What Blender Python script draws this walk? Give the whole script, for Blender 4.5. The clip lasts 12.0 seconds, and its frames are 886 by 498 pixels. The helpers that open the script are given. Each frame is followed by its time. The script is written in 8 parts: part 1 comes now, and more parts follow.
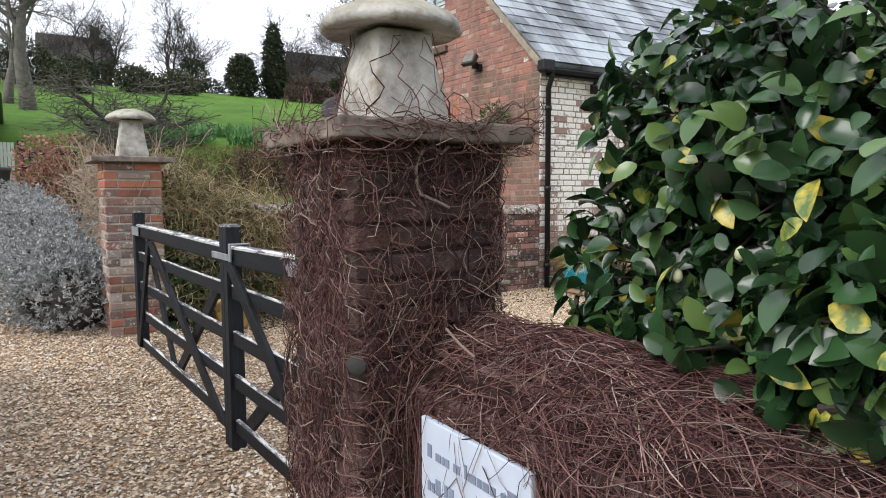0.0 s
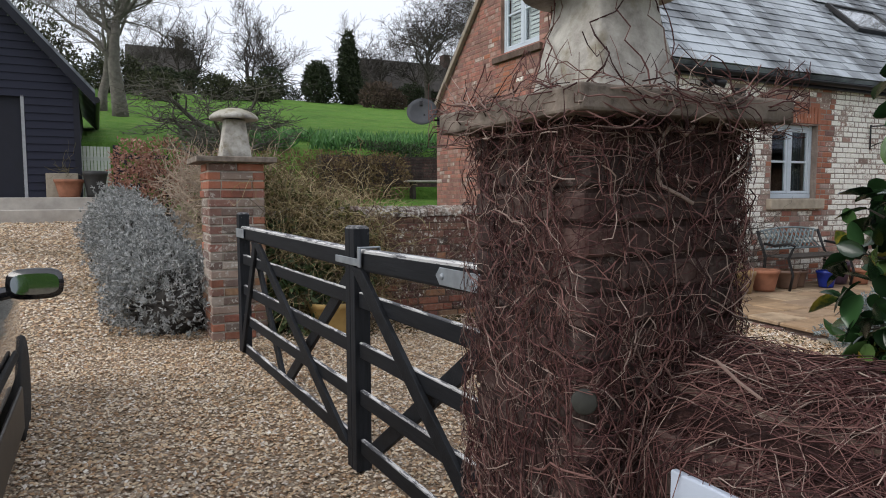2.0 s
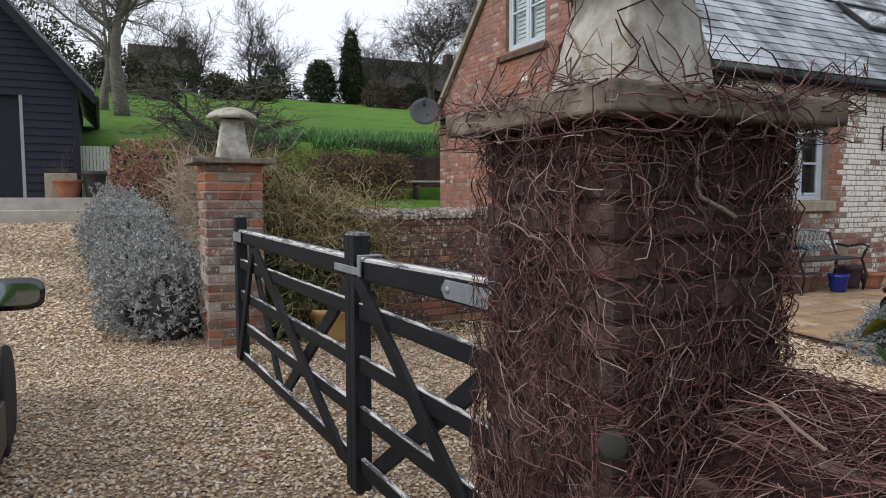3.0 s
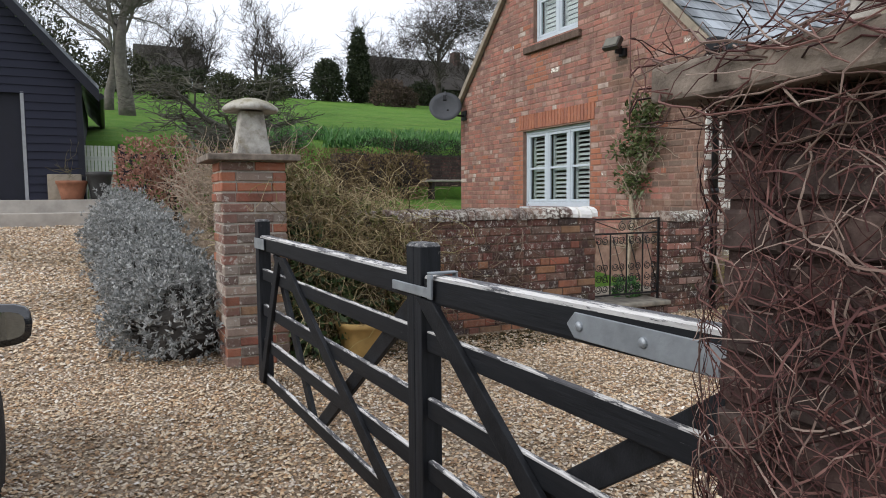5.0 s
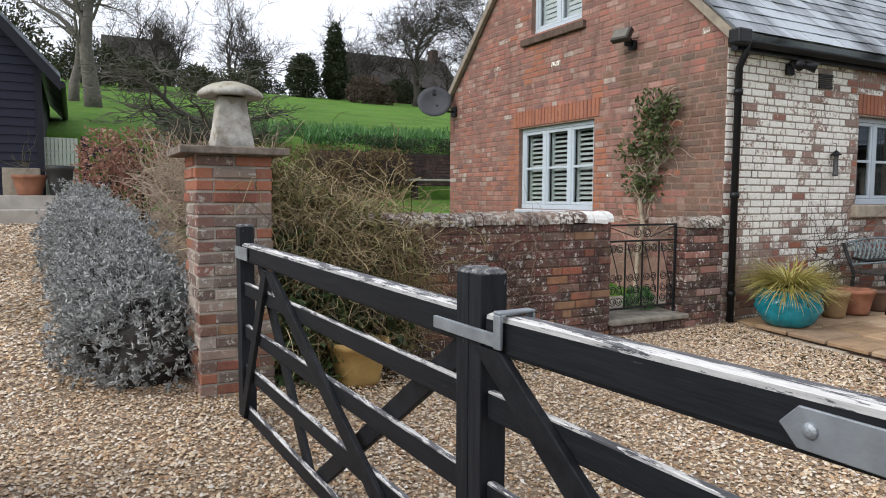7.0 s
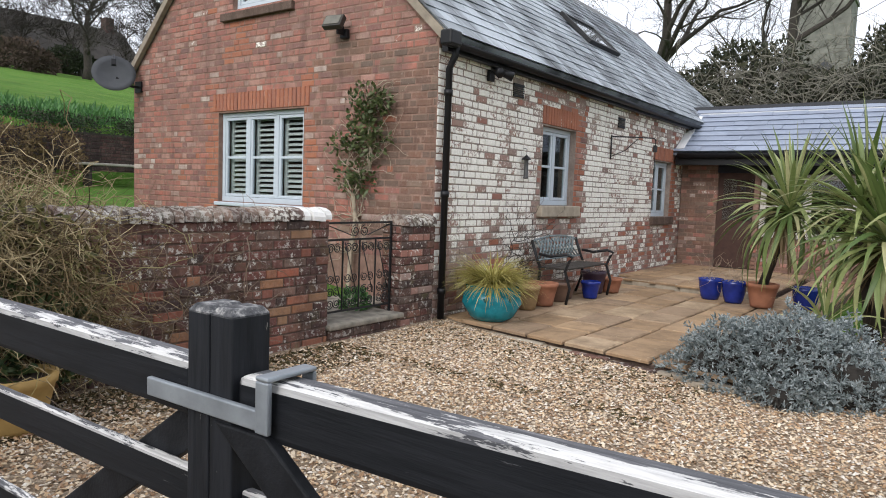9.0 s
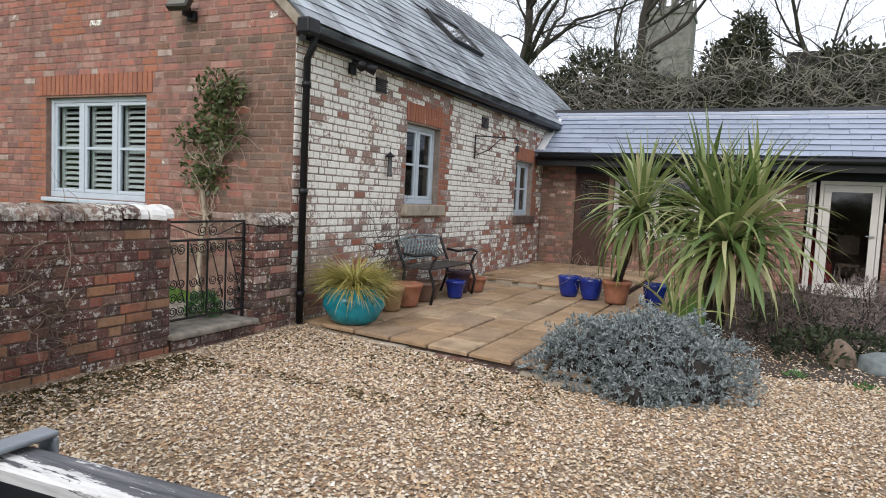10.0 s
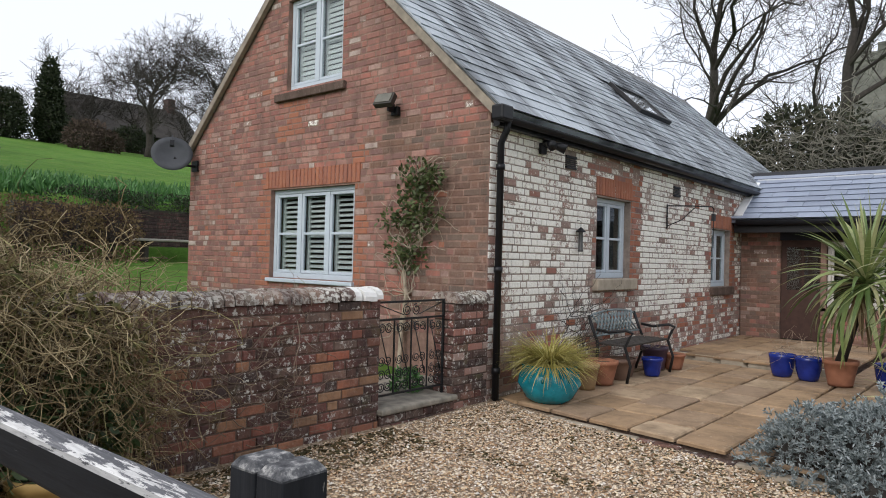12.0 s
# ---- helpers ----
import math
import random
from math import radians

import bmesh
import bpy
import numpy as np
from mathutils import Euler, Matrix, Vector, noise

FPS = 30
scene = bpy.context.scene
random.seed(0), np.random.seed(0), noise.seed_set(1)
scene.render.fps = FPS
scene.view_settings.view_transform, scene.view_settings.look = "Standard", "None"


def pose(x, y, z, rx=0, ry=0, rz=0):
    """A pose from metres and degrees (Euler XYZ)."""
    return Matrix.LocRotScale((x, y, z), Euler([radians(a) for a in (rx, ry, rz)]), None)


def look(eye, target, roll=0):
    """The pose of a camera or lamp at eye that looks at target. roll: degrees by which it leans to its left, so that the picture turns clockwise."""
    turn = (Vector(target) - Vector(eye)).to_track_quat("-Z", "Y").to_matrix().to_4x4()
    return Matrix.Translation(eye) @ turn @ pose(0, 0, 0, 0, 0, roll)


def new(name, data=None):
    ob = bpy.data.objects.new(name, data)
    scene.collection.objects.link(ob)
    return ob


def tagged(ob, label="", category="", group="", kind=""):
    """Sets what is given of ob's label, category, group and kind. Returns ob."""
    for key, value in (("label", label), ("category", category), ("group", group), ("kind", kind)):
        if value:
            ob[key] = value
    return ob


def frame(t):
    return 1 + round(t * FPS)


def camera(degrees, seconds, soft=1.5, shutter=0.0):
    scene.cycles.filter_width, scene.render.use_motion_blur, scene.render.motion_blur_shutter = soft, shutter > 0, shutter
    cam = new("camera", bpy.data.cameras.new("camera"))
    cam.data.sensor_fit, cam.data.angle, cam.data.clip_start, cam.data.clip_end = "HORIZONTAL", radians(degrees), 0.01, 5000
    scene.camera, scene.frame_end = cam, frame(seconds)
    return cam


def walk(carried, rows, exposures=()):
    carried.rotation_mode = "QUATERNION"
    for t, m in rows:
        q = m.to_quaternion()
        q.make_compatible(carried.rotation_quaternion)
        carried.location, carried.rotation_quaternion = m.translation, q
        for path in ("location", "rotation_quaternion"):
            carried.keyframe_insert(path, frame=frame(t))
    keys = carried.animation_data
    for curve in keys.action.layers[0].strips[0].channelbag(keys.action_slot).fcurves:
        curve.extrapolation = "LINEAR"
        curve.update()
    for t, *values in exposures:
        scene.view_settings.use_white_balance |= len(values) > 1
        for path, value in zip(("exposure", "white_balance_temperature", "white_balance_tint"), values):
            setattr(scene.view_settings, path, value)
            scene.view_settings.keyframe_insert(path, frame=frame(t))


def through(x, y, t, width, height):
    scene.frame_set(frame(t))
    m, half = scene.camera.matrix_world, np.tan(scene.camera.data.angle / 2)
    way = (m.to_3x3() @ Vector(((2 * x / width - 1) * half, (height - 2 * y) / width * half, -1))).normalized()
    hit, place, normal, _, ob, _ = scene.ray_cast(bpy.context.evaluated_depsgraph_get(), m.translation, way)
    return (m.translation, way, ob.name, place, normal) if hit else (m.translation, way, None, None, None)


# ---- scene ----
cam = camera(66.0, 12.0, soft=1.0)
PATH = [
    (0, (0.068, 0.088, 1.565), (1.134, 1.772, 1.397), -0.3),
    (0.5, (0.07, 0.163, 1.554), (1.02, 1.916, 1.398), -0.5),
    (1, (-0.03, 0.343, 1.549), (0.874, 2.12, 1.396), -0.5),
    (1.5, (-0.108, 0.472, 1.543), (0.793, 2.251, 1.392), -0.2),
    (2, (-0.069, 0.592, 1.536), (0.829, 2.373, 1.384), -0.2),
    (2.5, (0.005, 0.706, 1.579), (0.9, 2.488, 1.427), -0.1),
    (3, (0.004, 0.76, 1.56), (0.895, 2.544, 1.407), -0.1),
    (3.3, (-0.032, 0.852, 1.551), (0.85, 2.64, 1.4), -0.7),
    (3.5, (-0.068, 0.939, 1.553), (0.814, 2.727, 1.397), -0.3),
    (3.7, (-0.108, 1.026, 1.568), (0.771, 2.815, 1.407), -0.6),
    (5.3, (0.033, 1.545, 1.566), (0.909, 3.337, 1.413), -0.3),
    (5.5, (0.034, 1.615, 1.567), (0.908, 3.407, 1.411), -0.1),
    (6, (0.01, 1.845, 1.598), (0.88, 3.639, 1.441), -0.1),
    (6.5, (0.027, 1.994, 1.592), (0.918, 3.778, 1.434), 0.0),
    (6.7, (0.054, 2.065, 1.584), (0.966, 3.838, 1.427), 0.1),
    (8.3, (0.25, 2.575, 1.62), (1.564, 4.074, 1.454), 1.3),
    (8.5, (0.261, 2.636, 1.613), (1.677, 4.038, 1.449), 1.6),
    (9, (0.303, 2.692, 1.605), (1.91, 3.871, 1.443), 2.1),
    (9.5, (0.422, 2.74, 1.619), (2.142, 3.747, 1.459), 2.5),
    (10, (0.55, 2.762, 1.614), (2.353, 3.614, 1.461), 2.7),
    (10.5, (0.568, 2.793, 1.615), (2.398, 3.585, 1.463), 2.8),
    (11, (0.524, 2.87, 1.643), (2.322, 3.738, 1.518), 2.4),
    (11.5, (0.468, 2.881, 1.676), (2.152, 3.96, 1.63), 2.0),
    (12, (0.429, 2.871, 1.691), (1.953, 4.166, 1.721), 1.4),
]
walk(cam, [(t, look(eye, target, roll)) for t, eye, target, roll in PATH], exposures=[(0.0, 0.65), (0.3, 0.4), (0.5, 0.25), (1.5, 0.1), (3.5, 0.1), (6.0, 0.3), (9.4, 0.4), (10.0, 0.33), (11.0, 0.25), (12.0, 0.12)])

# ---------- light ----------
world = bpy.data.worlds.new("overcast_sky")
scene.world = world
world.use_nodes = True
wt = world.node_tree
sky = wt.nodes.new("ShaderNodeTexSky")
sky.sky_type, sky.sun_disc = "NISHITA", False
sky.sun_elevation, sky.sun_rotation = radians(38), radians(270)
sky.air_density, sky.dust_density = 1.0, 4.0
grey = wt.nodes.new("ShaderNodeHueSaturation")
grey.inputs["Saturation"].default_value = 0.3
grey.inputs["Value"].default_value = 1.35
back = wt.nodes["Background"]
back.inputs["Strength"].default_value = 0.15
cloud = wt.nodes.new("ShaderNodeMix")
cloud.data_type = "RGBA"
cloud.inputs[0].default_value = 0.75
cloud.inputs[7].default_value = (6.65, 7.0, 7.85, 1)
wt.links.new(sky.outputs[0], grey.inputs["Color"])
wt.links.new(grey.outputs[0], cloud.inputs[6])
wt.links.new(cloud.outputs[2], back.inputs["Color"])
sun = new("sun", bpy.data.lights.new("sun", "SUN"))
sun.data.energy, sun.data.angle, sun.data.color = 1.0, radians(30), (1.0, 0.97, 0.93)
sun.matrix_world = look((-12, 3, 11), (2, 4, 0))


# ---------- material helpers ----------
class Tree:
    """Short hand for building a node material."""

    def __init__(self, name, rough=0.8, metal=0.0, spec=0.5):
        self.m = bpy.data.materials.new(name)
        self.m.use_nodes = True
        self.t = self.m.node_tree
        self.b = self.t.nodes["Principled BSDF"]
        self.b.inputs["Roughness"].default_value = rough
        self.b.inputs["Metallic"].default_value = metal
        self.b.inputs["Specular IOR Level"].default_value = spec
        self.geo = self.t.nodes.new("ShaderNodeNewGeometry")
        self.info = self.t.nodes.new("ShaderNodeObjectInfo")

    def put(self, socket, value):
        if isinstance(value, bpy.types.NodeSocket):
            self.t.links.new(value, socket)
        elif isinstance(value, tuple) and len(value) == 3 and socket.type == "RGBA":
            socket.default_value = (*value, 1)
        else:
            socket.default_value = value

    def pos(self, sx=1.0, sy=1.0, sz=1.0):
        n = self.t.nodes.new("ShaderNodeMapping")
        n.inputs["Scale"].default_value = (sx, sy, sz)
        self.put(n.inputs["Vector"], self.geo.outputs["Position"])
        return n.outputs[0]

    def noise(self, scale, detail=3.0, vec=None, rough=0.55):
        n = self.t.nodes.new("ShaderNodeTexNoise")
        n.inputs["Scale"].default_value, n.inputs["Detail"].default_value = scale, detail
        n.inputs["Roughness"].default_value = rough
        self.put(n.inputs["Vector"], vec if vec else self.geo.outputs["Position"])
        return n.outputs["Fac"]

    def voronoi(self, scale, out="Distance", vec=None):
        n = self.t.nodes.new("ShaderNodeTexVoronoi")
        n.inputs["Scale"].default_value = scale
        self.put(n.inputs["Vector"], vec if vec else self.geo.outputs["Position"])
        return n.outputs[out]

    def math(self, op, a, b=0.0, clamp=False):
        n = self.t.nodes.new("ShaderNodeMath")
        n.operation, n.use_clamp = op, clamp
        self.put(n.inputs[0], a)
        self.put(n.inputs[1], b)
        return n.outputs[0]

    def ramp(self, fac, stops, mode="LINEAR"):
        n = self.t.nodes.new("ShaderNodeValToRGB")
        n.color_ramp.interpolation = mode
        e = n.color_ramp.elements
        while len(e) < len(stops):
            e.new(0.5)
        for k, (p, c) in zip(e, stops):
            k.position = p
            k.color = (*c, 1) if isinstance(c, tuple) else (c, c, c, 1)
        self.put(n.inputs[0], fac)
        return n.outputs[0]

    def mix(self, fac, a, b, mode="MIX"):
        n = self.t.nodes.new("ShaderNodeMix")
        n.data_type, n.blend_type = "RGBA", mode
        self.put(n.inputs[0], fac)
        self.put(n.inputs[6], a)
        self.put(n.inputs[7], b)
        return n.outputs[2]

    def rand(self):
        """One value for each piece, whether an object of its own or an island of a joined mesh."""
        return self.math("FRACT", self.math("ADD", self.info.outputs["Random"], self.geo.outputs["Random Per Island"]))

    def up(self):
        n = self.t.nodes.new("ShaderNodeSeparateXYZ")
        self.put(n.inputs[0], self.geo.outputs["Normal"])
        return n.outputs["Z"]

    def bump(self, height, strength=0.4, distance=0.01):
        n = self.t.nodes.new("ShaderNodeBump")
        n.inputs["Strength"].default_value, n.inputs["Distance"].default_value = strength, distance
        self.put(n.inputs["Height"], height)
        self.put(self.b.inputs["Normal"], n.outputs[0])
        return self

    def color(self, c):
        self.put(self.b.inputs["Base Color"], c)
        return self

    def rough(self, r):
        self.put(self.b.inputs["Roughness"], r)
        return self


def weather(k, base, stain, amount):
    """Stains and lime bloom that run on from brick to joint."""
    grime = k.ramp(k.noise(7, 6, rough=0.78), [(0.44, 0.0), (0.64, 1.0)])
    base = k.mix(k.math("MULTIPLY", grime, amount), base, stain)
    run = k.ramp(k.noise(1.0, 5, k.pos(6, 6, 1.3), 0.7), [(0.52, 0.0), (0.70, 1.0)])
    base = k.mix(k.math("MULTIPLY", run, 0.8 * amount), base, tuple(0.55 * v for v in stain))
    bloom = k.ramp(k.noise(17, 6, rough=0.8), [(0.57, 0.0), (0.70, 1.0)])
    return k.mix(k.math("MULTIPLY", bloom, 0.3), base, (0.50, 0.43, 0.38))


def brick_material(name, stops, stain, lichen=0.0, dirt=0.5, wash=0.0):
    k = Tree(name, 0.9, spec=0.25)
    base = k.ramp(k.rand(), stops)
    grain = k.noise(90, 4)
    base = k.mix(k.math("MULTIPLY", grain, 0.35), base, k.mix(0.6, base, (0.1, 0.06, 0.05)))
    blotch = k.ramp(k.noise(26, 4, rough=0.7), [(0.4, 0.0), (0.7, 1.0)])
    base = k.mix(k.math("MULTIPLY", blotch, 0.35), base, k.mix(0.55, base, (0.36, 0.29, 0.25)))
    patch = k.ramp(k.noise(2.3, 4), [(0.42, 0.0), (0.68, 1.0)])
    base = k.mix(k.math("MULTIPLY", patch, dirt), base, stain)
    base = weather(k, base, stain, 0.75 * dirt)
    if wash:
        worn = k.math("ADD", k.noise(19, 6, rough=0.8), k.math("MULTIPLY", k.math("SUBTRACT", k.noise(1.7, 3), 0.5), 0.5))
        worn = k.math("ADD", worn, k.math("MULTIPLY", k.math("SUBTRACT", k.rand(), 0.5), 0.16))
        base = k.mix(k.ramp(worn, [(0.93 - wash, 0.0), (1.0 - wash, 1.0)]), base, k.ramp(k.noise(40, 4), [(0.3, (0.72, 0.69, 0.63)), (0.7, (0.88, 0.86, 0.80))]))
    if lichen:
        spot = k.ramp(k.noise(24, 5, rough=0.72), [(0.62 - 0.1 * lichen, 0.0), (0.66 - 0.1 * lichen, 1.0)])
        base = k.mix(k.math("MULTIPLY", spot, k.ramp(k.noise(2.2, 3), [(0.40, 0.3), (0.58, 1.0)])), base, (0.55, 0.53, 0.48))
        green = k.ramp(k.noise(5, 3), [(0.58, 0.0), (0.7, 1.0)])
        base = k.mix(k.math("MULTIPLY", green, 0.3), base, (0.16, 0.15, 0.06))
    k.color(base).bump(k.math("ADD", k.noise(60, 5), k.noise(14, 2)), 0.55, 0.008)
    return k.m


def wood_material(name, a, b, rough=0.6, scale=(3, 3, 40)):
    k = Tree(name, rough)
    grain = k.noise(1.0, 6, k.pos(*scale), 0.7)
    k.color(k.mix(k.math("MULTIPLY", k.rand(), 0.5), k.ramp(grain, [(0.3, a), (0.7, b)]), k.mix(0.5, a, b)))
    return k.bump(grain, 0.3, 0.004).m


def plain_material(name, c, rough=0.5, metal=0.0, vary=0.25, scale=12, bump=0.15, spec=0.5):
    k = Tree(name, rough, metal, spec)
    dark = tuple(v * (1 - vary) for v in c)
    n = k.noise(scale, 5)
    k.color(k.ramp(n, [(0.3, dark), (0.7, c)]))
    return k.bump(k.noise(scale * 8, 3), bump, 0.003).m


def leaf_material(name, stops, rough=0.45, spec=0.5, through=0.25):
    k = Tree(name, rough, spec=spec)
    c = k.mix(k.math("MULTIPLY", k.noise(25, 3), 0.35), k.ramp(k.rand(), stops), (0.03, 0.035, 0.015))
    k.color(c)
    tr = k.t.nodes.new("ShaderNodeBsdfTranslucent")
    k.put(tr.inputs["Color"], c)
    mixer = k.t.nodes.new("ShaderNodeMixShader")
    mixer.inputs[0].default_value = through
    k.t.links.new(k.b.outputs[0], mixer.inputs[1])
    k.t.links.new(tr.outputs[0], mixer.inputs[2])
    k.t.links.new(mixer.outputs[0], k.t.nodes["Material Output"].inputs["Surface"])
    return k.m


# ---------- materials ----------
RED = brick_material("red_brick", [(0, (0.40, 0.13, 0.095)), (0.2, (0.47, 0.185, 0.135)), (0.4, (0.30, 0.12, 0.10)),
                                   (0.55, (0.17, 0.10, 0.092)), (0.7, (0.38, 0.15, 0.11)), (0.84, (0.44, 0.23, 0.18)), (0.95, (0.42, 0.31, 0.26)), (1, (0.58, 0.52, 0.46))], (0.22, 0.125, 0.105), 0.0, 0.85)
ORANGE = brick_material("orange_brick", [(0, (0.35, 0.125, 0.075)), (0.5, (0.41, 0.15, 0.08)), (1, (0.30, 0.115, 0.075))], (0.26, 0.115, 0.08), 0.0, 0.3)
BUFF = brick_material("brown_corner_brick", [(0, (0.15, 0.082, 0.06)), (0.3, (0.24, 0.125, 0.085)), (0.6, (0.19, 0.12, 0.09)), (0.85, (0.14, 0.105, 0.085)), (1, (0.28, 0.19, 0.14))], (0.12, 0.085, 0.065), 0.0, 0.5)
WHITE = brick_material("whitewashed_brick", [(0, (0.34, 0.2, 0.16)), (0.5, (0.30, 0.17, 0.14)), (0.8, (0.36, 0.29, 0.25)), (1, (0.2, 0.16, 0.145))],
                       (0.30, 0.25, 0.22), 0.0, 0.4, 0.585)
HALF = brick_material("half_washed_brick", [(0, (0.36, 0.19, 0.15)), (0.4, (0.30, 0.2, 0.17)), (0.75, (0.40, 0.33, 0.28)), (1, (0.24, 0.19, 0.17))], (0.34, 0.28, 0.24), 0.0, 0.5, 0.455)
PINK = brick_material("worn_pink_brick", [(0, (0.36, 0.16, 0.12)), (0.35, (0.30, 0.11, 0.08)), (0.6, (0.34, 0.25, 0.21)), (1, (0.20, 0.14, 0.12))],
                      (0.3, 0.2, 0.17), 0.0, 0.4, 0.34)
OLD = brick_material("old_wall_brick", [(0, (0.10, 0.042, 0.036)), (0.3, (0.20, 0.070, 0.055)), (0.55, (0.065, 0.045, 0.04)), (0.8, (0.22, 0.10, 0.07)), (1, (0.20, 0.14, 0.11))],
                     (0.040, 0.030, 0.028), 0.6, 0.8)
PIERB = brick_material("pier_brick", [(0, (0.34, 0.13, 0.095)), (0.2, (0.11, 0.075, 0.065)), (0.4, (0.36, 0.28, 0.23)), (0.58, (0.24, 0.11, 0.085)), (0.78, (0.13, 0.105, 0.09)), (1, (0.48, 0.42, 0.36))],
                       (0.14, 0.10, 0.085), 0.55, 0.35)
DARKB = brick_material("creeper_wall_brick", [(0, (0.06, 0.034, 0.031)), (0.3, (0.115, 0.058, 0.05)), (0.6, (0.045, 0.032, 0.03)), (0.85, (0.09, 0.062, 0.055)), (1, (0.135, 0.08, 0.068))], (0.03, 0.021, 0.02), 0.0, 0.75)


def mortar_material(name, c):
    k = Tree(name, 0.95, spec=0.2)
    base = k.ramp(k.noise(6, 5), [(0.3, tuple(v * 0.6 for v in c)), (0.7, c)])
    k.color(weather(k, base, tuple(v * 0.45 for v in c), 0.6)).bump(k.noise(120, 3), 0.6, 0.006)
    return k.m


MORTAR = mortar_material("lime_mortar", (0.33, 0.21, 0.165))
MORTAR_PALE = mortar_material("pale_mortar", (0.37, 0.30, 0.255))
MORTAR_DARK = mortar_material("dirty_mortar", (0.15, 0.105, 0.085))


def slate_material(name, a, b, rough, patchy=0.6):
    k = Tree(name, rough, spec=0.5)
    base = k.ramp(k.rand(), [(0, a), (0.6, b), (1, tuple(v * (1.05 + 0.5 * patchy) for v in b))])
    blot = k.ramp(k.noise(1.1, 5), [(0.45, 0.0), (0.65, 1.0)])
    base = k.mix(k.math("MULTIPLY", blot, patchy), base, tuple(1.6 * v for v in b))
    streak = k.ramp(k.noise(1.0, 5, k.pos(1.6, 0.5, 0.5)), [(0.5, 0.0), (0.62, 1.0)])
    base = k.mix(k.math("MULTIPLY", streak, patchy), base, tuple(0.4 * v for v in a))
    spot = k.ramp(k.noise(30, 4, rough=0.7), [(0.64, 0.0), (0.68, 1.0)])
    base = k.mix(k.math("MULTIPLY", spot, 0.8 * patchy), base, (0.34, 0.33, 0.28))
    k.color(base).bump(k.noise(25, 5), 0.4, 0.006)
    return k.m


SLATE = slate_material("old_slate", (0.10, 0.112, 0.125), (0.26, 0.285, 0.31), 0.44, 0.85)
SLATE_NEW = slate_material("new_slate", (0.22, 0.25, 0.32), (0.25, 0.285, 0.36), 0.34, 0.12)
LEAD = plain_material("lead", (0.5, 0.51, 0.53), 0.5, 0.0, 0.2, 5)
WHITELEAD = plain_material("white_flashing", (0.78, 0.78, 0.78), 0.5, 0.0, 0.1, 5)


def gravel_material(name, stops, stone):
    k = Tree(name, 0.85, spec=0.3)
    c = k.ramp(k.rand(), stops) if stone else k.ramp(k.voronoi(55, "Color"), stops)
    c = k.mix(k.math("MULTIPLY", k.noise(0.9, 4), 0.25), c, (0.26, 0.18, 0.12))
    damp = k.ramp(k.noise(0.55, 5, rough=0.65), [(0.50, 0.0), (0.66, 0.5)])
    c = k.mix(damp, c, k.mix(0.7, c, (0.10, 0.075, 0.04)))
    k.color(c)
    k.bump(k.noise(150, 2) if stone else k.voronoi(55), 0.25 if stone else 0.9, 0.012)
    return k.m


PEBBLES = [(0, (0.20, 0.11, 0.06)), (0.18, (0.50, 0.32, 0.18)), (0.4, (0.68, 0.52, 0.34)), (0.62, (0.80, 0.70, 0.55)), (0.8, (0.28, 0.16, 0.085)), (1, (0.90, 0.85, 0.76))]
STONE = gravel_material("gravel_stones", PEBBLES, True)
# bed coloured darker than the stones, as the shade in the gaps between them
GRAVEL = gravel_material("gravel_bed", [(0, (0.09, 0.06, 0.038)), (0.5, (0.24, 0.175, 0.115)), (1, (0.5, 0.42, 0.32))], False)

kg = Tree("lawn_and_soil", 0.95, spec=0.15)
tuft = kg.noise(0.35, 6, rough=0.65)
KGc = kg.ramp(tuft, [(0.3, (0.075, 0.165, 0.026)), (0.55, (0.13, 0.27, 0.042)), (0.75, (0.17, 0.32, 0.06))])
KGc = kg.mix(kg.math("MULTIPLY", kg.noise(9, 5), 0.55), KGc, (0.04, 0.11, 0.015))
KGc = kg.mix(kg.ramp(kg.noise(1.6, 6, rough=0.75), [(0.48, 0.0), (0.66, 0.7)]), KGc, (0.19, 0.27, 0.06))
kg.color(KGc).bump(kg.noise(14, 6, rough=0.75), 1.0, 0.12)
LAWN = kg.m

kf = Tree("sandstone_flags", 0.8, spec=0.3)
fc = kf.ramp(kf.rand(), [(0, (0.27, 0.175, 0.10)), (0.35, (0.40, 0.27, 0.16)), (0.7, (0.30, 0.21, 0.14)), (1, (0.46, 0.34, 0.22))])
fc = kf.mix(kf.ramp(kf.noise(3, 6, rough=0.7), [(0.42, 0.0), (0.66, 0.75)]), fc, (0.15, 0.10, 0.06))
fc = kf.mix(kf.ramp(kf.noise(22, 5, rough=0.75), [(0.62, 0.0), (0.68, 0.6)]), fc, (0.55, 0.47, 0.36))
kf.color(fc).bump(kf.noise(18, 6), 0.4, 0.008)
FLAG = kf.m

kp = Tree("weathered_stone", 0.9, spec=0.2)
pc = kp.ramp(kp.noise(5, 6, rough=0.7), [(0.28, (0.10, 0.09, 0.08)), (0.45, (0.33, 0.31, 0.28)), (0.7, (0.58, 0.56, 0.51))])
pc = kp.mix(kp.ramp(kp.noise(11, 4), [(0.55, 0.0), (0.68, 0.7)]), pc, (0.17, 0.14, 0.085))
pc = kp.mix(kp.ramp(kp.up(), [(0.4, 0.0), (0.9, 0.45)]), pc, (0.24, 0.22, 0.12))
kp.color(pc).bump(kp.noise(30, 6), 0.7, 0.012)
STADDLE = kp.m
CAPSTONE = plain_material("concrete_cap", (0.29, 0.24, 0.20), 0.95, 0, 0.7, 14, 0.9, 0.2)
PALE = plain_material("pale_concrete", (0.5, 0.46, 0.41), 0.9, 0, 0.35, 4, 0.4)

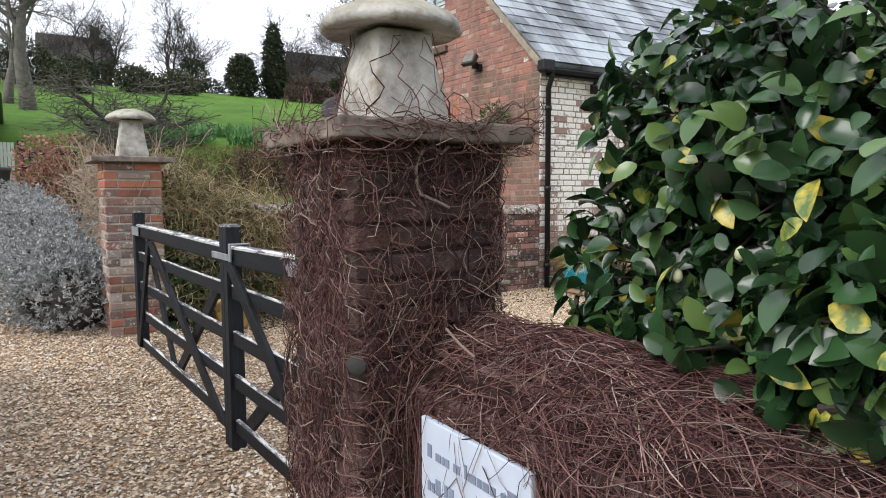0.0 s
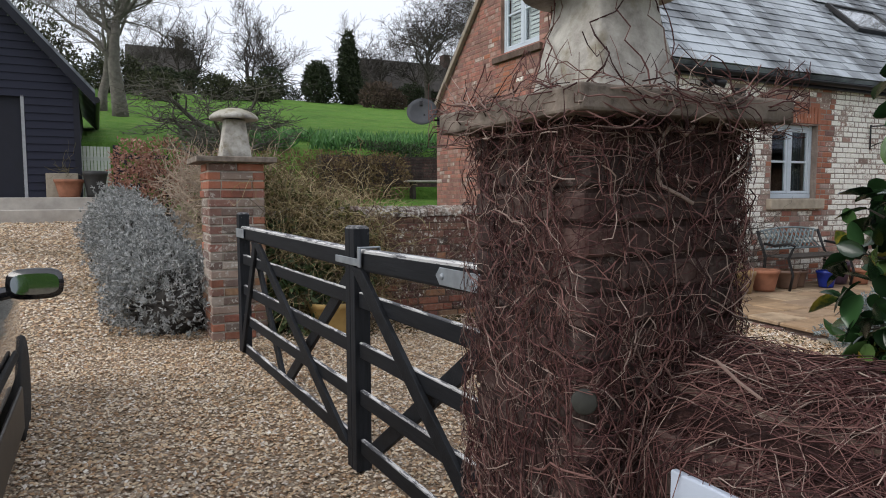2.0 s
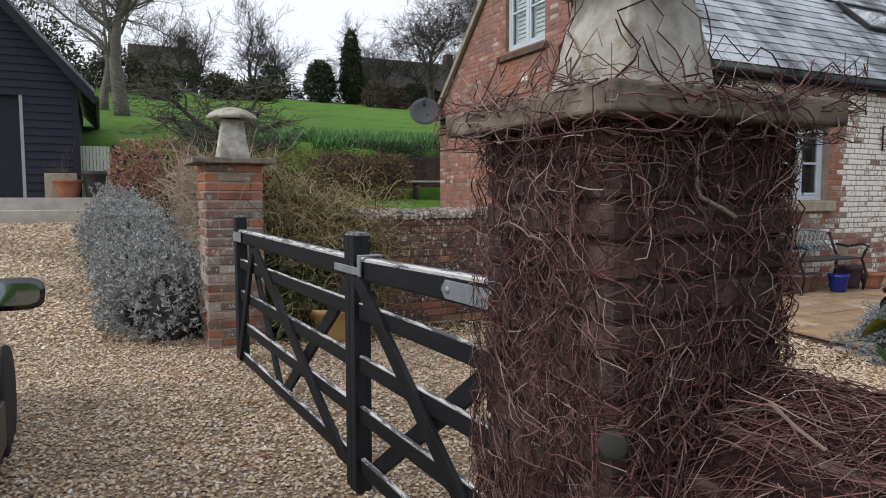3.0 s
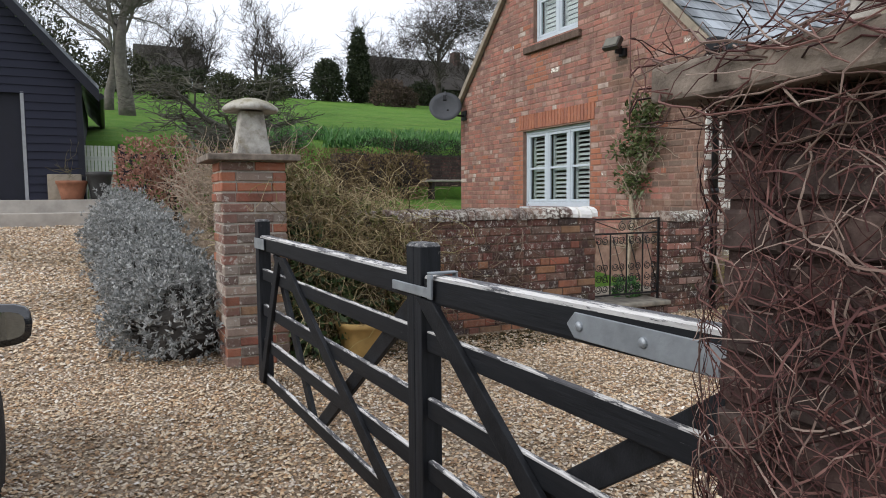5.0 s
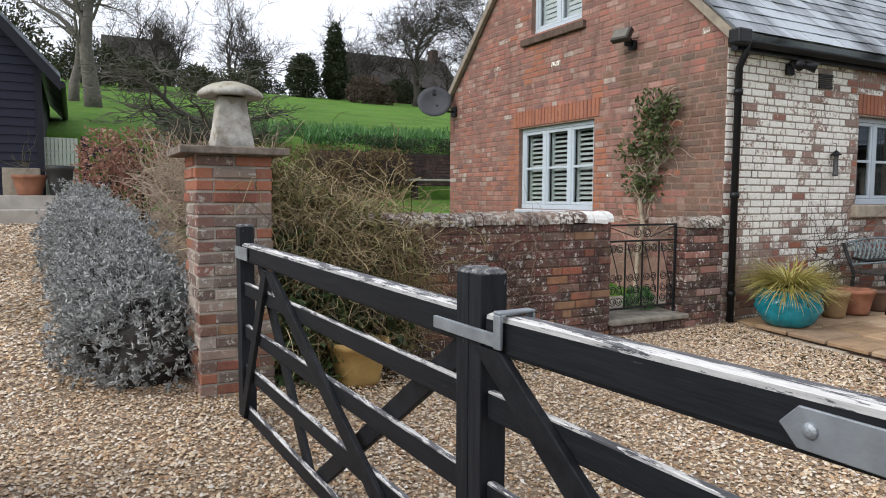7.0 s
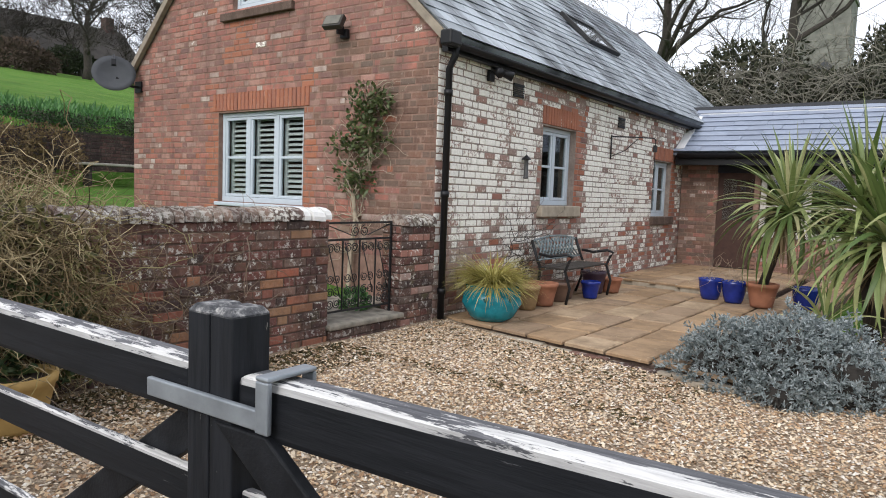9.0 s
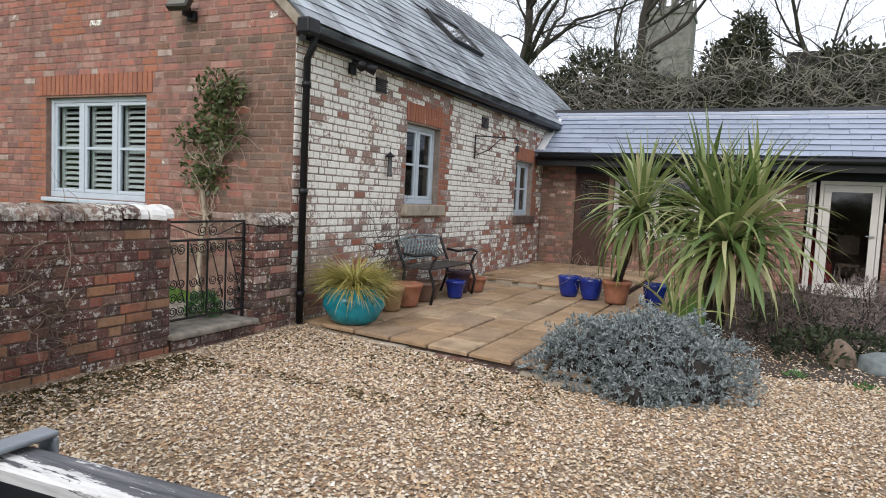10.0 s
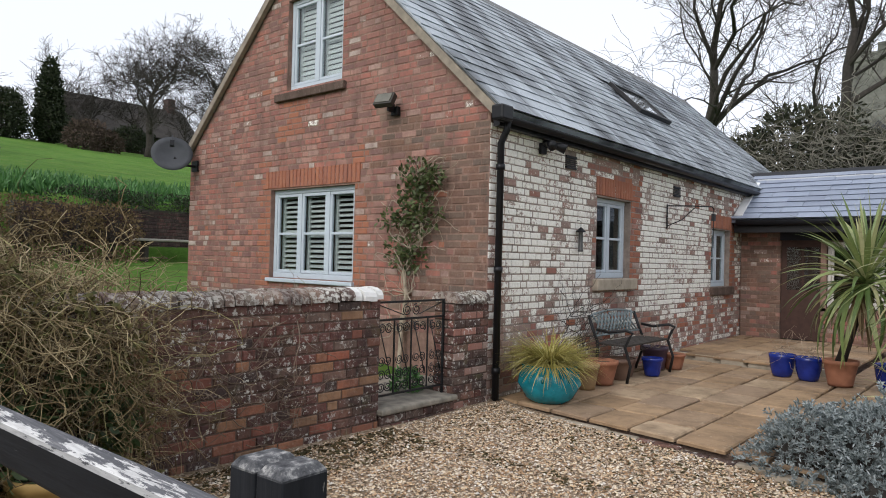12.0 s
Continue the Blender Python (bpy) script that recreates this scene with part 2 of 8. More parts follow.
kb = Tree("black_gate_paint", 0.6, spec=0.18)
kbo = kb.t.nodes.new("ShaderNodeTexCoord")
kbs = kb.t.nodes.new("ShaderNodeSeparateXYZ")
kb.put(kbs.inputs[0], kbo.outputs["Object"])
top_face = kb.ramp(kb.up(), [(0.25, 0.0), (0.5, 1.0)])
ragged = kb.math("ADD", kb.math("MULTIPLY", kb.noise(1.0, 6, kb.pos(34, 4.5, 34), 0.75), 1.5), -0.25)
arris = kb.math("MULTIPLY", kb.math("SUBTRACT", 1.022, kbs.outputs["X"]), 4.0)
flake = kb.math("MULTIPLY", kb.ramp(kb.math("ADD", ragged, arris), [(0.50, 0.0), (0.53, 1.0)]), top_face)
edge = kb.ramp(kb.noise(1.0, 6, kb.pos(70, 7, 70), 0.75), [(0.67, 0.0), (0.69, 0.6)])
blackc = kb.ramp(kb.noise(1.0, 6, kb.pos(60, 4, 60), 0.7), [(0.3, (0.007, 0.008, 0.010)), (0.7, (0.016, 0.0175, 0.021))])
blackc = kb.mix(edge, blackc, (0.13, 0.13, 0.135))
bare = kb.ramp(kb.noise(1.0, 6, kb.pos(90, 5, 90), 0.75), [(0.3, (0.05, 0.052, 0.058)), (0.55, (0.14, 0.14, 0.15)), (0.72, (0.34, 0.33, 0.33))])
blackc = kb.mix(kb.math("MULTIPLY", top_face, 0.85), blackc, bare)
chalk = kb.ramp(kb.noise(1.0, 5, kb.pos(110, 9, 110), 0.7), [(0.3, (0.42, 0.41, 0.40)), (0.6, (0.68, 0.67, 0.65))])
kb.color(kb.mix(flake, blackc, chalk)).bump(kb.math("ADD", kb.noise(1.0, 5, kb.pos(80, 5, 80)), flake), 0.5, 0.004)
BLACKWOOD = kb.m
STEEL = plain_material("galvanised_strap", (0.33, 0.36, 0.39), 0.5, 0.5, 0.35, 14, 0.2)
IRON = plain_material("black_iron", (0.02, 0.02, 0.022), 0.5, 0.3, 0.4, 30, 0.2)
PVC = plain_material("black_plastic", (0.011, 0.011, 0.013), 0.42, 0, 0.3, 20, 0.05, 0.3)
FRAME = plain_material("pale_blue_paint", (0.52, 0.58, 0.64), 0.45, 0, 0.08, 6, 0.1)
DOORPAINT = plain_material("stone_coloured_paint", (0.52, 0.49, 0.45), 0.5, 0, 0.08, 6, 0.1)
SHUTTER = plain_material("white_louvre", (0.75, 0.75, 0.73), 0.5, 0, 0.1, 6, 0.05)
CURTAIN = plain_material("grey_curtain", (0.1, 0.1, 0.105), 0.9, 0, 0.3, 6, 0.3)
SILL = plain_material("stone_sill", (0.42, 0.36, 0.28), 0.85, 0, 0.35, 9, 0.4)
ROOMDARK = plain_material("dim_room_wall", (0.16, 0.14, 0.13), 0.9, 0, 0.3, 2, 0.1)
NAVY = wood_material("navy_weatherboard", (0.008, 0.009, 0.021), (0.012, 0.0145, 0.034), 0.8, (1.5, 1.5, 30))
NAVY_DARK = plain_material("navy_door", (0.007, 0.008, 0.018), 0.75, 0, 0.3, 5, 0.2)

kq = Tree("window_glass", 0.03, spec=0.6)
kq.color((0.02, 0.024, 0.028))
gl = kq.t.nodes.new("ShaderNodeBsdfTransparent")
gl.inputs["Color"].default_value = (0.82, 0.86, 0.86, 1)
gm = kq.t.nodes.new("ShaderNodeMixShader")
fres = kq.t.nodes.new("ShaderNodeLayerWeight")
gg = kq.t.nodes.new("ShaderNodeBsdfGlossy")
gg.inputs["Roughness"].default_value = 0.02
kq.t.links.new(kq.math("ADD", kq.math("MULTIPLY", kq.math("POWER", fres.outputs["Facing"], 4.0), 0.6), 0.045), gm.inputs[0])
kq.t.links.new(gl.outputs[0], gm.inputs[1])
kq.t.links.new(gg.outputs[0], gm.inputs[2])
kq.t.links.new(gm.outputs[0], kq.t.nodes["Material Output"].inputs["Surface"])
GLASS = kq.m


# ---------- mesh helpers ----------
class Geo:
    """Collects vertices and faces for one mesh."""

    def __init__(self):
        self.v, self.f = [], []

    def add(self, verts, faces):
        k = len(self.v)
        self.v += [tuple(p) for p in verts]
        self.f += [tuple(k + i for i in q) for q in faces]
        return self

    def box(self, x0, x1, y0, y1, z0, z1):
        return self.add([(x0, y0, z0), (x1, y0, z0), (x1, y1, z0), (x0, y1, z0), (x0, y0, z1), (x1, y0, z1), (x1, y1, z1), (x0, y1, z1)],
                        [(0, 3, 2, 1), (4, 5, 6, 7), (0, 1, 5, 4), (1, 2, 6, 5), (2, 3, 7, 6), (3, 0, 4, 7)])

    def prism(self, outline, axis, a, b):
        """An outline in the two other axes, in order, drawn out along axis from a to b."""
        n = len(outline)
        put = {"x": lambda p, d: (d, p[0], p[1]), "y": lambda p, d: (p[0], d, p[1]), "z": lambda p, d: (p[0], p[1], d)}[axis]
        return self.add([put(p, a) for p in outline] + [put(p, b) for p in outline],
                        [tuple(range(n)), tuple(range(2 * n - 1, n - 1, -1))] + [(i, i + n, (i + 1) % n + n, (i + 1) % n) for i in range(n)])

    def lathe(self, profile, cx, cy, z0=0.0, sides=20, wob=0.0, seed=0):
        """Rings of (radius, height), closed at both ends."""
        rng = random.Random(seed)
        vs, fs, n = [], [], sides
        for r, z in profile:
            for i in range(n):
                a = 2 * math.pi * i / n
                q = r * (1 + wob * rng.uniform(-1, 1))
                vs.append((cx + q * math.cos(a), cy + q * math.sin(a), z0 + z))
        for k in range(len(profile) - 1):
            fs += [(k * n + i, k * n + (i + 1) % n, (k + 1) * n + (i + 1) % n, (k + 1) * n + i) for i in range(n)]
        fs += [tuple(range(n - 1, -1, -1)), tuple(range((len(profile) - 1) * n, len(profile) * n))]
        return self.add(vs, fs)

    def tube(self, pts, radii, sides=5):
        pts = [Vector(p) for p in pts]
        if not hasattr(radii, "__len__"):
            radii = [radii] * len(pts)
        vs, fs, n = [], [], sides
        for i, p in enumerate(pts):
            d = (pts[min(i + 1, len(pts) - 1)] - pts[max(i - 1, 0)])
            d = d.normalized() if d.length > 1e-9 else Vector((0, 0, 1))
            s = d.cross(Vector((0.13, 0.21, 0.97)) if abs(d.z) < 0.95 else Vector((1, 0.2, 0.1))).normalized()
            u = s.cross(d)
            for j in range(n):
                a = 2 * math.pi * j / n
                vs.append(p + (s * math.cos(a) + u * math.sin(a)) * radii[i])
        for i in range(len(pts) - 1):
            fs += [(i * n + j, i * n + (j + 1) % n, (i + 1) * n + (j + 1) % n, (i + 1) * n + j) for j in range(n)]
        fs += [tuple(range(n - 1, -1, -1)), tuple(range((len(pts) - 1) * n, len(pts) * n))]
        return self.add(vs, fs)

    def mesh(self, name, material, smooth=False):
        me = bpy.data.meshes.new(name)
        me.from_pydata([tuple(p) for p in self.v], [], self.f)
        if material:
            me.materials.append(material)
        if smooth:
            me.polygons.foreach_set("use_smooth", [True] * len(me.polygons))
        me.update()
        return me


def part(name, geo, material, parent=None, label="", smooth=False, bevel=0.0):
    """One mesh object, under a thing or a part if parent is given."""
    me = geo.mesh(name, material, smooth) if isinstance(geo, Geo) else geo
    ob = new(name, me)
    ob.parent = parent
    if bevel:
        b = ob.modifiers.new("bevel", "BEVEL")
        b.width, b.segments, b.limit_method = bevel, 2, "ANGLE"
    if label:
        tagged(ob, label)
    return ob


def thing(name, label, category, group="", kind=""):
    return tagged(new(name), label, category, group, kind)


def box(x0, x1, y0, y1, z0, z1):
    return Geo().box(x0, x1, y0, y1, z0, z1)


# ---------- ground heights ----------
def clamp01(v):
    return max(0.0, min(1.0, v))


def ground_z(x, y):
    """Height of the ground: a gentle drive, a garden behind the wall, and a steep lawn above it."""
    z = 0.05 + 0.038 * max(y, -1.0)
    if y > 6.5:
        s = 0.095 + 0.02 * clamp01((x - 0.5) / 2)
        z = 0.297 + s * (min(y, 17.2) - 6.5) - 0.045 * clamp01((x - 1.3) / 1.5) * clamp01((8 - y) / 1.0)
    else:
        z -= 0.045 * clamp01((x - 1.3) / 1.5) * clamp01((y - 4.5) / 2)
        z += (max(z, 0.2) - z) * clamp01((x - 4) / 1.5) * clamp01((y + 3) / 3)
    if y > 17.2:
        top = 2.8 + 0.178 * (min(y, 52) - 18.2) + 0.03 * max(0, min(y, 90) - 52)
        z = z + (top - z) * clamp01((y - 17.2) / 1.0)
    if x > 17:
        z = max(z, 0.3 + 3.2 * clamp01((x - 17) / 6) + 0.04 * min(max(x - 23, 0), 60))
    return z


def sheet(name, xs, ys, lift, material, keep=None):
    g, at = Geo(), {}
    for i, x in enumerate(xs):
        for j, y in enumerate(ys):
            at[i, j] = len(g.v)
            g.v.append((x, y, ground_z(x, y) + lift))
    for i in range(len(xs) - 1):
        for j in range(len(ys) - 1):
            if keep is None or keep((xs[i] + xs[i + 1]) / 2, (ys[j] + ys[j + 1]) / 2):
                g.f.append((at[i, j], at[i + 1, j], at[i + 1, j + 1], at[i, j + 1]))
    return part(name, g, material, None, "", True)


def spread(near, far, step, out):
    a = list(np.arange(near, far + 1e-6, step))
    return [near - d for d in out[::-1]] + a + [far + d for d in out]


OUT = [1, 2, 4, 8, 16, 32, 64, 130, 300, 700, 1600]
ground = tagged(sheet("ground", spread(-8, 24, 0.8, OUT), spread(-6, 60, 0.4, OUT), 0.0, LAWN), "green lawn rising steeply behind the house", "ground", kind="structure")
drive = tagged(sheet("gravel_drive", list(np.arange(-6, 13.01, 0.25)), list(np.arange(-5.9, 15.71, 0.2)), 0.02, GRAVEL,
                     lambda x, y: (x < 1.4 and y < 15.7) or (y < 7.0 and x < 9 and y > -3)), "golden gravel drive", "drive", kind="structure")


# ---------- brickwork ----------
BRICKS = {}


def brick_mesh(length, height, material, depth=0.1):
    """A brick whose face lies at y = 0, seen from -y, with worn edges."""
    key = (round(length / 0.02), round(height, 3), material.name, depth)
    if key not in BRICKS:
        l, h, e, d = max(1, key[0]) * 0.02 / 2, height / 2, 0.006, 0.006
        g = Geo()
        g.add([(-l, depth, -h), (l, depth, -h), (l, depth, h), (-l, depth, h), (-l, d, -h), (l, d, -h), (l, d, h), (-l, d, h),
               (-l + e, 0, -h + e), (l - e, 0, -h + e), (l - e, 0, h - e), (-l + e, 0, h - e)],
              [(0, 1, 5, 4), (1, 2, 6, 5), (2, 3, 7, 6), (3, 0, 4, 7), (4, 5, 9, 8), (5, 6, 10, 9), (6, 7, 11, 10), (7, 4, 8, 11), (8, 9, 10, 11)])
        BRICKS[key] = g.mesh("brick", material)
    return BRICKS[key]


def lay_bricks(parent, origin, turn, width, base, top, material, singles, openings=(), lump=None, seed=1, joint=0.011, course=0.0755, step=0.2275, proud=0.007):
    """Courses of bricks on a wall's face. origin: the face's left foot; turn: degrees by which the face is turned from -y.
    top(u): its height there; material(u, z): the brick's stuff; singles(u, z): whether the brick is an object of its own."""
    rng, rest, row = random.Random(seed), {}, 0
    frame_m = pose(*origin, 0, 0, turn)
    z = base
    while z < max(top(width * k / 40) for k in range(41)):
        u, k = (0.0, row % 3 * 0.3 - 0.3) if row % 2 == 0 else (-0.057, 0)
        head = row % 2
        while u < width - 0.02:
            head ^= 1
            ln = step * (0.5 if head and rng.random() < 0.85 else 1.0) + rng.uniform(-0.008, 0.008)
            a, b = max(u, 0.0), min(u + ln, width)
            u += ln
            zc = z + course / 2
            cuts = [(a, b)]
            for o0, o1, oz0, oz1 in openings:
                if oz0 - 0.03 < zc < oz1 + 0.03:
                    cuts = [q for c0, c1 in cuts for q in ((c0, min(c1, o0)), (max(c0, o1), c1)) if q[1] - q[0] > 0.03]
            for c0, c1 in cuts:
                mid = (c0 + c1) / 2
                if c1 - c0 < 0.03 or zc + course * 0.4 > top(mid):
                    continue
                m = material(mid, zc)
                me = brick_mesh(c1 - c0 - joint, course - joint, m)
                local = pose(mid, rng.uniform(-0.003, 0.003) - proud, zc, rng.uniform(-0.6, 0.6), rng.uniform(-0.5, 0.5), rng.uniform(-0.7, 0.7))
                if singles(mid, zc):
                    ob = new("brick", me)
                    ob.parent, ob.matrix_local = parent, frame_m @ local
                else:
                    g = rest.setdefault(m.name, (Geo(), m))[0]
                    mm = frame_m @ local
                    g.add([mm @ v.co for v in me.vertices], [tuple(p.vertices) for p in me.polygons])
        z += course
        row += 1
    for g, m in rest.values():
        tagged(part("brickwork", g, m, parent), kind="stuff")


def soldier(parent, origin, turn, u0, u1, z0, z1, material, seed=3, proud=0.014):
    """A row of upright bricks over an opening."""
    rng, frame_m = random.Random(seed), pose(*origin, 0, 0, turn)
    n = round((u1 - u0) / 0.0755)
    for k in range(n):
        u = u0 + (k + 0.5) * (u1 - u0) / n
        ob = new("brick", brick_mesh((u1 - u0) / n - 0.009, z1 - z0, material))
        ob.parent, ob.matrix_local = parent, frame_m @ pose(u, rng.uniform(-0.003, 0.003) - proud, (z0 + z1) / 2)


def wall_mesh(origin, turn, width, base, top, thick, openings):
    """A wall with openings through it, in strips between the openings' edges."""
    m, g = pose(*origin, 0, 0, turn), Geo()
    edges = sorted({0.0, width, *(k * width / 8 for k in range(1, 8)), *(o[0] for o in openings), *(o[1] for o in openings)})
    edges = [e for i, e in enumerate(edges) if i == 0 or e - edges[i - 1] > 0.004]
    for a, b in zip(edges, edges[1:]):
        mid, low = (a + b) / 2, base
        for o in sorted((o for o in openings if o[0] < mid < o[1]), key=lambda q: q[2]):
            k = Geo().box(a, b, 0, thick, low, o[2])
            g.add([m @ Vector(p) for p in k.v], k.f)
            low = o[3]
        k = Geo().prism([(a, low), (b, low), (b, top(b)), (a, top(a))], "y", 0, thick)
        g.add([m @ Vector(p) for p in k.v], k.f)
    bm, me = bmesh.new(), g.mesh("wall", None)
    bm.from_mesh(me)
    bmesh.ops.remove_doubles(bm, verts=bm.verts, dist=0.0005)
    g.v, g.f = [tuple(v.co) for v in bm.verts], [tuple(v.index for v in f.verts) for f in bm.faces]
    bm.free()
    bpy.data.meshes.remove(me)
    return g


# ---------- windows ----------
def casement(parent, origin, turn, u0, u1, z0, z1, lights, material, depth=0.07, louvre=False, curtain=False, name="window", label=""):
    """A casement window set back in its opening: frame, mullions, glazing bars, panes, shutters behind."""
    m = pose(*origin, 0, 0, turn)
    win = new(name)
    win.parent = parent
    if label:
        tagged(win, label)

    def bit(nm, geo, mat_, bevel=0.006, lab=""):
        ob = part(nm, geo, mat_, win, lab, False, bevel)
        ob.matrix_local = m
        return ob

    d, w = depth, 0.055
    bit("window_frame", Geo().box(u0, u1, d, d + 0.07, z0, z0 + w + 0.01).box(u0, u1, d, d + 0.07, z1 - w, z1)
        .box(u0, u0 + w, d + 0.002, d + 0.068, z0 + w + 0.01, z1 - w).box(u1 - w, u1, d + 0.002, d + 0.068, z0 + w + 0.01, z1 - w), material)
    lw = (u1 - u0) / lights
    for k in range(1, lights):
        bit("mullion", Geo().box(u0 + k * lw - w / 2, u0 + k * lw + w / 2, d + 0.003, d + 0.067, z0 + w + 0.012, z1 - w - 0.002), material)
    zm = (z0 + z1) / 2
    for k in range(lights):
        a, b = u0 + k * lw + w * (1 if k == 0 else 0.5) + 0.003, u0 + (k + 1) * lw - w * (1 if k == lights - 1 else 0.5) - 0.003
        bz0, bz1, s = z0 + w + 0.013, z1 - w - 0.003, 0.038
        bit("sash", Geo().box(a, b, d + 0.008, d + 0.05, bz0, bz0 + s).box(a, b, d + 0.008, d + 0.05, bz1 - s, bz1)
            .box(a, a + s, d + 0.01, d + 0.048, bz0 + s, bz1 - s).box(b - s, b, d + 0.01, d + 0.048, bz0 + s, bz1 - s), material)
        bit("glazing_bar", Geo().box(a + s, b - s, d + 0.012, d + 0.046, zm - 0.015, zm + 0.015), material, 0.004)
        for c0, c1 in ((bz0 + s, zm - 0.015), (zm + 0.015, bz1 - s)):
            pane = bit("pane", Geo().box(a + s, b - s, d + 0.03, d + 0.034, c0, c1), GLASS, 0)
            pane.visible_shadow = False
        if louvre:
            g = Geo().box(a + 0.01, a + 0.06, d + 0.09, d + 0.12, bz0, bz1).box(b - 0.06, b - 0.01, d + 0.09, d + 0.12, bz0, bz1)
            n = int((bz1 - bz0) / 0.062)
            dz, dy = (0.022, 0.045) if louvre is True else (0.031, 0.016)
            for q in range(n):
                z = bz0 + (q + 0.5) * (bz1 - bz0) / n
                g.prism([(d + 0.085, z - dz + 0.004), (d + 0.09, z - dz), (d + 0.09 + dy, z + dz - 0.008), (d + 0.085 + dy, z + dz - 0.004)], "x", a + 0.062, b - 0.062)
            # the prism is drawn out along the wall, in its own frame
            bit("louvre_shutter", g, SHUTTER, 0, "white louvred shutter behind the glass")
    if curtain:
        for side in (0, 1):
            g, n = Geo(), 14
            c0 = u0 + w if side == 0 else u1 - w - 0.2
            for q in range(n):
                x = c0 + 0.2 * q / n
                g.box(x, x + 0.2 / n, d + 0.14 + 0.02 * math.sin(q * 1.9), d + 0.15 + 0.02 * math.sin(q * 1.9), z0, z1)
            bit("curtain", g, CURTAIN, 0, "grey hanging curtain")
    return win


# ---------- the brick house ----------
house = thing("house", "red and whitewashed brick cottage with a slate roof", "house")
GX, WY, NY, EX = 5.85, 6.9, 12.58, 18.2
RIDGE_Y, RIDGE_Z, EAVE_Z = 9.72, 6.0, 3.24
GO, WO = (GX, NY, 0), (GX, WY, 0)
GW = NY - WY
LOW, UPP = (NY - 10.5, NY - 8.86, 1.4, 2.55), (NY - 10.22, NY - 9.14, 3.84, 5.02)


def verge(u):
    return RIDGE_Z - 0.12 - 0.945 * abs((NY - u) - RIDGE_Y)


W1, W2 = (8.1 - GX, 9.05 - GX, 1.5, 2.52), (12.2 - GX, 13.15 - GX, 1.33, 2.32)
VENTS = [(7.31 - GX, 7.55 - GX, 2.78, 2.93), (10.5 - GX, 10.76 - GX, 2.73, 2.88)]


gable = part("gable_wall", wall_mesh((GX, NY, 0), -90, GW, 0.1, verge, 0.3, [LOW, UPP]), MORTAR, house, "red brick gable wall")
side = part("side_wall", wall_mesh((GX + 0.3, WY, 0), 0, EX - GX - 0.3, 0.1, lambda u: 3.2, 0.3, [tuple(v - 0.3 if i < 2 else v for i, v in enumerate(o)) for o in (W1, W2)]),
            MORTAR_PALE, house, "whitewashed and bare brick side wall")
part("rear_wall", box(GX + 0.3, EX, NY - 0.3, NY, 0.1, 3.2), MORTAR, house)
part("end_wall", Geo().prism([(WY + 0.3, 0.1), (NY - 0.3, 0.1), (NY - 0.3, 3.2), (RIDGE_Y, 5.8), (WY + 0.3, 3.2)], "x", EX - 0.3, EX), MORTAR, house)
part("attic_floor", box(GX + 0.31, EX - 0.31, WY + 0.31, NY - 0.31, 2.9, 3.0), ROOMDARK, house)
part("room_floor", box(GX + 0.31, EX - 0.31, WY + 0.31, NY - 0.31, 0.3, 0.4), ROOMDARK, house)


def gable_stuff(u, z):
    y = NY - u
    n = noise.noise((y * 0.9, z * 0.9, 3.1))
    if (LOW[2] - 0.1 < z < LOW[3] + 0.4 and (LOW[0] - 0.22 < u < LOW[0] or LOW[1] < u < LOW[1] + 0.2) and noise.cell((u * 11, z * 13, 6)) < 0.6) or (3.25 < z < 3.75 and 9.2 < y < 10.2 and n > -0.25):
        return ORANGE
    if noise.cell((u * 5.3, z * 13.1, 8)) < (7.95 + 0.7 * n - y) * 1.5 and z < 3.15 + 0.3 * n:
        return BUFF
    return RED if noise.cell((u * 7, z * 13, 1)) < 0.93 else (PINK if n < 0.1 else ORANGE)


lay_bricks(gable, GO, -90, GW, 0.9, verge, gable_stuff, lambda u, z: z < 2.55 and NY - u < 8.62 and z > 1.05, [LOW, UPP], seed=5, joint=0.012, step=0.208, proud=0.004)
soldier(gable, GO, -90, LOW[0] - 0.12, LOW[1] + 0.1, LOW[3] + 0.02, LOW[3] + 0.245, ORANGE)


def side_stuff(u, z):
    """Whitewash that survives in broad fields, thinning to bare brick round the windows and along the foot."""
    x = u + GX
    n = noise.noise((x * 0.8, z * 0.9, 9.0)) + 0.5 * noise.noise((x * 2.6, z * 2.6, 2.0))
    pick = noise.cell((x * 9.1, z * 13.2, 4.0))
    bare = 0.14 + 0.42 * n + 0.75 * clamp01((1.42 - z) / 0.55)
    if 7.55 < x < 9.4 and z > 2.5:
        bare += 0.35
    for o in (W1, W2):
        if o[0] - 0.22 < u < o[1] + 0.36 and o[2] - 0.9 < z < o[3] + 0.6:
            bare += 0.62
        if o[1] < u < o[1] + 0.24 and o[2] - 0.1 < z < o[3] + 0.25:
            return ORANGE if pick < 0.65 else RED
    if 11.0 < x < 12.2:
        bare += 0.3
    if x > 13.1:
        bare += 0.4
    if 9.4 < x < 10.9 and z > 0.95:
        bare -= 0.3
    if bare < 0.32:
        return WHITE if pick < 0.86 else HALF if pick < 0.97 else PINK
    if bare < 0.58:
        return WHITE if pick < 0.4 else HALF if pick < 0.78 else PINK
    if bare < 0.85:
        return HALF if pick < 0.35 else PINK if pick < 0.75 else RED if pick < 0.88 else ORANGE
    return HALF if pick < 0.08 else PINK if pick < 0.45 else RED if pick < 0.75 else ORANGE


